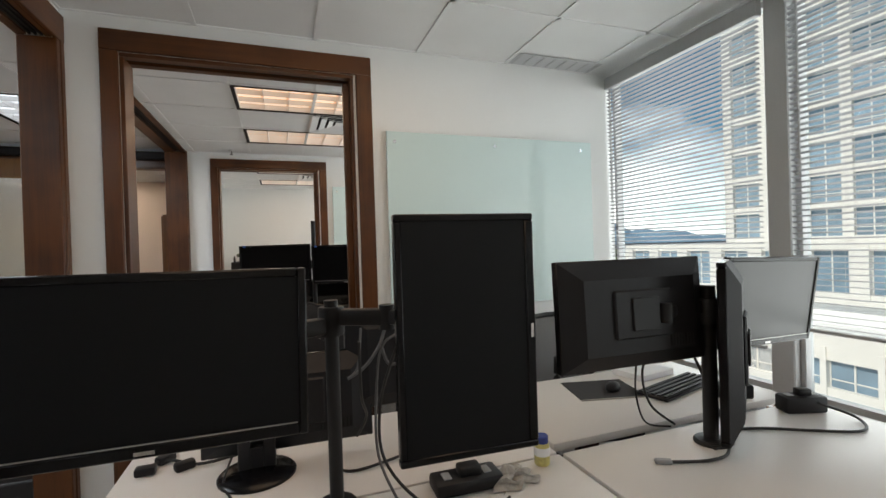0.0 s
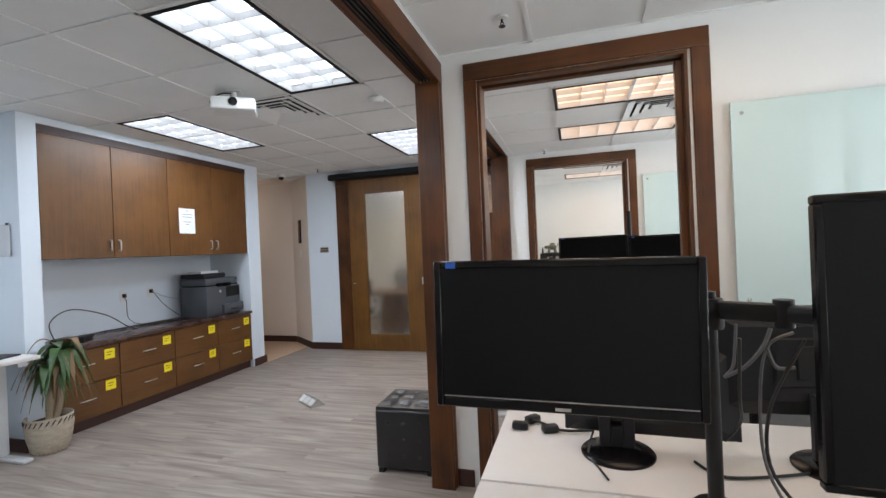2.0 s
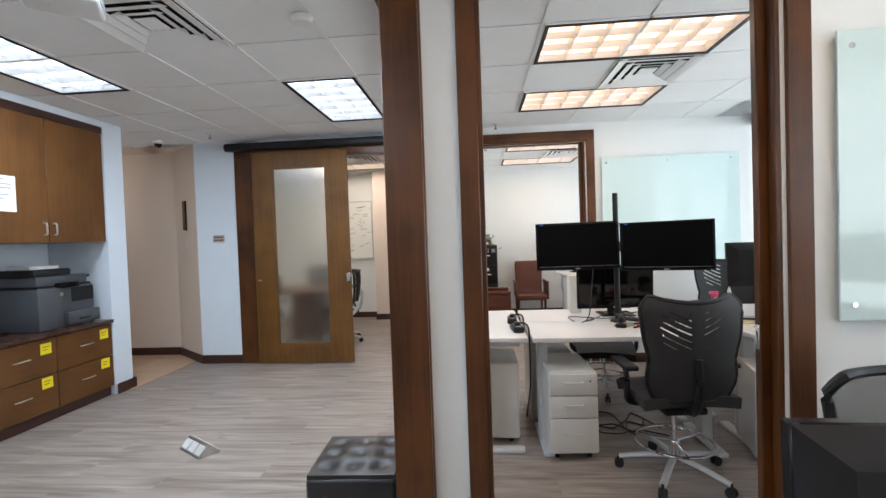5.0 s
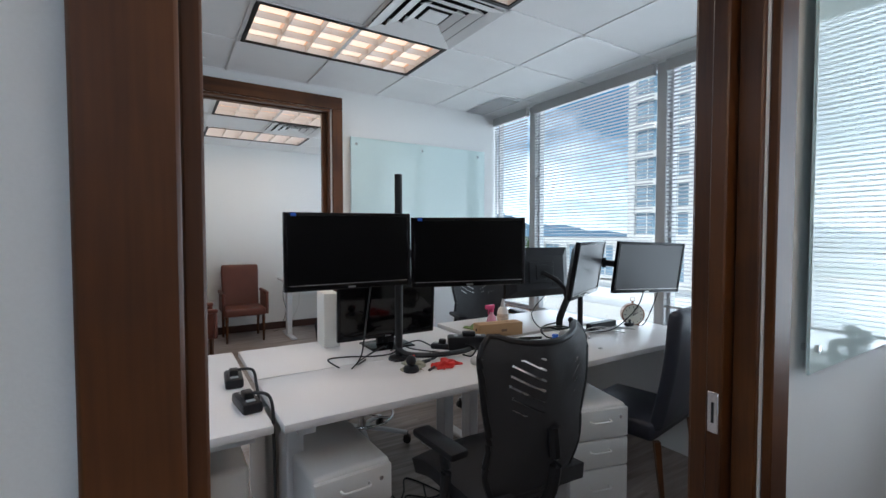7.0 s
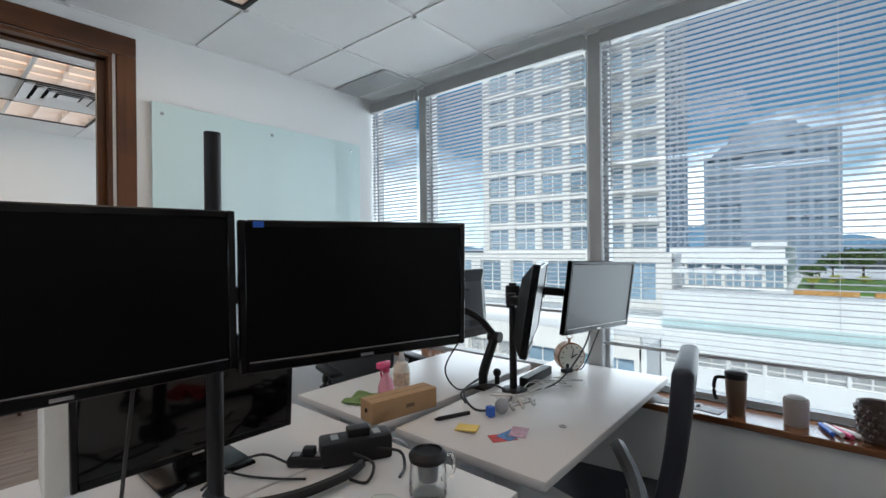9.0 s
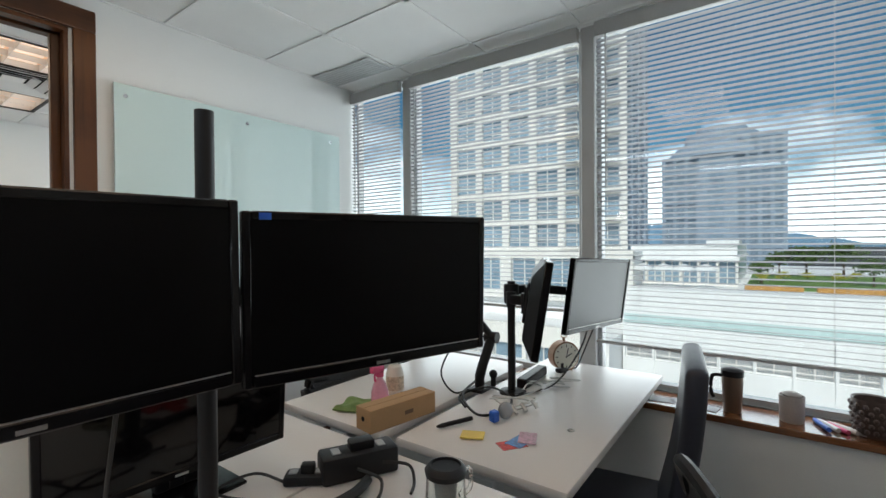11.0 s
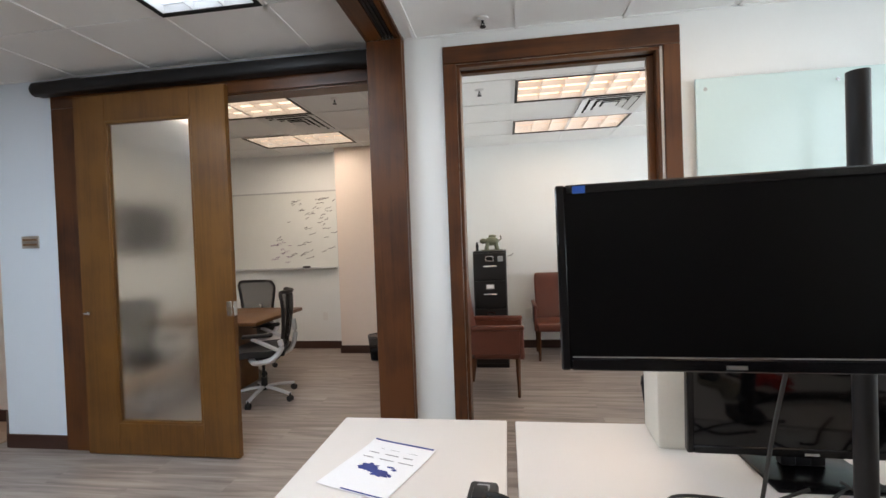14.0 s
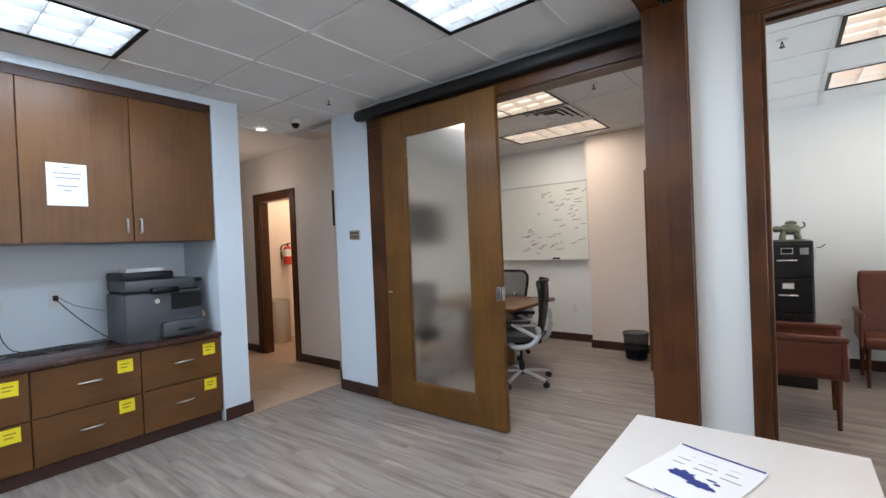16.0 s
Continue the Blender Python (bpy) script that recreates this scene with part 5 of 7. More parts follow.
def side_chair(m, label, leather, arms=True, group="leather armchairs", h=1.0):
    """Faces +y."""
    t = thing("armchair" if arms else "side_chair", label, "chair", m, group)
    for sx in (-1, 1):
        for sy in (-1, 1):
            bm = B()
            x, y = sx * 0.225, 0.20 if sy > 0 else -0.21
            prism_top = 0.36
            rod(bm, (x * 1.0, y + (0.0 if sy > 0 else -0.04), 0), (x, y, prism_top), 0.013, 0.022, 4)
            part("leg", bm, WOOD_Z, t, "tapered wooden leg")
    part("seat", box(B(), -0.25, 0.25, -0.20, 0.26, 0.35, 0.45, 0.025, 3), leather, t)
    bm = B()
    box(bm, -0.245, 0.245, -0.035, 0.035, 0.40, h, 0.026, 3)
    bmesh.ops.subdivide_edges(bm, edges=[e for e in bm.edges if abs(e.verts[0].co.z - e.verts[1].co.z) > 0.3], cuts=7)
    for v in bm.verts:
        f = (v.co.z - 0.40) / (h - 0.40)
        v.co.x *= 1.0 - 0.07 * (1 - f) - (0.05 * max(0.0, f - 0.85) / 0.15)
        v.co.y += -0.20 - 0.10 * f - 0.022 * math.sin(f * 3) + 0.25 * v.co.x ** 2
    part("backrest", bm, leather, t)
    if arms:
        for s in (-1, 1):
            bm = B()
            box(bm, s * 0.265 - 0.022, s * 0.265 + 0.022, -0.24, 0.26, 0.62, 0.665, 0.014, 2)
            box(bm, s * 0.265 - 0.018, s * 0.265 + 0.018, 0.215, 0.255, 0.36, 0.63, 0.01, 1)
            box(bm, s * 0.265 - 0.012, s * 0.265 + 0.012, -0.22, 0.22, 0.40, 0.62, 0.005, 1)
            part("armrest", bm, leather, t)
    return t


side_chair(pose(0.47, 9.22, 0, 0, 0, 180), "brown leather armchair with wooden legs by the wall", LEATHER_BRN)
side_chair(pose(-0.23, 8.02, 0, 0, 0, -90), "brown leather armchair with wooden legs beside the filing cabinet", LEATHER_BRN)
side_chair(pose(1.92, 4.24, 0, 0, 0, 9), "dark blue-black leather chair pulled up to the window desk", LEATHER_NVY, arms=False, group="", h=1.05)


# ---- walls: boards, signs, fittings ----
def glass_board(i, y, x0, x1, z0, z1):
    t = thing("glass_board", "pale green glass writing board with steel standoffs", "writing board", pose((x0 + x1) / 2, y - 0.03, (z0 + z1) / 2), "glass boards")
    hx, hz = (x1 - x0) / 2, (z1 - z0) / 2
    part("glass_sheet", box(B(), -hx, hx, -0.004, 0.004, -hz, hz, 0.0015, 1), BOARDG, t, smooth=False)
    for x in (-hx + 0.05, 0.0 - 0.02, hx - 0.09):
        for z in (-hz + 0.06, hz - 0.06):
            bm = B()
            rod(bm, (x, -0.009, z), (x, 0.029, z), 0.010)
            part("standoff", bm, CHROME, t)
    return t


glass_board(1, P1, 0.975 + D1X, 2.40, 1.09, 2.175)
glass_board(2, P2, 0.965, 2.42, 1.09, 2.285)

wb = thing("whiteboard", "whiteboard covered with handwritten notes and sketches", "whiteboard", pose(-3.26, P3 - 0.012, 1.67))
part("board", box(B(), -0.84, 0.84, -0.008, 0.01, -0.53, 0.53, 0.003, 1), mat("whiteboard_enamel", (0.78, 0.80, 0.77), 0.2, vary=0.03), wb)
bm = B()
for s in (-1, 1):
    box(bm, -0.85, 0.85, -0.014, 0.01, s * 0.535 - 0.01, s * 0.535 + 0.01)
    box(bm, s * 0.845 - 0.008, s * 0.845 + 0.008, -0.014, 0.01, -0.524, 0.524)
part("frame", bm, ALU, wb, "thin aluminium frame")
part("pen_tray", box(B(), -0.8, 0.8, -0.06, -0.01, -0.545, -0.53, 0.003, 1), ALU, wb)
part("eraser", box(B(), 0.33, 0.43, -0.05, -0.02, -0.53, -0.505, 0.004, 1), DARKM, wb)
random.seed(12)
bm = B()
for k in range(46):
    x, z = random.choice([random.uniform(0.25, 0.78), random.uniform(-0.2, 0.78)]), random.uniform(-0.42, 0.44)
    ln = random.uniform(0.03, 0.13)
    pts = [(x + ln * q / 5, -0.0095, z + random.uniform(-0.012, 0.012) + 0.02 * q / 5) for q in range(6)]
    tube(bm, pts, 0.003, seg=4, n=2)
part("scribble", bm, INK, wb, "faint dark marker strokes")
bm = B()
for k in range(14):
    x, z = random.uniform(-0.2, 0.1), random.uniform(-0.48, -0.15)
    pts = [(x + 0.015 * q, -0.0095, z + random.uniform(-0.012, 0.012)) for q in range(5)]
    tube(bm, pts, 0.003, seg=4, n=2)
part("scribble", bm, mat("purple_marker", (0.20, 0.08, 0.22), 0.6), wb, "purple marker strokes")

tv = thing("wall_screen", "black flat screen on the meeting room wall", "screen", pose(-4.36, 8.52, 1.72, 0, 0, 90))
part("panel", box(B(), -0.47, 0.47, -0.02, 0.03, -0.28, 0.28, 0.006, 1), SCREEN_M, tv)
part("bezel", box(B(), -0.485, 0.485, 0.0, 0.035, -0.295, 0.295, 0.006, 1), BEZEL, tv)

# sliding door of the meeting room on its black track
mt = thing("sliding_door", "oak sliding door with a tall frosted glass panel, half open", "door", pose(-2.53, YC - 0.052, 0))
for x0, x1 in ((-0.585, -0.335), (0.325, 0.585)):
    part("stile", box(B(), x0, x1, -0.022, 0.022, 0.012, 2.555, 0.003, 1), DOORW, mt)
part("rail", box(B(), -0.335, 0.325, -0.022, 0.022, 2.365, 2.555, 0.003, 1), DOORW, mt)
part("rail", box(B(), -0.335, 0.325, -0.022, 0.022, 0.012, 0.235, 0.003, 1), DOORW, mt)
bm = B()
for s in (-1, 1):
    box(bm, -0.335, 0.325, s * 0.016 - 0.004, s * 0.016 + 0.004, 0.235, 0.25)
    box(bm, -0.335, 0.325, s * 0.016 - 0.004, s * 0.016 + 0.004, 2.35, 2.365)
    box(bm, -0.335, -0.32, s * 0.016 - 0.004, s * 0.016 + 0.004, 0.25, 2.35)
    box(bm, 0.31, 0.325, s * 0.016 - 0.004, s * 0.016 + 0.004, 0.25, 2.35)
part("glazing_bead", bm, DOORW, mt)
g = part("frosted_pane", box(B(), -0.333, 0.323, -0.003, 0.003, 0.237, 2.363), FROST, mt, "frosted glass panel", smooth=False)
g.visible_shadow = False
bm = B()
box(bm, 0.535, 0.575, -0.026, -0.02, 0.985, 1.085, 0.003, 1)
box(bm, 0.575, 0.588, -0.02, 0.02, 0.985, 1.085, 0.003, 1)
part("lock_plate", bm, CHROME, mt, "chrome lock plate")
bm = B()
rod(bm, (-0.52, -0.022, 1.02), (-0.52, -0.04, 1.02), 0.012)
rod(bm, (-0.545, -0.045, 1.02), (-0.495, -0.045, 1.02), 0.008)
part("pull", bm, CHROME, mt, "small chrome pull")
tk = thing("door_track", "black boxed track above the sliding door", "door track", pose(-2.15, YC - 0.055, 2.645))
bm = B()
box(bm, -1.28, 1.30, -0.05, 0.05, -0.055, 0.035, 0.02, 3)
part("cover", bm, DARKM, tk)
bm = B()
rod(bm, (-1.285, 0, -0.01), (-1.27, 0, -0.01), 0.045, seg=20)
part("end_cap", bm, BEZEL, tk)
bm = B()
tube(bm, [(-1.2, 0.03, 0.037), (-1.1, 0.02, 0.055), (-0.95, 0.02, 0.06), (-0.85, 0.03, 0.037)], 0.004)
part("cable", bm, CABLE, tk)
fr = thing("door_5", "dark wooden frame of the meeting room's opening", "doorway", pose(0, 0, 0), kind="structure")
part("side_casing", box(B(), -3.36, -3.10, YC - 0.016, YC + 0.002, 0, 2.505, 0.003, 1), WOOD_Z, fr)
part("jamb", box(B(), -3.10, -3.075, YC, YC + 0.14, 0, 2.52), WOOD_Z, fr)
part("jamb", box(B(), -0.945, -0.92, YC, YC + 0.14, 0, 2.52), WOOD_Z, fr)
part("side_casing", box(B(), -0.925, -0.845, YC - 0.018, YC + 0.002, 0, 2.505, 0.003, 1), WOOD_Z, fr)
part("head_jamb", box(B(), -3.075, -0.945, YC, YC + 0.14, 2.495, 2.52), WOOD_X, fr)
part("head_casing", box(B(), -3.36, -0.845, YC - 0.017, YC - 0.0005, 2.505, 2.66, 0.003, 1), WOOD_X, fr)

# wardrobe in the meeting room
wr = thing("tall_cabinet", "tall brown wooden cabinet in the meeting room's corner", "cabinet", pose(-1.10, 8.75, 0))
part("body", box(B(), -0.29, 0.29, -0.30, 0.60, 0.0, 2.10, 0.004, 1), CABW, wr)
part("door", box(B(), -0.312, -0.292, -0.29, 0.59, 0.06, 2.08, 0.003, 1), CABW, wr)

# signs and controls
sg = thing("door_sign", "small room sign in brushed metal on the wall", "sign", pose(-3.60, YC - 0.006, 1.545))
part("plate", box(B(), -0.075, 0.075, -0.004, 0.006, -0.045, 0.045, 0.003, 1), STEEL, sg)
bm = B()
for z in (0.018, -0.018):
    box(bm, -0.06, 0.06, -0.006, -0.0035, z - 0.008, z + 0.008)
part("lettering_bar", bm, mat("sign_brown", (0.20, 0.12, 0.06), 0.5), sg)
bm = B()
ang = math.atan2(HB - YC, -4.47 + 3.88)
al = thing("wall_plaque", "dark upright plaque on the cream corner wall", "plaque", pose(-4.17, 6.815, 1.86, 0, 0, math.degrees(ang) - 180))
part("plate", box(B(), -0.05, 0.05, -0.03, -0.004, -0.19, 0.19, 0.004, 1), DARKM, al)
part("trim", box(B(), -0.042, 0.042, -0.033, -0.028, -0.18, 0.18, 0.003, 1), WOOD_Z, al)
sw = thing("wall_switch", "white wall switch plate", "switch", pose(-4.17, 6.815, 1.50, 0, 0, math.degrees(ang) - 180))
part("plate", box(B(), -0.035, 0.035, -0.012, -0.004, -0.055, 0.055, 0.002, 1), WHITEPL, sw)
part("rocker", box(B(), -0.012, 0.012, -0.016, -0.01, -0.025, 0.025, 0.002, 1), WHITEPL, sw)


def outlet(x, y, z, yaw, label="small white double wall socket"):
    t = thing("wall_socket", label, "socket", pose(x, y, z, 0, 0, yaw), "wall sockets")
    part("plate", box(B(), -0.035, 0.035, -0.006, 0.0, -0.057, 0.057, 0.002, 1), WHITEPL, t)
    for zz in (-0.022, 0.022):
        part("receptacle", box(B(), -0.016, 0.016, -0.008, -0.005, zz - 0.013, zz + 0.013, 0.003, 1), WHITEPL, t)
    return t


outlet(-2.65, P3, 0.45, 0)
outlet(0.15, P3, 0.45, 0)
outlet(1.15, P3, 0.45, 0)


# ---- ceiling fittings ----
def diffuser(x0, x1, y0, y1, CEIL, group="ceiling air diffusers"):
    t = thing("ceiling_vent", "white square stepped air diffuser in the ceiling", "air vent", pose((x0 + x1) / 2, (y0 + y1) / 2, CEIL), group)
    h = (x1 - x0) / 2 - 0.012
    t.scale = (1, (y1 - y0) / (x1 - x0), 1)
    part("backing", box(B(), -h + 0.01, h - 0.01, -h + 0.01, h - 0.01, 0.02, 0.03), BLACK, t)
    for k, (a, b) in enumerate(((h, h - 0.065), (h - 0.085, h - 0.140), (h - 0.16, h - 0.208), (h - 0.228, 0.0))):
        bm = B()
        z = -0.012 + 0.006 * k
        if b == 0.0:
            box(bm, -a, a, -a, a, z - 0.002, z + 0.004, 0.002, 1)
        else:
            for s in (-1, 1):
                prism(bm, [(s * a, z - 0.003), (s * a, z), (s * b, z + 0.016), (s * b, z + 0.013)], -a, a, "y")
                prism(bm, [(s * a, z - 0.0035), (s * a, z - 0.0005), (s * b, z + 0.0155), (s * b, z + 0.0125)], -a, a, "x")
        part("vane" if b else "core", bm, TBAR, t, smooth=False)
    return t


for k, v in enumerate(VENTS):
    diffuser(*v, CO if k < 3 else CEIL)


def slot_diffuser(x0, x1, y0, y1):
    t = thing("linear_vent", "grey linear slot vent beside the window", "air vent", pose((x0 + x1) / 2, (y0 + y1) / 2, CO), "linear vents")
    hx, hy = (x1 - x0) / 2, (y1 - y0) / 2
    part("frame", box(B(), -hx, hx, -hy, hy, -0.008, -0.004, 0.001, 1), ALU, t)
    me = finish("slat", box(B(), -0.006, 0.006, -hy + 0.015, hy - 0.015, -0.011, -0.008), WFRAME)
    for k in range(8):
        piece("slat", me, t, pose(-hx + 0.02 + k * (2 * hx - 0.04) / 7, 0, 0))
    return t


slot_diffuser(2.19, 2.42, 5.84, 6.40)
slot_diffuser(1.77, 2.40, 2.95, 3.11)


def sprinkler(x, y, CEIL=CEIL):
    t = thing("sprinkler_head", "small metal sprinkler head on the ceiling", "sprinkler", pose(x, y, CEIL), "sprinklers")
    bm = B()
    lathe(bm, [(0.034, -0.002), (0.032, -0.010), (0.016, -0.014)], 18)
    part("escutcheon", bm, WHITEPL, t)
    bm = B()
    rod(bm, (0, 0, -0.012), (0, 0, -0.03), 0.006)
    rod(bm, (0.008, 0, -0.03), (0.004, 0, -0.05), 0.0025, seg=6)
    rod(bm, (-0.008, 0, -0.03), (-0.004, 0, -0.05), 0.0025, seg=6)
    lathe(bm, [(0.018, -0.052), (0.018, -0.049), (0.004, -0.047)], 14)
    part("deflector", bm, DARKM, t)
    return t


for p in ((-0.19, 6.25), (-0.19, 2.78), (-3.42, 6.19), (-0.28, 7.44), (-1.55, 7.49)):
    sprinkler(*p, CO if p[0] > -0.6 else CEIL)
cm = thing("security_camera", "white dome security camera on the ceiling", "camera", pose(-4.17, 6.36, CEIL))
bm = B()
lathe(bm, [(0.055, 0.0), (0.055, -0.03), (0.048, -0.04)], 24)
part("housing", bm, WHITEPL, cm)
part("dome", ball(B(), (0.0, 0.0, -0.045), 0.04), BEZEL, cm, "dark smoked dome")
dl = thing("downlight", "small round recessed downlight in the hall ceiling", "downlight", pose(-4.70, 6.30, CEIL - 0.002))
bm = B()
lathe(bm, [(0.075, 0.0), (0.075, -0.006), (0.055, -0.008), (0.05, 0.0)], 24, cap=False)
part("ring", bm, WHITEPL, dl)
part("lens", lathe(B(), [(0.05, -0.003), (0.049, -0.002)], 24), glow("hall_lens_and_fill", (1.0, 0.86, 0.68), 3.0), dl)
# unseen point lamps without fittings, added to brighten washroom and hall
hl = new("hall_lens_and_fill", bpy.data.lights.new("hall_lens_and_fill", "POINT"))
hl.data.energy, hl.data.color, hl.data.shadow_soft_size = 24.0, (1.0, 0.80, 0.56), 0.1
hl.matrix_world = pose(-5.9, 7.9, 2.45)
hl2 = new("hall_lens_and_fill", bpy.data.lights.new("hall_lens_and_fill", "POINT"))
hl2.data.energy, hl2.data.color, hl2.data.shadow_soft_size = 3.8, (1.0, 0.90, 0.78), 0.1
hl2.matrix_world = pose(-5.6, 6.5, 2.1)
sd = thing("smoke_detector", "round white smoke detector on the ceiling", "smoke detector", pose(-1.37, 3.79, CEIL - 0.003))
part("base", lathe(B(), [(0.06, 0.0), (0.06, -0.012), (0.05, -0.035), (0.02, -0.04)], 24), WHITEPL, sd)

pj = thing("projector", "white short-throw projector hung from the ceiling", "projector", pose(-2.27, 3.22, 2.61, 0, 0, 35))
part("body", box(B(), -0.15, 0.15, -0.11, 0.11, -0.045, 0.045, 0.015, 3), WHITEPL, pj)
bm = B()
rod(bm, (0.0, -0.108, 0.005), (0.0, -0.125, 0.005), 0.03, seg=20)
part("lens", bm, BEZEL, pj)
bm = B()
for k in range(7):
    box(bm, 0.149, 0.152, -0.07 + k * 0.02, -0.06 + k * 0.02, -0.03, 0.025)
part("grille", bm, GREYPL, pj)
bm = B()
rod(bm, (0, 0, 0.04), (0, 0, 0.118), 0.018)
box(bm, -0.05, 0.05, -0.05, 0.05, 0.108, 0.118)
part("ceiling_mount", bm, WHITEPL, pj)
bm = B()
tube(bm, [(-0.02, 0.0, 0.10), (-0.10, 0.03, 0.10), (-0.17, 0.05, 0.05), (-0.14, 0.08, 0.0)], 0.006)
tube(bm, [(-0.02, 0.02, 0.09), (-0.08, 0.06, 0.07), (-0.16, 0.09, 0.03)], 0.005)
part("cable", bm, CABLE, pj)


# ---- cabinets in the niche ----
def drawer_unit(y0, y1):
    t = thing("drawer_cabinet", "brown wood-veneer lateral file cabinet with two drawers", "cabinet", pose(XN - 0.30, (y0 + y1) / 2, 0), "niche file cabinets")
    h = (y1 - y0) / 2
    part("body", box(B(), -0.33, 0.275, -h + 0.001, h - 0.001, 0.09, 0.725), CABW, t, smooth=False)
    part("plinth", box(B(), -0.33, 0.255, -h, h, 0, 0.09), BASEB, t, "dark recessed plinth", smooth=False)
    for a, b in ((0.10, 0.405), (0.412, 0.718)):
        d = part("drawer", box(B(), 0.277, 0.297, -h + 0.004, h - 0.004, a, b, 0.0025, 1), CABWY, t)
        bm = B()
        z = (a + b) / 2 + 0.01
        tube(bm, [(0.297, -0.065, z), (0.318, -0.055, z + 0.004), (0.325, 0.0, z + 0.006), (0.318, 0.055, z + 0.004), (0.297, 0.065, z)], 0.0055, n=4)
        part("handle", bm, STEEL, d, "curved satin metal handle")
    return t


NY = [3.05, 3.665, 4.28, 4.895, 5.485]
for a, b in zip(NY, NY[1:]):
    drawer_unit(a, b)
solo("worktop", box(B(), -4.74, XN + 0.022, 3.045, 5.487, 0.727, 0.762, 0.005, 2), BENCHT, "dark brown worktop along the niche", "worktop")


def note(y, z, tilt):
    t = thing("sticky_note", "yellow sticky label with faded writing on a drawer", "sticky note", pose(XN + 0.0005, y, z, tilt, 0, 0), "yellow drawer labels")
    part("paper", box(B(), -0.002, 0.0005, -0.048, 0.048, -0.046, 0.046), YELLOW, t, smooth=False)
    bm = B()
    for k in range(2):
        box(bm, 0.0006, 0.0012, -0.03, 0.025 - 0.012 * k, 0.012 - 0.024 * k, 0.019 - 0.024 * k)
    part("writing", bm, mat("pencil", (0.20, 0.17, 0.02), 0.7), t)
    return t


random.seed(7)
for a, b in zip(NY, NY[1:]):
    for z in (0.345, 0.635):
        note(b - 0.10, z, random.uniform(-2, 2))


def wall_cabinet(y0, y1, hinge):
    t = thing("wall_cabinet", "tall brown wood-veneer wall cabinet with a plain door", "cabinet", pose(XN - 0.20, (y0 + y1) / 2, 0), "niche wall cabinets")
    h = (y1 - y0) / 2
    part("body", box(B(), -0.43, 0.165, -h + 0.001, h - 0.001, 1.535, 2.625), CABW, t, smooth=False)
    d = part("door", box(B(), 0.167, 0.187, -h + 0.003, h - 0.003, 1.535, 2.60, 0.002, 1), CABW, t)
    y = (h - 0.045) * hinge
    bm = B()
    tube(bm, [(0.187, y, 1.60), (0.212, y, 1.605), (0.216, y, 1.65), (0.212, y, 1.695), (0.187, y, 1.70)], 0.008, n=4)
    part("handle", bm, STEEL, d, "small satin bow handle")
    return t


for k, (a, b) in enumerate(zip(NY, NY[1:])):
    wall_cabinet(a, b, 1 if k % 2 == 0 else -1)
solo("cabinet_crown", box(B(), -4.12, XN - 0.008, 3.045, 5.487, 2.602, 2.668), BASEB, "dark brown filler strip above the wall cabinets", "trim", kind="structure")

pn = thing("paper_notice", "white printed notice taped to a cabinet door", "notice", pose(XN - 0.0115, 4.52, 1.925))
part("sheet", box(B(), -0.001, 0.001, -0.108, 0.108, -0.142, 0.142), PAPER, pn, smooth=False)
bm = B()
for z, w in ((0.115, 0.02), (0.075, 0.075), (0.045, 0.07), (-0.01, 0.055), (-0.04, 0.02)):
    box(bm, 0.0011, 0.0016, -w, w, z - 0.004, z + 0.004)
part("printed_line", bm, GREYPL, pn)

pr = thing("printer", "grey and black multifunction office printer on the worktop", "printer", pose(-4.38, 5.13, 0.762, 0, 0, 90))
pr.scale = (1.09, 1.05, 1.13)
GP = mat("printer_grey", (0.055, 0.06, 0.068), 0.42, vary=0.08, bump=0.1, bscale=300)
part("body", box(B(), -0.27, 0.24, -0.18, 0.22, 0.0, 0.33, 0.012, 2), GP, pr)
part("paper_tray", box(B(), -0.05, 0.26, -0.215, -0.17, 0.02, 0.12, 0.008, 2), GP, pr)
part("tray_grip", box(B(), 0.05, 0.16, -0.219, -0.21, 0.05, 0.062, 0.003, 1), BLACK, pr)
part("output_slot", box(B(), 0.02, 0.235, -0.184, -0.15, 0.20, 0.315, 0.004, 1), BLACK, pr, "dark output opening")
part("scanner", box(B(), -0.26, 0.20, -0.16, 0.22, 0.345, 0.42, 0.012, 2), GP, pr)
part("scanner_gap", box(B(), -0.25, 0.23, -0.16, 0.21, 0.328, 0.347), BLACK, pr)
part("document_feeder", box(B(), -0.27, 0.06, -0.15, 0.20, 0.42, 0.475, 0.015, 2), SHELL, pr)
part("feeder_tray", box(B(), 0.03, 0.27, -0.12, 0.17, 0.385, 0.41, 0.006, 2), SHELL, pr)
part("control_panel", box(B(), -0.11, 0.07, -0.215, -0.15, 0.322, 0.362, 0.01, 2), BEZEL, pr)
bm = B()
rod(bm, (-0.07, -0.1815, 0.27), (-0.07, -0.1805, 0.27), 0.017, seg=20)
part("badge", bm, STEEL, pr, "round silver badge")
solo("paper_stack", box(B(), -0.13, 0.13, -0.11, 0.11, 0, 0.03, 0.002, 1), PAPER, "stack of white paper lying on the printer", "paper", m=pose(-4.42, 5.03, 1.299, 0, 0, 86))
solo("cardboard_sheet", box(B(), -0.006, 0.006, -0.05, 0.05, 0, 0.17, 0.002, 1), CARD, "strip of brown card leaning on the printer", "card", m=pose(-4.30, 5.425, 0.762, 8, 0, 0))
outlet(-4.75, 4.22, 1.10, 90)
outlet(-4.75, 4.55, 1.12, 90)
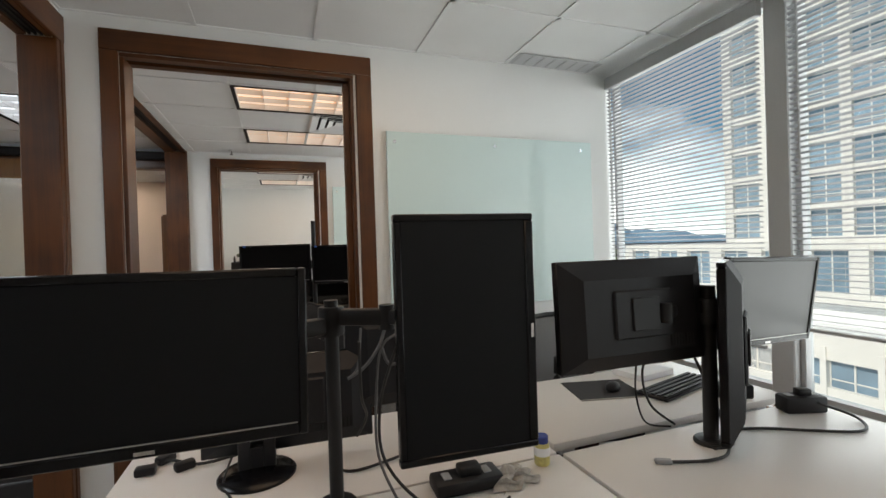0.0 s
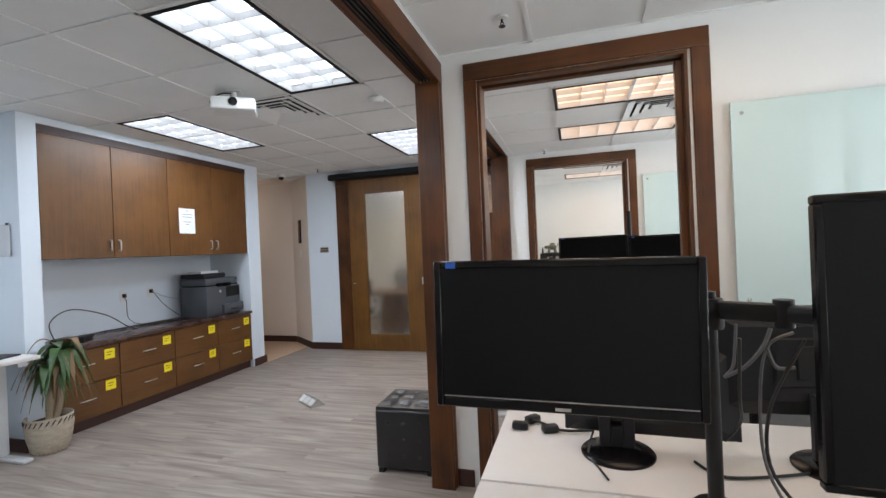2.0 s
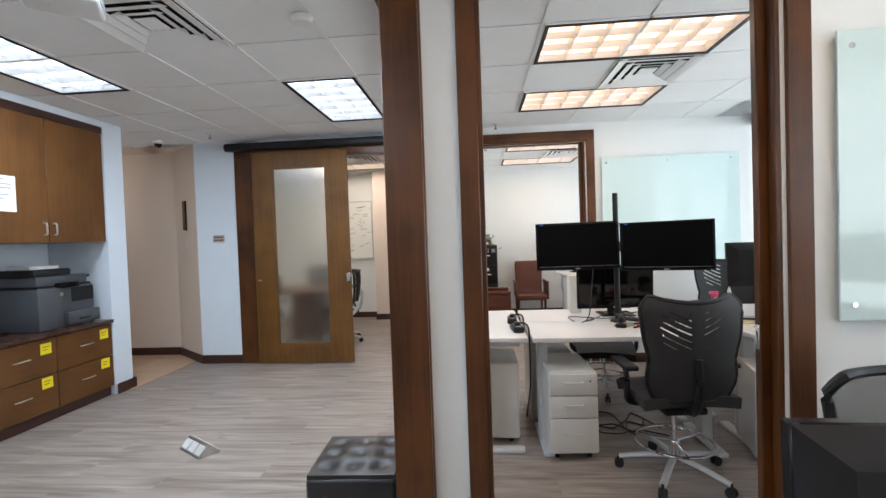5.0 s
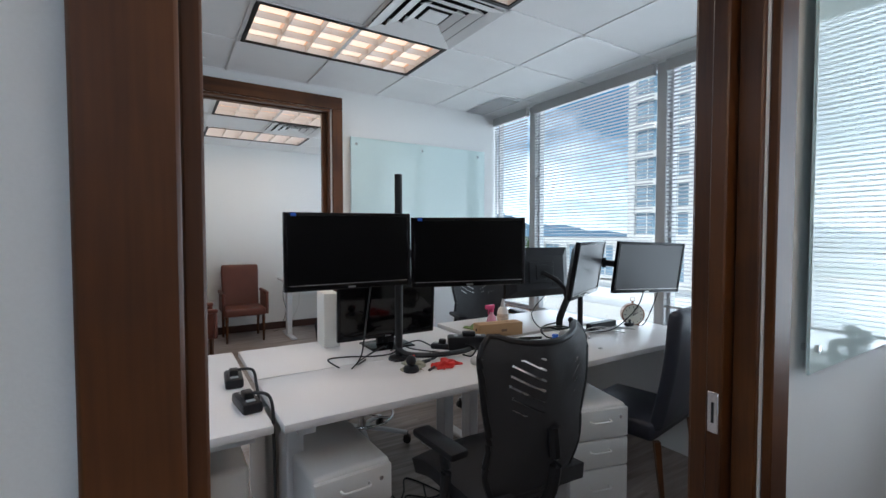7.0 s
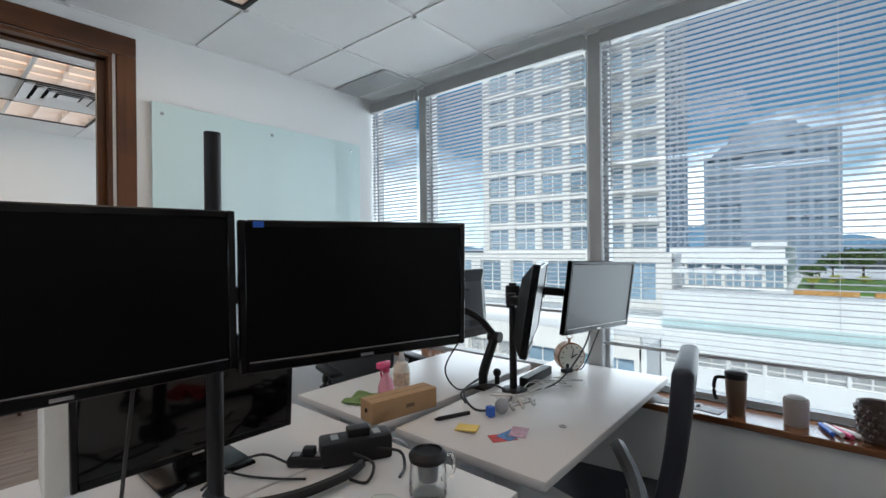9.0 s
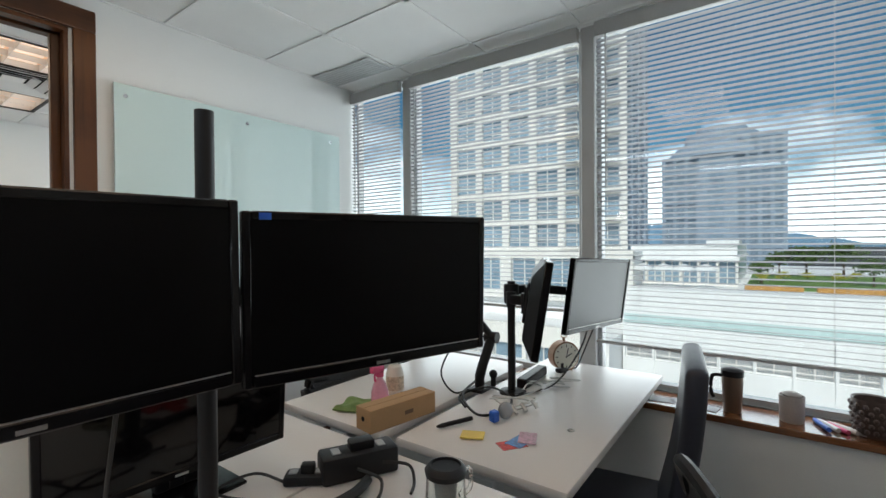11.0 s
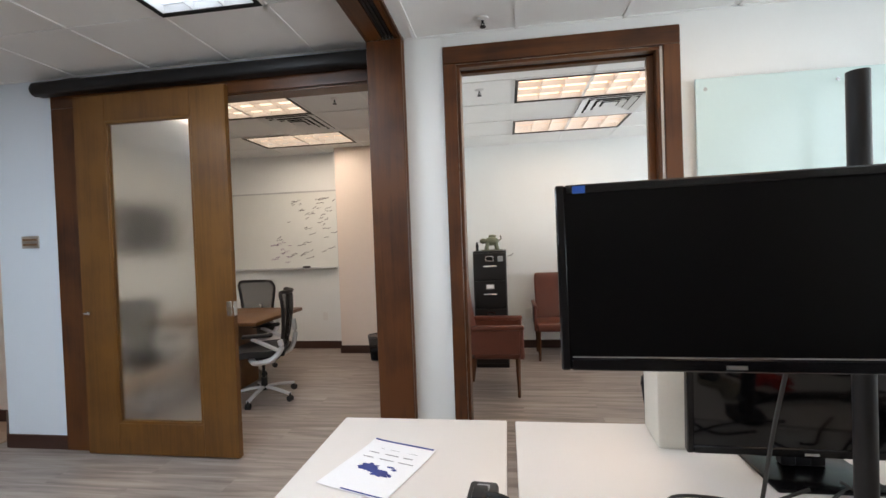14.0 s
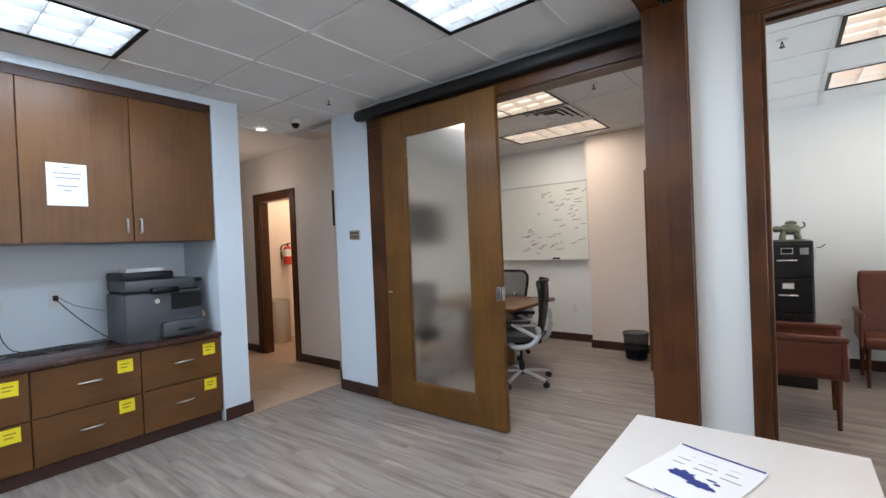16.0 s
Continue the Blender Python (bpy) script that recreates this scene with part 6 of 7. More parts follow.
for y, z in ((4.22, 1.10), (4.55, 1.12)):
    solo("power_plug", box(B(), 0.0, 0.035, -0.014, 0.014, -0.012, 0.03, 0.005, 2), SHELL, "black power plug in the wall socket", "plug", "wall plugs", m=pose(-4.743, y, z))


def cable(name_label, pts, r=0.0035, material=None, group="loose cables", n=6):
    return solo("cable", tube(B(), pts, r, n=n), material or CABLE, name_label, "cable", group)


cable("black power cord from the wall socket to the worktop", [(-4.74, 4.22, 1.10), (-4.70, 4.22, 1.05), (-4.71, 4.25, 0.85), (-4.60, 4.35, 0.772), (-4.50, 4.75, 0.768)])
cable("black printer cord from the wall socket", [(-4.74, 4.55, 1.12), (-4.69, 4.56, 1.10), (-4.68, 4.68, 0.95), (-4.60, 4.82, 0.80), (-4.52, 4.86, 0.80)])
cable("grey network cord behind the printer", [(-4.74, 4.56, 1.14), (-4.68, 4.66, 1.06), (-4.62, 4.83, 1.0)], 0.003, GREYPL)
for k in range(5):
    random.seed(30 + k)
    y0 = 3.75 + k * 0.16
    cable("tangled black cord on the dark worktop", [(-4.58 + random.uniform(-0.06, 0.1), y0 + q * 0.16 + random.uniform(-0.05, 0.05), 0.768 + (0.006 if q % 2 else 0)) for q in range(6)], 0.004)
cable("black cord looping up from the worktop", [(-4.55, 3.40, 0.77), (-4.58, 3.38, 0.95), (-4.55, 3.55, 1.05), (-4.50, 3.85, 0.95), (-4.46, 4.1, 0.772), (-4.5, 4.4, 0.768)], 0.005)
for k, (y, z) in enumerate(((3.40, 0.79), (3.52, 0.785))):
    solo("power_adapter", box(B(), -0.05, 0.05, -0.08, 0.08, 0, 0.045, 0.008, 2), SHELL, "black power adapter among cords on the worktop", "adapter", "power adapters", m=pose(-4.45 + k * 0.08, y, 0.762, 0, 0, 30 * k))

# ---- plant, ottoman, floor box, south desk ----
pl = thing("potted_plant", "drooping green corn plant in a pale basket", "plant", pose(-3.985, 2.975, 0))
bm = B()
lathe(bm, [(0.105, 0.0), (0.125, 0.02), (0.145, 0.12), (0.158, 0.22), (0.155, 0.285), (0.146, 0.285), (0.145, 0.22), (0.12, 0.05)], 40)
BASKET = mat("woven_basket", (0.42, 0.36, 0.28), 0.85, vary=0.3, scale=18, bump=0.9, bscale=110, stretch=(1, 1, 2.5))
pot = part("basket", bm, BASKET, pl, "woven pale basket")
bm = B()
for k in range(26):
    pts = []
    for q in range(13):
        z = 0.012 + q * 0.0215
        rr = 0.1105 + 0.05 * (z / 0.285) ** 0.75
        ang = k * math.tau / 26 + z * 4.2
        pts.append((rr * math.cos(ang), rr * math.sin(ang), z))
    tube(bm, pts, 0.0055, seg=5, n=1)
part("weave", bm, mat("dark_weave", (0.07, 0.055, 0.045), 0.9, vary=0.3, scale=40), pot, "dark slanting woven stripes")
part("soil", lathe(B(), [(0.14, 0.24), (0.06, 0.25), (0.01, 0.252)], 24), mat("soil", (0.03, 0.02, 0.014), 1.0, vary=0.4, scale=30), pl)
bm = B()
tube(bm, [(0.0, 0, 0.22), (0.01, 0.01, 0.42), (0.03, 0.0, 0.62)], 0.028, seg=10)
tube(bm, [(0.03, 0.02, 0.22), (0.06, 0.05, 0.40), (0.08, 0.06, 0.75)], 0.022, seg=10)
part("trunk", bm, mat("cane_bark", (0.34, 0.26, 0.18), 0.9, vary=0.2, scale=14, bscale=80, bump=0.5), pl)
PLEAF = mat("corn_plant_leaf", (0.038, 0.090, 0.022), 0.4, vary=0.35, scale=6, bscale=40)
PLEAFB = mat("dry_leaf", (0.20, 0.12, 0.06), 0.7, vary=0.3, scale=8)
random.seed(5)
for k in range(64):
    top = Vector((0.03, 0.0, 0.62)) if k % 2 else Vector((0.08, 0.06, 0.75))
    a, ln, w = k * 2.4 + random.uniform(-0.3, 0.3), random.uniform(0.24, 0.40), random.uniform(0.020, 0.032)
    up = random.uniform(0.5, 1.7)
    def leaf(u, v, a=a, ln=ln, w=w, up=up, top=top):
        r = ln * v * 0.62
        z = up * ln * v - 1.7 * ln * v * v
        ww = w * math.sin(min(1, 0.12 + v) * math.pi) * 1.2 + 0.002
        return top + Vector((math.cos(a) * r - math.sin(a) * (u - 0.5) * 2 * ww, math.sin(a) * r + math.cos(a) * (u - 0.5) * 2 * ww, z + abs(u - 0.5) * 0.012))
    part("leaf", shell(B(), leaf, 2, 9, 0.0014), PLEAFB if k % 5 == 0 else PLEAF, pl)

ot = thing("ottoman", "black tufted leather cube ottoman", "ottoman", pose(-1.015, 3.375, 0, 0, 0, 2))
bm = B()
nq = 12
def otop(u, v):
    d = 0.0
    for bx in (0.2, 0.5, 0.8):
        for by in (0.2, 0.5, 0.8):
            d = max(d, math.exp(-((u - bx) ** 2 + (v - by) ** 2) * 160))
    return ((u - 0.5) * 0.385, (v - 0.5) * 0.385, 0.43 + 0.012 * math.sin(u * math.pi) * math.sin(v * math.pi) - 0.016 * d)
part("body", box(B(), -0.20, 0.20, -0.20, 0.20, 0.03, 0.425, 0.02, 3), LEATHER_BLK, ot)
part("cushion", shell(B(), otop, 24, 24, 0.02), LEATHER_BLK, ot, "tufted top")
for fx, fy, rot in ((0, -1, 0), (-1, 0, -90), (1, 0, 90), (0, 1, 180)):
    for bx in (-0.11, 0.0, 0.11):
        for bz in (0.12, 0.23, 0.34):
            bm = B()
            px, py = (bx, fy * 0.201) if fx == 0 else (fx * 0.201, bx)
            ball(bm, (px, py, bz), 0.012, 1 if fx == 0 else 0.4, 0.4 if fx == 0 else 1, 1, 10, 6)
            part("button", bm, LEATHER_BLK, ot)
for sx in (-1, 1):
    for sy in (-1, 1):
        part("foot", box(B(), sx * 0.17 - 0.02, sx * 0.17 + 0.02, sy * 0.17 - 0.02, sy * 0.17 + 0.02, 0, 0.03), DARKM, ot)

fb = thing("floor_socket_box", "white pop-up floor socket box", "floor box", pose(-2.455, 4.32, 0, 0, 0, 58))
bm = B()
prism(bm, [(-0.075, 0), (0.075, 0), (0.0, 0.075)], -0.15, 0.15, "y")
part("housing", bm, STEEL, fb, smooth=False)
for s in (-1, 1):
    for k in range(3):
        bm = B()
        box(bm, -0.035, 0.035, -0.04, 0.04, 0.001, 0.006, 0.002, 1, m=Matrix.Translation((s * 0.04, (k - 1) * 0.095, 0.037)) @ Matrix.Rotation(s * radians(45), 4, "Y"))
        part("socket", bm, WHITEPL, fb)

desk(-4.55, -3.86, 1.45, 2.86, "white standing desk beside the niche", top=0.80, group="")
solo("folder", box(B(), -0.11, 0.11, -0.15, 0.15, 0, 0.012, 0.003, 1), SHELL, "dark folder lying on the desk", "folder", m=pose(-4.1, 2.66, 0.80, 0, 0, 12))
ph = thing("plastic_sleeve", "clear plastic sleeve hung on the wall", "document sleeve", pose(-4.28, 2.885, 1.70))
part("sheet", box(B(), -0.09, 0.09, -0.003, 0.0, -0.13, 0.13), mat("clear_sleeve", (0.62, 0.64, 0.66), 0.2), ph, smooth=False)
for x in (-0.07, 0.07):
    bm = B()
    rod(bm, (x, -0.014, 0.13), (x, 0.002, 0.13), 0.009)
    part("hook", bm, DARKM, ph)

# ---- hall and washroom ----
wd = thing("door_6", "narrow doorway with a dark wooden frame to the washroom", "doorway", pose(0, HB, 0), kind="structure")
part("side_casing", box(B(), -6.20, -6.08, -0.02, 0.0, 0, 2.10, 0.003, 1), WOOD_Z, wd)
part("side_casing", box(B(), -5.33, -5.225, -0.02, 0.0, 0, 2.10, 0.003, 1), WOOD_Z, wd)
part("head_casing", box(B(), -6.20, -5.225, -0.02, 0.0, 2.10, 2.215, 0.003, 1), WOOD_X, wd)
part("jamb", box(B(), -6.08, -6.055, 0, 0.12, 0, 2.10), WOOD_Z, wd)
part("jamb", box(B(), -5.355, -5.33, 0, 0.12, 0, 2.10), WOOD_Z, wd)
fe = thing("fire_extinguisher", "red and cream fire extinguisher hung on the wall", "fire extinguisher", pose(-6.715, 7.86, 1.36))
part("cylinder", lathe(B(), [(0.02, -0.17), (0.062, -0.165), (0.066, -0.14), (0.066, 0.08), (0.05, 0.12), (0.02, 0.14)], 20), mat("extinguisher_red", (0.55, 0.04, 0.03), 0.3), fe)
# white band round the upper half of the cylinder
part("white_band", lathe(B(), [(0.0675, -0.03), (0.0675, 0.085)], 20, cap=False), PAPER, fe)
bm = B()
rod(bm, (0, 0, 0.13), (0, 0, 0.18), 0.016)
box(bm, -0.01, 0.08, -0.012, 0.012, 0.17, 0.185, 0.003, 1)
tube(bm, [(0, 0.02, 0.16), (-0.03, -0.085, 0.14), (-0.03, -0.10, 0.0), (-0.03, -0.085, -0.08)], 0.010)
part("valve", bm, DARKM, fe)
tcn = thing("waste_bin", "brushed steel pedal bin in the washroom", "bin", pose(-6.60, 7.60, 0))
part("body", lathe(B(), [(0.15, 0), (0.155, 0.02), (0.155, 0.60), (0.15, 0.61)], 28), STEEL, tcn)
part("lid", lathe(B(), [(0.157, 0.605), (0.15, 0.65), (0.09, 0.675), (0.02, 0.68)], 28), STEEL, tcn)
part("pedal", box(B(), -0.04, 0.04, -0.20, -0.14, 0.0, 0.03, 0.004, 1), DARKM, tcn)

# ---- meeting room ----
ct = thing("meeting_table", "brown wooden meeting table on a solid base", "table", pose(-3.05, 8.05, 0))
part("tabletop", box(B(), -0.62, 0.62, -0.48, 0.48, 0.71, 0.75, 0.012, 2), CABWY, ct)
part("pedestal_base", box(B(), -0.22, 0.22, -0.2, 0.2, 0.0, 0.71, 0.01, 1), CABW, ct)
mesh_chair(pose(-2.45, 7.70, 0, 0, 0, 112), "black mesh chair with white arms at the meeting table", tall=False, white=True, slots=False, seat_z=0.46, group="meeting chairs", low_back=False)
mesh_chair(pose(-3.12, 8.50, 0, 0, 0, 174), "black mesh chair behind the meeting table", tall=False, white=True, slots=False, seat_z=0.48, group="meeting chairs")
mesh_chair(pose(-3.45, 7.35, 0, 0, 0, 20), "black mesh chair behind the frosted door", tall=False, white=True, slots=False, seat_z=0.46, group="meeting chairs")
wbn = thing("waste_basket", "black wire-mesh waste basket by the pillar", "bin", pose(-1.71, 9.10, 0))
part("basket", lathe(B(), [(0.11, 0.0), (0.115, 0.01), (0.14, 0.30), (0.136, 0.30), (0.11, 0.015)], 26), MESH_T, wbn)
n = 30
part("rim", tube(B(), [(0.141 * math.cos(q * math.tau / n), 0.141 * math.sin(q * math.tau / n), 0.30) for q in range(n + 1)], 0.006, n=1), DARKM, wbn)
part("liner_bag", lathe(B(), [(0.10, 0.01), (0.112, 0.12), (0.03, 0.13)], 20), SHELL, wbn)

# ---- third office ----
fc = thing("filing_cabinet", "black steel four-drawer filing cabinet", "filing cabinet", pose(-0.295, 8.72 + 0.33, 0))
BS = mat("black_steel", (0.008, 0.008, 0.009), 0.35, vary=0.15, spec=0.4)
part("body", box(B(), -0.185, 0.185, -0.31, 0.33, 0.0, 1.315, 0.006, 1), BS, fc)
for k in range(4):
    a = 0.05 + k * 0.313
    d = part("drawer", box(B(), -0.175, 0.175, -0.333, -0.308, a, a + 0.303, 0.005, 1), BS, fc)
    bm = B()
    box(bm, -0.075, 0.075, -0.352, -0.333, a + 0.145, a + 0.165, 0.006, 1)
    part("handle", bm, CHROME, d, "chrome bar handle")
    bm = B()
    for s in (-1, 1):
        box(bm, -0.045, 0.045, -0.337, -0.333, a + 0.24 + s * 0.024 - 0.004, a + 0.24 + s * 0.024 + 0.004)
        box(bm, s * 0.041 - 0.004, s * 0.041 + 0.004, -0.337, -0.333, a + 0.22, a + 0.26)
    part("label_holder", bm, CHROME, d, "chrome label frame")
    part("label_card", box(B(), -0.037, 0.037, -0.3345, -0.3335, a + 0.22, a + 0.26), BLACK if k % 2 else PAPER, d)
st = solo("magnet_hook", box(B(), -0.03, 0.03, -0.008, 0.0, -0.03, 0.03, 0.006, 1), GREYPL, "grey magnetic hook on the filing cabinet", "hook", m=pose(-0.175, 8.715, 1.225, 0, 0, 0))
ke = thing("key_holder", "white wall holder with a key hanging", "holder", pose(-0.107, 8.82, 1.20))
part("holder", box(B(), -0.003, 0.02, -0.04, 0.04, -0.07, 0.06, 0.004, 1), WHITEPL, ke)
bm = B()
tube(bm, [(0.02, 0.0, 0.05), (0.05, 0.0, 0.055), (0.08, 0.0, 0.08)], 0.004)
part("key_tag", bm, DARKM, ke)
bm = B()
ball(bm, (0, 0, 0.095), 0.085, 1.0, 0.8, 0.62, 18, 10)
ball(bm, (-0.10, -0.01, 0.10), 0.035, 1.2, 0.9, 0.9)
for x, y in ((-0.06, -0.05), (-0.06, 0.05), (0.06, -0.05), (0.06, 0.05)):
    rod(bm, (x, y, 0), (x * 0.8, y * 0.8, 0.08), 0.022, 0.018, 10)
tube(bm, [(0.07, 0, 0.10), (0.11, 0, 0.12), (0.10, 0, 0.16)], 0.008)
ball(bm, (0.01, 0.0, 0.155), 0.03, 1.6, 0.8, 0.6)
box(bm, -0.12, 0.11, -0.07, 0.07, -0.012, 0.0, 0.004, 1)
solo("turtle_statue", bm, mat("bronze_patina", (0.14, 0.15, 0.10), 0.5, metal=0.3, vary=0.4, scale=25), "small patinated turtle statue on the filing cabinet", "statue", m=pose(-0.27, 8.93, 1.327, 0, 0, 8))
bm = B()
lathe(bm, [(0.016, 0), (0.018, 0.06), (0.012, 0.075), (0.012, 0.10)], 14)
solo("small_bottle", bm, SHELL, "small dark bottle on the filing cabinet", "bottle", m=pose(-0.435, 8.86, 1.315))
monitor(panel(1.25, 9.12, 1.13, 6, 0, 0), w=0.55, h=0.33, label="black monitor on the desk at the back wall", sticker=False)
stand(1.25, 9.15, 0.80, 1.0, False, "round glossy black monitor foot")
cable("black cord hanging under the desk at the wall", [(1.10, 9.60, 0.80), (1.08, 9.62, 0.5), (1.12, 9.62, 0.25), (1.0, 9.55, 0.02), (0.9, 9.45, 0.012)], 0.004)
cable("white cord hanging under the desk at the wall", [(1.3, 9.62, 0.78), (1.32, 9.63, 0.4), (1.22, 9.6, 0.15), (1.1, 9.5, 0.012)], 0.004, CABLE_W)


# ---- clutter on the desks of the second office ----
Z = 0.79
sheet = thing("printed_sheet", "printed flyer with a blue map and a blue stripe", "paper", pose(-0.485, 4.965, Z + 0.001, 0, 0, -18))
def curl(u, v):
    return ((u - 0.5) * 0.222, (v - 0.5) * 0.285, 0.002 + 0.012 * max(0, v - 0.75) ** 2 * 8 + 0.006 * max(0, 0.2 - u) * 2)
part("paper", shell(B(), curl, 8, 10, 0.0008), PAPER, sheet)
def stripe(u, v):
    x, y, z = curl(0.02 + 0.96 * u, 0.965 + 0.025 * v)
    return (x, y, z + 0.0012)
part("blue_stripe", shell(B(), stripe, 8, 1, 0.0004), INKBLUE, sheet)
def understripe(u, v):
    x, y, z = curl(0.35 + 0.62 * u, 0.012 + 0.018 * v)
    return (x, y, z + 0.0012)
part("blue_stripe", shell(B(), understripe, 8, 1, 0.0004), INKBLUE, sheet)
random.seed(9)
bm = B()
for k, (cx, cy, rx, ry) in enumerate(((-0.028, -0.016, 0.034, 0.022), (0.026, -0.036, 0.030, 0.017), (0.0, -0.028, 0.026, 0.012), (0.052, -0.006, 0.008, 0.005), (0.035, 0.004, 0.012, 0.004), (0.058, -0.040, 0.006, 0.005))):
    ring = []
    for q in range(22):
        a = q * math.tau / 22
        w = 1 + random.uniform(-0.28, 0.22)
        ring.append((cx + math.cos(a) * rx * w, cy + math.sin(a) * ry * w))
    prism(bm, ring, 0.0030, 0.0034 + k * 0.0001, "z")
part("map_print", bm, INKBLUE, sheet, "blue map printed on the sheet")
bm = B()
for k in range(9):
    x = -0.09 + (k % 3) * 0.065
    z = 0.095 - (k // 3) * 0.03
    box(bm, x, x + random.uniform(0.03, 0.055), z, z + 0.004, 0.0028, 0.0034)
part("printed_line", bm, GREYPL, sheet)


def adapter(x, y, yaw, z=Z, label="black clamp-on power outlet block on the desk", sx=0.05, sy=0.10, h=0.06):
    t = thing("power_block", label, "power block", pose(x, y, z, 0, 0, yaw), "power blocks")
    part("body", box(B(), -sx, sx, -sy, sy, 0.0, h, 0.01, 2), SHELL, t)
    part("plug", box(B(), -sx * 0.5, sx * 0.5, -sy * 0.4, sy * 0.25, h - 0.004, h + 0.025, 0.006, 2), DARKM, t, "black plug")
    for k in (-0.6, 0.6):
        part("socket_face", box(B(), -sx * 0.45, sx * 0.45, k * sy - 0.012, k * sy + 0.012, h - 0.001, h + 0.003, 0.002, 1), GREYPL, t)
    return t


adapter(-0.180, 4.76, -4, sx=0.036, sy=0.085, h=0.04)
adapter(-0.172, 4.44, 6, sx=0.036, sy=0.085, h=0.04)
cable("thick black cord from the power block over the desk edge", [(-0.17, 4.75, 0.85), (-0.11, 4.72, 0.85), (-0.103, 4.66, 0.80), (-0.105, 4.60, 0.76)], 0.006)
cable("thick black cord hanging between the desks", [(-0.165, 4.42, 0.85), (-0.105, 4.36, 0.84), (-0.10, 4.33, 0.70), (-0.105, 4.30, 0.45), (-0.13, 4.33, 0.25), (-0.12, 4.42, 0.2)], 0.006)
adapter(1.02, 4.70, 62, label="black dual power dock on the desk", sx=0.045, sy=0.11, h=0.075)
adapter(0.90, 4.78, 40, label="small black power brick on the desk", sx=0.03, sy=0.06, h=0.03)
cable("black cord from the power dock", [(1.05, 4.63, 0.83), (1.08, 4.56, 0.83), (1.07, 4.53, 0.797), (1.02, 4.50, 0.794)], 0.0045)
cable("black cord from the power dock", [(0.98, 4.66, 0.83), (0.99, 4.58, 0.82), (0.94, 4.55, 0.795), (0.92, 4.60, 0.794)], 0.0045)
cable("black cord snaking behind the pole", [(0.62, 4.86, 0.80), (0.72, 4.93, 0.80), (0.80, 4.87, 0.83), (0.86, 4.80, 0.80), (0.93, 4.82, 0.80)], 0.004)
cable("thin black cord on the desk", [(0.67, 4.90, 0.83), (0.73, 4.85, 0.80), (0.78, 4.77, 0.797), (0.84, 4.70, 0.795)], 0.0035)
cable("black cords trailing over the white desk", [(0.28, 4.72, 0.794), (0.26, 4.83, 0.81), (0.38, 4.86, 0.80), (0.50, 4.80, 0.80), (0.60, 4.78, 0.81), (0.66, 4.83, 0.85)], 0.004)
cable("black cords trailing over the white desk", [(0.33, 4.68, 0.794), (0.40, 4.76, 0.80), (0.48, 4.84, 0.80), (0.58, 4.86, 0.83)], 0.004)
cable("black cord hanging down from the monitor", [(0.40, 4.60, 1.22), (0.40, 4.66, 1.05), (0.39, 4.70, 0.86), (0.37, 4.72, 0.797), (0.44, 4.78, 0.796)], 0.004)
cable("thick black cord bundle around the pole's foot", [(0.58, 4.73, 0.86), (0.63, 4.68, 0.82), (0.75, 4.62, 0.812), (0.90, 4.60, 0.812), (0.98, 4.62, 0.812)], 0.014)
solo("white_box", box(B(), -0.045, 0.045, -0.09, 0.09, 0, 0.31, 0.005, 2), mat("cream_box", (0.72, 0.68, 0.60), 0.6, vary=0.03), "tall slim cream cardboard box standing on the desk", "box", m=pose(0.385, 5.22, Z, 0, 0, -4))

cb = thing("card_box", "long brown cardboard box on the desk", "cardboard box", pose(1.385, 4.875, Z, 0, 0, -10))
part("carton", box(B(), -0.155, 0.155, -0.045, 0.045, 0, 0.082, 0.002, 1), CARD, cb)
bm = B()
rod(bm, (-0.157, 0.0, 0.045), (-0.1545, 0.0, 0.045), 0.009)
part("finger_hole", bm, BLACK, cb)
part("printed_mark", box(B(), 0.0, 0.04, -0.0462, -0.0448, 0.03, 0.045), mat("card_ink", (0.16, 0.10, 0.06), 0.8), cb)
part("flap_seam", box(B(), -0.153, 0.153, -0.0015, 0.0015, 0.0818, 0.0826), mat("card_seam", (0.25, 0.15, 0.08), 0.9), cb)

sp = thing("spray_bottle", "pink trigger spray bottle, part full", "spray bottle", pose(1.47, 5.05, Z))
part("bottle", lathe(B(), [(0.034, 0.0), (0.037, 0.01), (0.036, 0.05), (0.026, 0.085), (0.013, 0.105), (0.012, 0.12)], 20), PINKLIQ, sp)
part("collar", lathe(B(), [(0.016, 0.115), (0.016, 0.135)], 14), PINK, sp)
bm = B()
box(bm, -0.05, 0.02, -0.011, 0.011, 0.135, 0.165, 0.006, 2)
tube(bm, [(-0.02, 0, 0.14), (-0.03, 0, 0.12), (-0.026, 0, 0.10)], 0.005)
part("trigger_head", bm, PINK, sp)
hb = thing("squeeze_bottle", "white squeeze bottle with a pointed cap and label", "bottle", pose(1.585, 5.07, Z))
part("bottle", lathe(B(), [(0.036, 0), (0.039, 0.01), (0.039, 0.10), (0.03, 0.13), (0.014, 0.14)], 20), mat("milky_plastic", (0.78, 0.74, 0.66), 0.4), hb)
part("cap", lathe(B(), [(0.015, 0.138), (0.014, 0.16), (0.005, 0.19), (0.003, 0.195)], 14), WHITEPL, hb)
part("label", lathe(B(), [(0.0395, 0.03), (0.0395, 0.09)], 20, cap=False), mat("label_beige", (0.62, 0.50, 0.38), 0.6, vary=0.3, scale=60), hb)
def rag(u, v):
    return ((u - 0.5) * 0.15, (v - 0.5) * 0.12, 0.008 + 0.008 * math.sin(u * 9) * math.cos(v * 7))
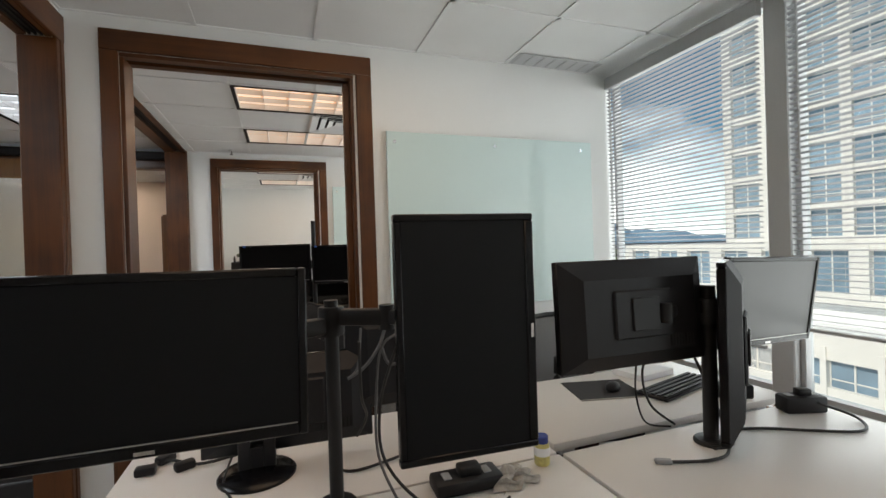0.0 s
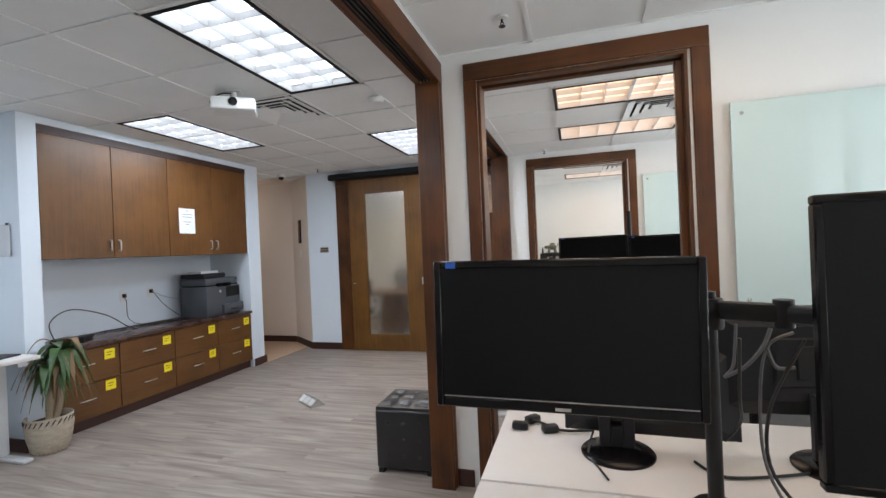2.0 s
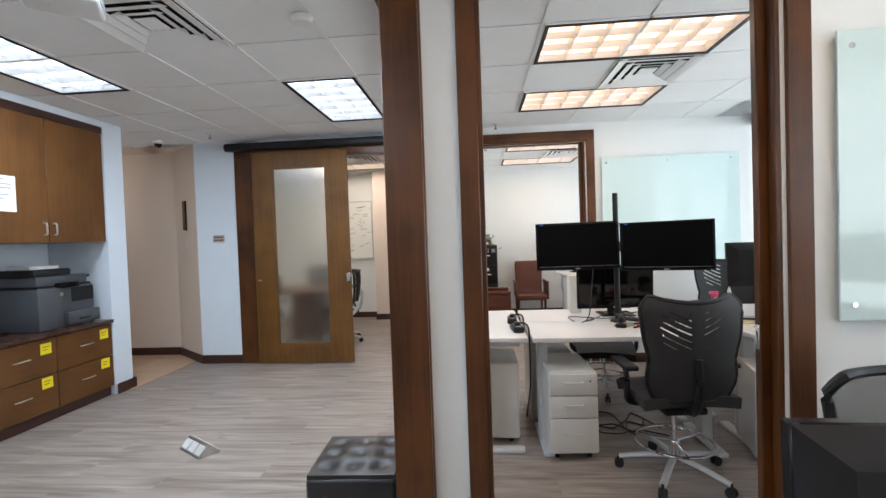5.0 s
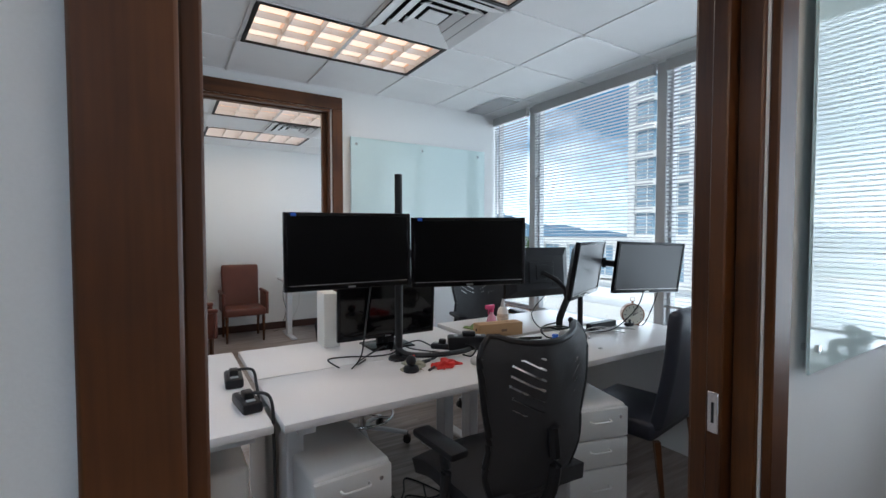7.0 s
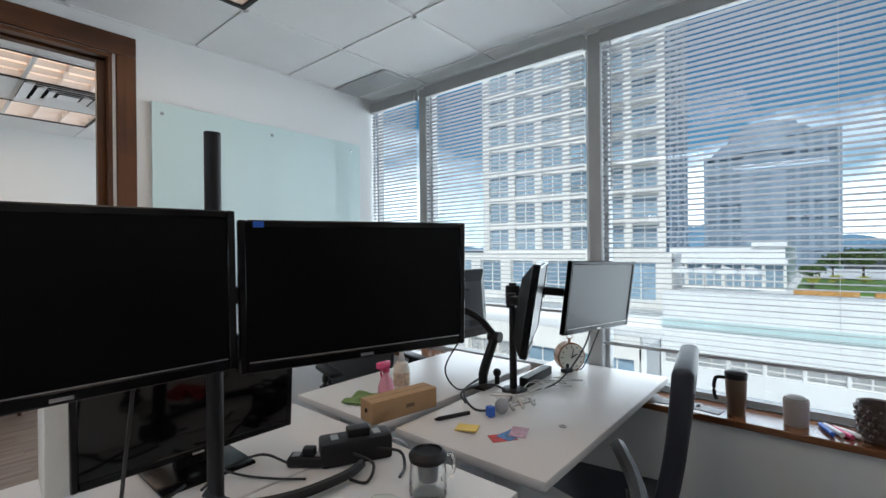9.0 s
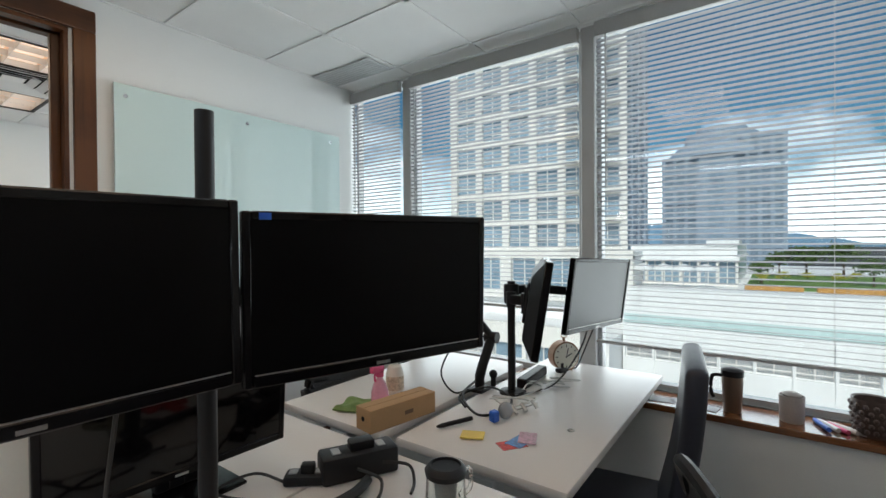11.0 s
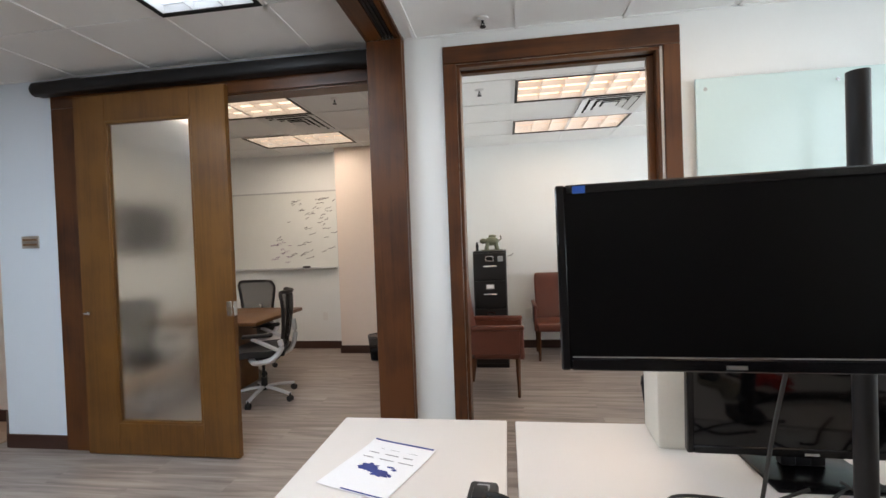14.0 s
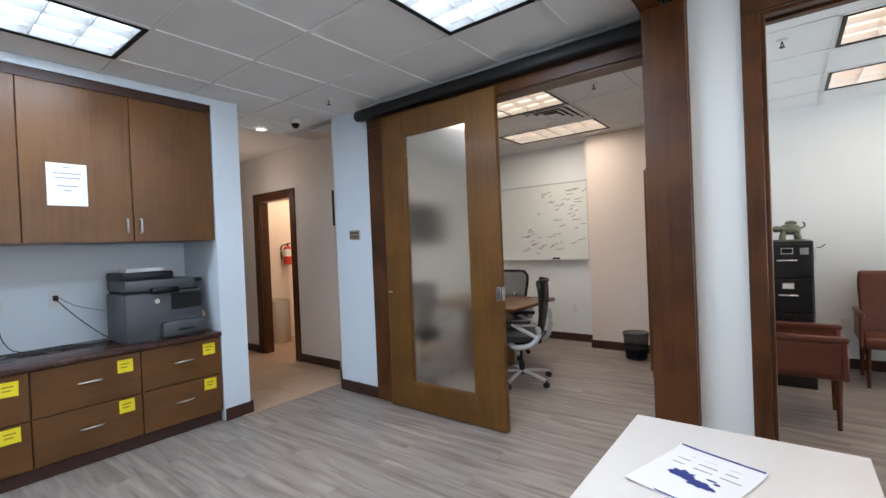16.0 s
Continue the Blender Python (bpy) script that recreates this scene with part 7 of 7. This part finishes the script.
solo("cloth", shell(B(), rag, 12, 12, 0.006), GREENCL, "folded green microfibre cloth", "cloth", m=pose(1.385, 5.11, Z, 0, 0, 20))

# cables, tool and cards on the window desk
cable("looped black cord on the window desk", [(1.62, 4.72, 0.80), (1.70, 4.80, 0.81), (1.84, 4.74, 0.82), (1.82, 4.62, 0.80), (1.68, 4.58, 0.797), (1.58, 4.64, 0.80), (1.66, 4.76, 0.83), (1.86, 4.82, 0.83)], 0.005)
cable("black cord hanging from the sideways monitor", [(1.86, 4.92, 1.02), (1.70, 4.90, 0.90), (1.74, 4.86, 0.80), (1.86, 4.84, 0.796)], 0.004)
cable("black cord from the window monitor to the desk", [(2.25, 4.42, 1.10), (2.22, 4.46, 0.95), (2.08, 4.52, 0.82), (1.95, 4.58, 0.797), (1.85, 4.62, 0.797)], 0.004)
cable("black cord behind the window monitor", [(2.42, 4.42, 1.12), (2.47, 4.50, 0.95), (2.45, 4.56, 0.80), (2.40, 4.60, 0.796)], 0.004)
for k in range(4):
    random.seed(50 + k)
    cx, cy = 1.80 + 0.10 * k, 4.60 - 0.02 * k
    cable("loose white cord on the window desk", [(cx + random.uniform(-0.12, 0.12), cy + random.uniform(-0.10, 0.10), 0.797 + 0.004 * q) for q in range(6)], 0.003, CABLE_W)
bm = B()
rod(bm, (-0.11, 0, 0.012), (0.02, 0, 0.014), 0.008)
rod(bm, (-0.13, 0, 0.012), (-0.11, 0, 0.012), 0.003, 0.008)
solo("soldering_pen", bm, DARKM, "black pen-shaped tool on the desk", "tool", m=pose(1.51, 4.64, Z, 0, 0, -25))
hh = thing("helping_clamp", "metal clamp stand with jointed arms lying on the desk", "tool", pose(1.62, 4.54, Z, 0, 0, -20))
bm = B()
ball(bm, (0.0, 0, 0.035), 0.032, 1, 0.7, 1)
part("lens_holder", bm, GREYPL, hh)
bm = B()
rod(bm, (-0.05, 0, 0.02), (0.19, 0.02, 0.018), 0.0035, seg=8)
for x in (0.06, 0.11, 0.17):
    rod(bm, (x, 0.0, 0.008), (x, 0.03, 0.03), 0.008, seg=10)
part("rod", bm, STEEL, hh)
part("clip", box(B(), -0.07, -0.04, -0.015, 0.015, 0.005, 0.045, 0.004, 1), BLUE, hh)
solo("sticky_pad", box(B(), -0.035, 0.035, -0.04, 0.04, 0, 0.006, 0.001, 1), mat("pale_yellow_pad", (0.75, 0.55, 0.12), 0.6), "curled yellow paper pad", "note pad", m=pose(1.42, 4.56, Z + 0.003, 0, 4, 25))
cdp = thing("photo_card", "red and blue photo cards fanned on the desk", "cards", pose(1.47, 4.42, Z))
for k, c in enumerate((mat("card_red", (0.60, 0.06, 0.05), 0.4, vary=0.5, scale=60), mat("card_blue", (0.08, 0.22, 0.50), 0.4, vary=0.5, scale=60), mat("card_mixed", (0.40, 0.20, 0.25), 0.4, vary=0.5, scale=60))):
    bm = B()
    box(bm, -0.045, 0.045, -0.03, 0.03, 0.0005 + k * 0.0016, 0.0018 + k * 0.0016, m=Matrix.Translation((k * 0.035 - 0.03, -0.012 * k, 0)) @ Matrix.Rotation(radians(-35 + 28 * k), 4, "Z"))
    part("card", bm, c, cdp, smooth=False)
nq = 20
solo("ring", tube(B(), [(0.011 * math.cos(q * math.tau / nq), 0.011 * math.sin(q * math.tau / nq), 0.003) for q in range(nq + 1)], 0.0025, n=1), STEEL, "small metal ring on the desk", "ring", m=pose(1.66, 4.30, Z))

ck = thing("alarm_clock", "old round copper table clock with a cream dial", "clock", pose(2.375, 4.60, Z + 0.082, 0, 0, -40))
COPPER = mat("worn_copper", (0.30, 0.17, 0.10), 0.4, metal=0.6, vary=0.25, scale=20)
bm = B()
rod(bm, (0, -0.025, 0), (0, 0.03, 0), 0.076, seg=32)
part("case", bm, COPPER, ck)
bm = B()
rod(bm, (0, -0.028, 0), (0, -0.0255, 0), 0.068, seg=32)
part("dial", bm, mat("cream_dial", (0.72, 0.70, 0.60), 0.5), ck, "cream dial")
for k in range(12):
    bm = B()
    a = k * math.tau / 12
    L = 0.013 if k % 3 == 0 else 0.009
    q = Matrix.Rotation(a, 4, "Y")
    box(bm, -0.0022, 0.0022, -0.0295, -0.028, 0.061 - L, 0.061, m=q)
    part("hour_mark", bm, INK, ck)
bm = B()
box(bm, -0.002, 0.002, -0.031, -0.0295, -0.008, 0.046, m=Matrix.Rotation(radians(12), 4, "Y"))
box(bm, -0.0025, 0.0025, -0.032, -0.031, -0.006, 0.034, m=Matrix.Rotation(radians(62), 4, "Y"))
part("pointer", bm, INK, ck)
bm = B()
for s in (-1, 1):
    rod(bm, (s * 0.035, 0.0, -0.06), (s * 0.045, 0.0, -0.082), 0.006, seg=8)
    part("foot", bm, COPPER, ck)
    bm = B()
rod(bm, (0, 0, 0.075), (0, 0, 0.095), 0.007, seg=10)
tube(bm, [(-0.014, 0, 0.095), (-0.012, 0, 0.118), (0.012, 0, 0.118), (0.014, 0, 0.095), (-0.014, 0, 0.095)], 0.0025)
part("bow", bm, COPPER, ck)
adapter(2.34, 4.60, 70, label="white charger block on the window desk", sx=0.02, sy=0.03, h=0.025)
solo("pen_box", box(B(), -0.14, 0.14, -0.025, 0.025, 0, 0.045, 0.005, 1), SHELL, "long black case on the desk behind the clock", "case", m=pose(2.12, 4.66, Z, 0, 0, 4))

# coffee jug, cloths, pens
jg = thing("coffee_jug", "small glass coffee jug with a black lid", "jug", pose(1.005, 4.375, Z))
part("glass_body", lathe(B(), [(0.044, 0.0), (0.05, 0.004), (0.052, 0.02), (0.047, 0.10), (0.044, 0.10), (0.048, 0.02), (0.044, 0.006)], 28), CLEAR, jg)
part("lid", lathe(B(), [(0.03, 0.09), (0.05, 0.10), (0.052, 0.112), (0.044, 0.122), (0.038, 0.124), (0.036, 0.118)], 28), SHELL, jg, "black lid")
part("filter_insert", lathe(B(), [(0.026, 0.045), (0.03, 0.095)], 22), GREYPL, jg)
bm = B()
tube(bm, [(0.046, -0.01, 0.09), (0.078, -0.02, 0.088), (0.08, -0.02, 0.04), (0.05, -0.01, 0.025)], 0.006)
part("handle", bm, CLEAR, jg)
def crumple(sx, sy, h, f):
    def fn(u, v):
        e = math.sin(u * math.pi) * math.sin(v * math.pi)
        return ((u - 0.5) * sx + 0.015 * math.sin(v * f * 1.3), (v - 0.5) * sy + 0.012 * math.sin(u * f), 0.004 + e ** 0.5 * h * (0.55 + 0.45 * math.sin(u * f + 1) * math.cos(v * f * 0.8)))
    return fn
solo("red_glove", shell(B(), crumple(0.13, 0.09, 0.035, 11), 22, 18, 0.003), RED, "crumpled bright red rubber glove", "glove", m=pose(0.74, 4.49, Z, 0, 0, 20))
solo("grey_cloth", shell(B(), crumple(0.15, 0.10, 0.025, 9), 20, 16, 0.003), mat("grey_green_cloth", (0.30, 0.29, 0.22), 0.9, vary=0.25, scale=30, bump=0.4), "crumpled grey-green cloth by the pole", "cloth", m=pose(0.60, 4.56, Z, 0, 0, 60))
for k, (x, y, a) in enumerate(((0.70, 4.60, 15), (0.66, 4.57, 24), (0.68, 4.49, 35))):
    bm = B()
    rod(bm, (-0.065, 0, 0.007), (0.05, 0, 0.007), 0.006)
    rod(bm, (0.05, 0, 0.007), (0.07, 0, 0.007), 0.006, 0.002)
    solo("marker_pen", bm, SHELL, "black marker pen on the desk", "pen", "marker pens", m=pose(x, y, Z, 0, 0, a))
bm = B()
lathe(bm, [(0.012, 0), (0.02, 0.01), (0.021, 0.05), (0.012, 0.075), (0.008, 0.09)], 16)
solo("glue_bottle", bm, mat("clear_plastic", (0.62, 0.64, 0.62), 0.15), "small translucent bottle lying on the desk", "bottle", m=pose(0.86, 4.44, Z + 0.021, 0, 90, -50))
wc = thing("desk_webcam", "black ball webcam on a round foot", "webcam", pose(0.555, 4.50, Z))
part("foot", lathe(B(), [(0.036, 0), (0.038, 0.012), (0.034, 0.024), (0.012, 0.03)], 22), SHELL, wc)
part("ball", ball(B(), (0, 0, 0.052), 0.025), SHELL, wc)
part("red_mark", ball(B(), (0.016, 0.008, 0.066), 0.009), RED, wc)

# ---- sill of the second office ----
mg = thing("travel_mug", "dark steel travel mug with a handle on the sill", "mug", pose(2.49, 3.865, SILL))
part("body", lathe(B(), [(0.033, 0), (0.036, 0.005), (0.042, 0.14), (0.042, 0.165)], 24), mat("mug_bronze", (0.17, 0.12, 0.09), 0.3, metal=0.5), mg)
part("lid", lathe(B(), [(0.044, 0.16), (0.045, 0.185), (0.03, 0.192)], 24), SHELL, mg)
bm = B()
tube(bm, [(-0.015, 0.04, 0.16), (-0.03, 0.075, 0.155), (-0.03, 0.08, 0.09), (-0.025, 0.07, 0.06)], 0.008)
part("handle", bm, SHELL, mg)
cp = thing("plant_cup", "pale grey ceramic cup on the sill", "cup", pose(2.50, 3.655, SILL))
part("cup", lathe(B(), [(0.04, 0), (0.043, 0.006), (0.045, 0.11), (0.042, 0.11), (0.04, 0.02)], 24), mat("grey_ceramic", (0.42, 0.38, 0.36), 0.5, vary=0.1), cp)
part("lid_knob", ball(B(), (0, 0, 0.112), 0.035, 1, 1, 0.4), mat("grey_lid", (0.36, 0.34, 0.32), 0.6), cp)
pt = thing("plant_pot", "dark brown textured ceramic pot on the sill", "pot", pose(2.50, 3.405, SILL))
part("pot", lathe(B(), [(0.05, 0), (0.056, 0.01), (0.068, 0.13), (0.066, 0.145), (0.058, 0.14), (0.05, 0.02)], 30), mat("brown_glaze", (0.075, 0.05, 0.042), 0.45, vary=0.3, scale=40, bump=0.8, bscale=60), pt)
bm = B()
for k in range(14):
    for j in range(5):
        a = (k + 0.5 * (j % 2)) * math.tau / 14
        r = 0.0575 + 0.0023 * j
        ball(bm, (r * math.cos(a), r * math.sin(a), 0.025 + j * 0.024), 0.010, 1, 1, 1, 6, 4)
part("relief", bm, mat("brown_glaze_relief", (0.085, 0.055, 0.045), 0.4, vary=0.2), pt)
for k, c in enumerate((BLUE, WHITEPL, PINK, WHITEPL, mat("marker_body", (0.5, 0.5, 0.52), 0.4))):
    bm = B()
    rod(bm, (-0.055, 0, 0.010), (0.035, 0, 0.010), 0.0095)
    rod(bm, (0.035, 0, 0.010), (0.055, 0, 0.010), 0.0075)
    solo("board_marker", bm, c, "whiteboard marker lying on the sill", "marker", "sill markers", m=pose(2.49 + 0.01 * (k % 2), 3.56 - 0.022 * k, SILL + 0.0005, 0, 0, 20 + 9 * k))
for k in range(4):
    solo("film_sheet", box(B(), -0.055, 0.055, -0.035, 0.035, 0, 0.003, 0.001, 1), GREYPL, "thin grey plastic film strip on the sill", "film", "sill film strips", m=pose(2.47 + 0.03 * (k % 2), 3.97 + k * 0.09, SILL, 0, 0, 80 + 12 * k))

# ---- clutter on the desks of the first office ----
mm = thing("mouse_mat", "dark grey mouse mat with a pale edge", "mouse mat", pose(1.70, 2.19, Z, 0, 0, -14))
part("mat", box(B(), -0.15, 0.15, -0.125, 0.125, 0, 0.004, 0.001, 1), mat("mat_fabric", (0.035, 0.035, 0.037), 0.9, vary=0.2, scale=80), mm)
part("edge", box(B(), -0.15, 0.15, -0.131, -0.125, 0, 0.005), mat("mat_edge", (0.35, 0.33, 0.30), 0.8), mm)
bm = B()
ball(bm, (0, 0, 0.012), 0.05, 0.62, 1.0, 0.5, 18, 10)
ms = solo("computer_mouse", bm, SHELL, "black computer mouse on the mat", "mouse", m=pose(1.735, 2.155, Z + 0.006, 0, 0, -60))
kb = thing("keyboard", "black computer keyboard beside the monitors", "keyboard", pose(2.02, 2.06, Z, 0, 0, 15))
part("case", box(B(), -0.22, 0.22, -0.075, 0.075, 0.002, 0.018, 0.005, 1), SHELL, kb)
km = finish("key", box(B(), -0.0085, 0.0085, -0.0085, 0.0085, 0, 0.008, 0.002, 1), DARKM)
for r in range(5):
    for c in range(21):
        piece("key", km, kb, Matrix.Translation((-0.205 + c * 0.0205, -0.058 + r * 0.0275, 0.0165)))
solo("paper_sheet", box(B(), -0.12, 0.12, -0.09, 0.09, 0, 0.03, 0.003, 1), PAPER, "stack of white papers behind the keyboard", "paper", m=pose(2.05, 2.30, Z, 0, 0, 10))
bt = thing("vitamin_bottle", "small bottle with a blue cap and yellow label", "bottle", pose(1.07, 1.70, Z))
part("bottle", lathe(B(), [(0.022, 0), (0.024, 0.004), (0.024, 0.06), (0.018, 0.07)], 20), mat("bottle_yellow", (0.55, 0.50, 0.18), 0.4, vary=0.3, scale=40), bt)
part("label", lathe(B(), [(0.0244, 0.03), (0.0244, 0.056)], 20, cap=False), PAPER, bt)
part("cap", lathe(B(), [(0.02, 0.068), (0.0205, 0.07), (0.0205, 0.088), (0.018, 0.09)], 20), INKBLUE, bt, "dark blue cap")
solo("crumpled_wrapper", shell(B(), crumple(0.14, 0.10, 0.04, 13), 22, 18, 0.002), mat("grey_wrapper", (0.36, 0.34, 0.31), 0.35, vary=0.35, scale=40), "crumpled grey plastic wrapper on the desk", "wrapper", m=pose(0.93, 1.65, Z, 0, 0, 15))
adapter(0.80, 1.67, 88, label="black docking station under the upright monitor", sx=0.045, sy=0.10, h=0.04)
adapter(2.14, 1.88, 60, label="black clamp-on power outlet block on the desk", sx=0.035, sy=0.07, h=0.06)
adapter(2.22, 1.66, 70, label="black clamp-on power outlet block on the desk", sx=0.035, sy=0.08, h=0.065)
cable("black cord looping from the power block", [(2.22, 1.60, 0.84), (2.30, 1.52, 0.80), (2.20, 1.45, 0.795), (2.05, 1.52, 0.795), (1.92, 1.60, 0.795), (1.80, 1.64, 0.795)], 0.005)
cable("black cord with an end plug on the desk", [(1.67, 1.68, 1.10), (1.70, 1.60, 0.90), (1.66, 1.53, 0.80), (1.55, 1.50, 0.797), (1.42, 1.54, 0.798)], 0.005)
solo("cable_plug", box(B(), -0.025, 0.025, -0.010, 0.010, 0, 0.015, 0.004, 1), GREYPL, "grey cable plug lying on the desk", "plug", m=pose(1.405, 1.55, Z + 0.001, 0, 0, 150))
cable("thin black cord from the mouse across the gap", [(1.45, 1.70, 1.05), (1.52, 1.78, 0.92), (1.58, 1.80, 0.80), (1.64, 1.74, 0.796)], 0.0035)
cable("black cord hanging from the monitor arm", [(1.66, 1.72, 1.16), (1.58, 1.80, 1.02), (1.62, 1.82, 0.86), (1.66, 1.74, 0.80)], 0.0045)
cable("grey cord looping behind the desk pole", [(0.6, 1.78, 1.24), (0.58, 1.78, 1.19), (0.54, 1.78, 1.14), (0.49, 1.78, 1.11)], 0.005, CORDG)
cable("grey cord looping behind the desk pole", [(0.65, 1.78, 1.23), (0.59, 1.78, 1.19), (0.57, 1.78, 1.05), (0.56, 1.72, 0.90), (0.60, 1.62, 0.797)], 0.004, CORDG)
cable("grey cord looping behind the desk pole", [(0.59, 1.78, 1.19), (0.61, 1.78, 1.14), (0.65, 1.78, 1.14)], 0.005, CORDG)
cable("grey cord looping behind the desk pole", [(0.54, 1.84, 1.24), (0.53, 1.84, 1.13), (0.51, 1.84, 1.1)], 0.004, CORDG)
cable("black cord from the upright monitor to the desk", [(0.60, 1.60, 1.25), (0.57, 1.72, 1.05), (0.58, 1.74, 0.88), (0.66, 1.62, 0.797), (0.78, 1.50, 0.796), (0.88, 1.56, 0.80)], 0.0045)
cable("black cord along the desk behind the pole", [(0.45, 1.96, 0.797), (0.50, 1.88, 0.797), (0.62, 1.90, 0.797), (0.75, 1.95, 0.797)], 0.0045)
cable("black cord hanging from the monitor on the pole", [(0.52, 1.75, 1.22), (0.53, 1.80, 1.05), (0.56, 1.90, 0.95), (0.54, 1.98, 0.86)], 0.0045)
cable("black cord with adapters at the desk's end", [(-0.12, 2.14, 0.80), (-0.05, 2.18, 0.805), (0.05, 2.12, 0.80), (0.16, 2.14, 0.80)], 0.005)
for k, (x, y) in enumerate(((-0.10, 2.13), (0.01, 2.12), (-0.06, 2.20))):
    bm = B()
    box(bm, -0.03, 0.03, -0.018, 0.018, 0, 0.028, 0.008, 2)
    solo("cable_adapter", bm, SHELL, "small black plug adapter on the desk", "adapter", "plug adapters", m=pose(x, y, Z, 0, 0, 25 * k))
cable("thin black cord over the desk front", [(0.16, 2.02, 0.85), (0.14, 1.95, 0.80), (0.17, 1.86, 0.796), (0.19, 1.80, 0.796)], 0.0035)
for k in range(4):
    random.seed(70 + k)
    cable("black cord on the floor under the desk", [(0.35 + 0.1 * q + random.uniform(-0.05, 0.05), 4.75 + random.uniform(-0.22, 0.2), 0.006) for q in range(6)], 0.005)

# ---- hall floor tiles, last ----
tm = finish("tile", box(B(), -0.2985, 0.2985, -0.2985, 0.2985, 0.0, 0.004, 0.0015, 1), HALLTILE)
for i in range(6):
    for j in range(5):
        x, y = -4.34 - i * 0.602, 5.93 + j * 0.602
        if y < 8.4:
            piece("tile", tm, hall, Matrix.Translation((x, y, 0.001)))
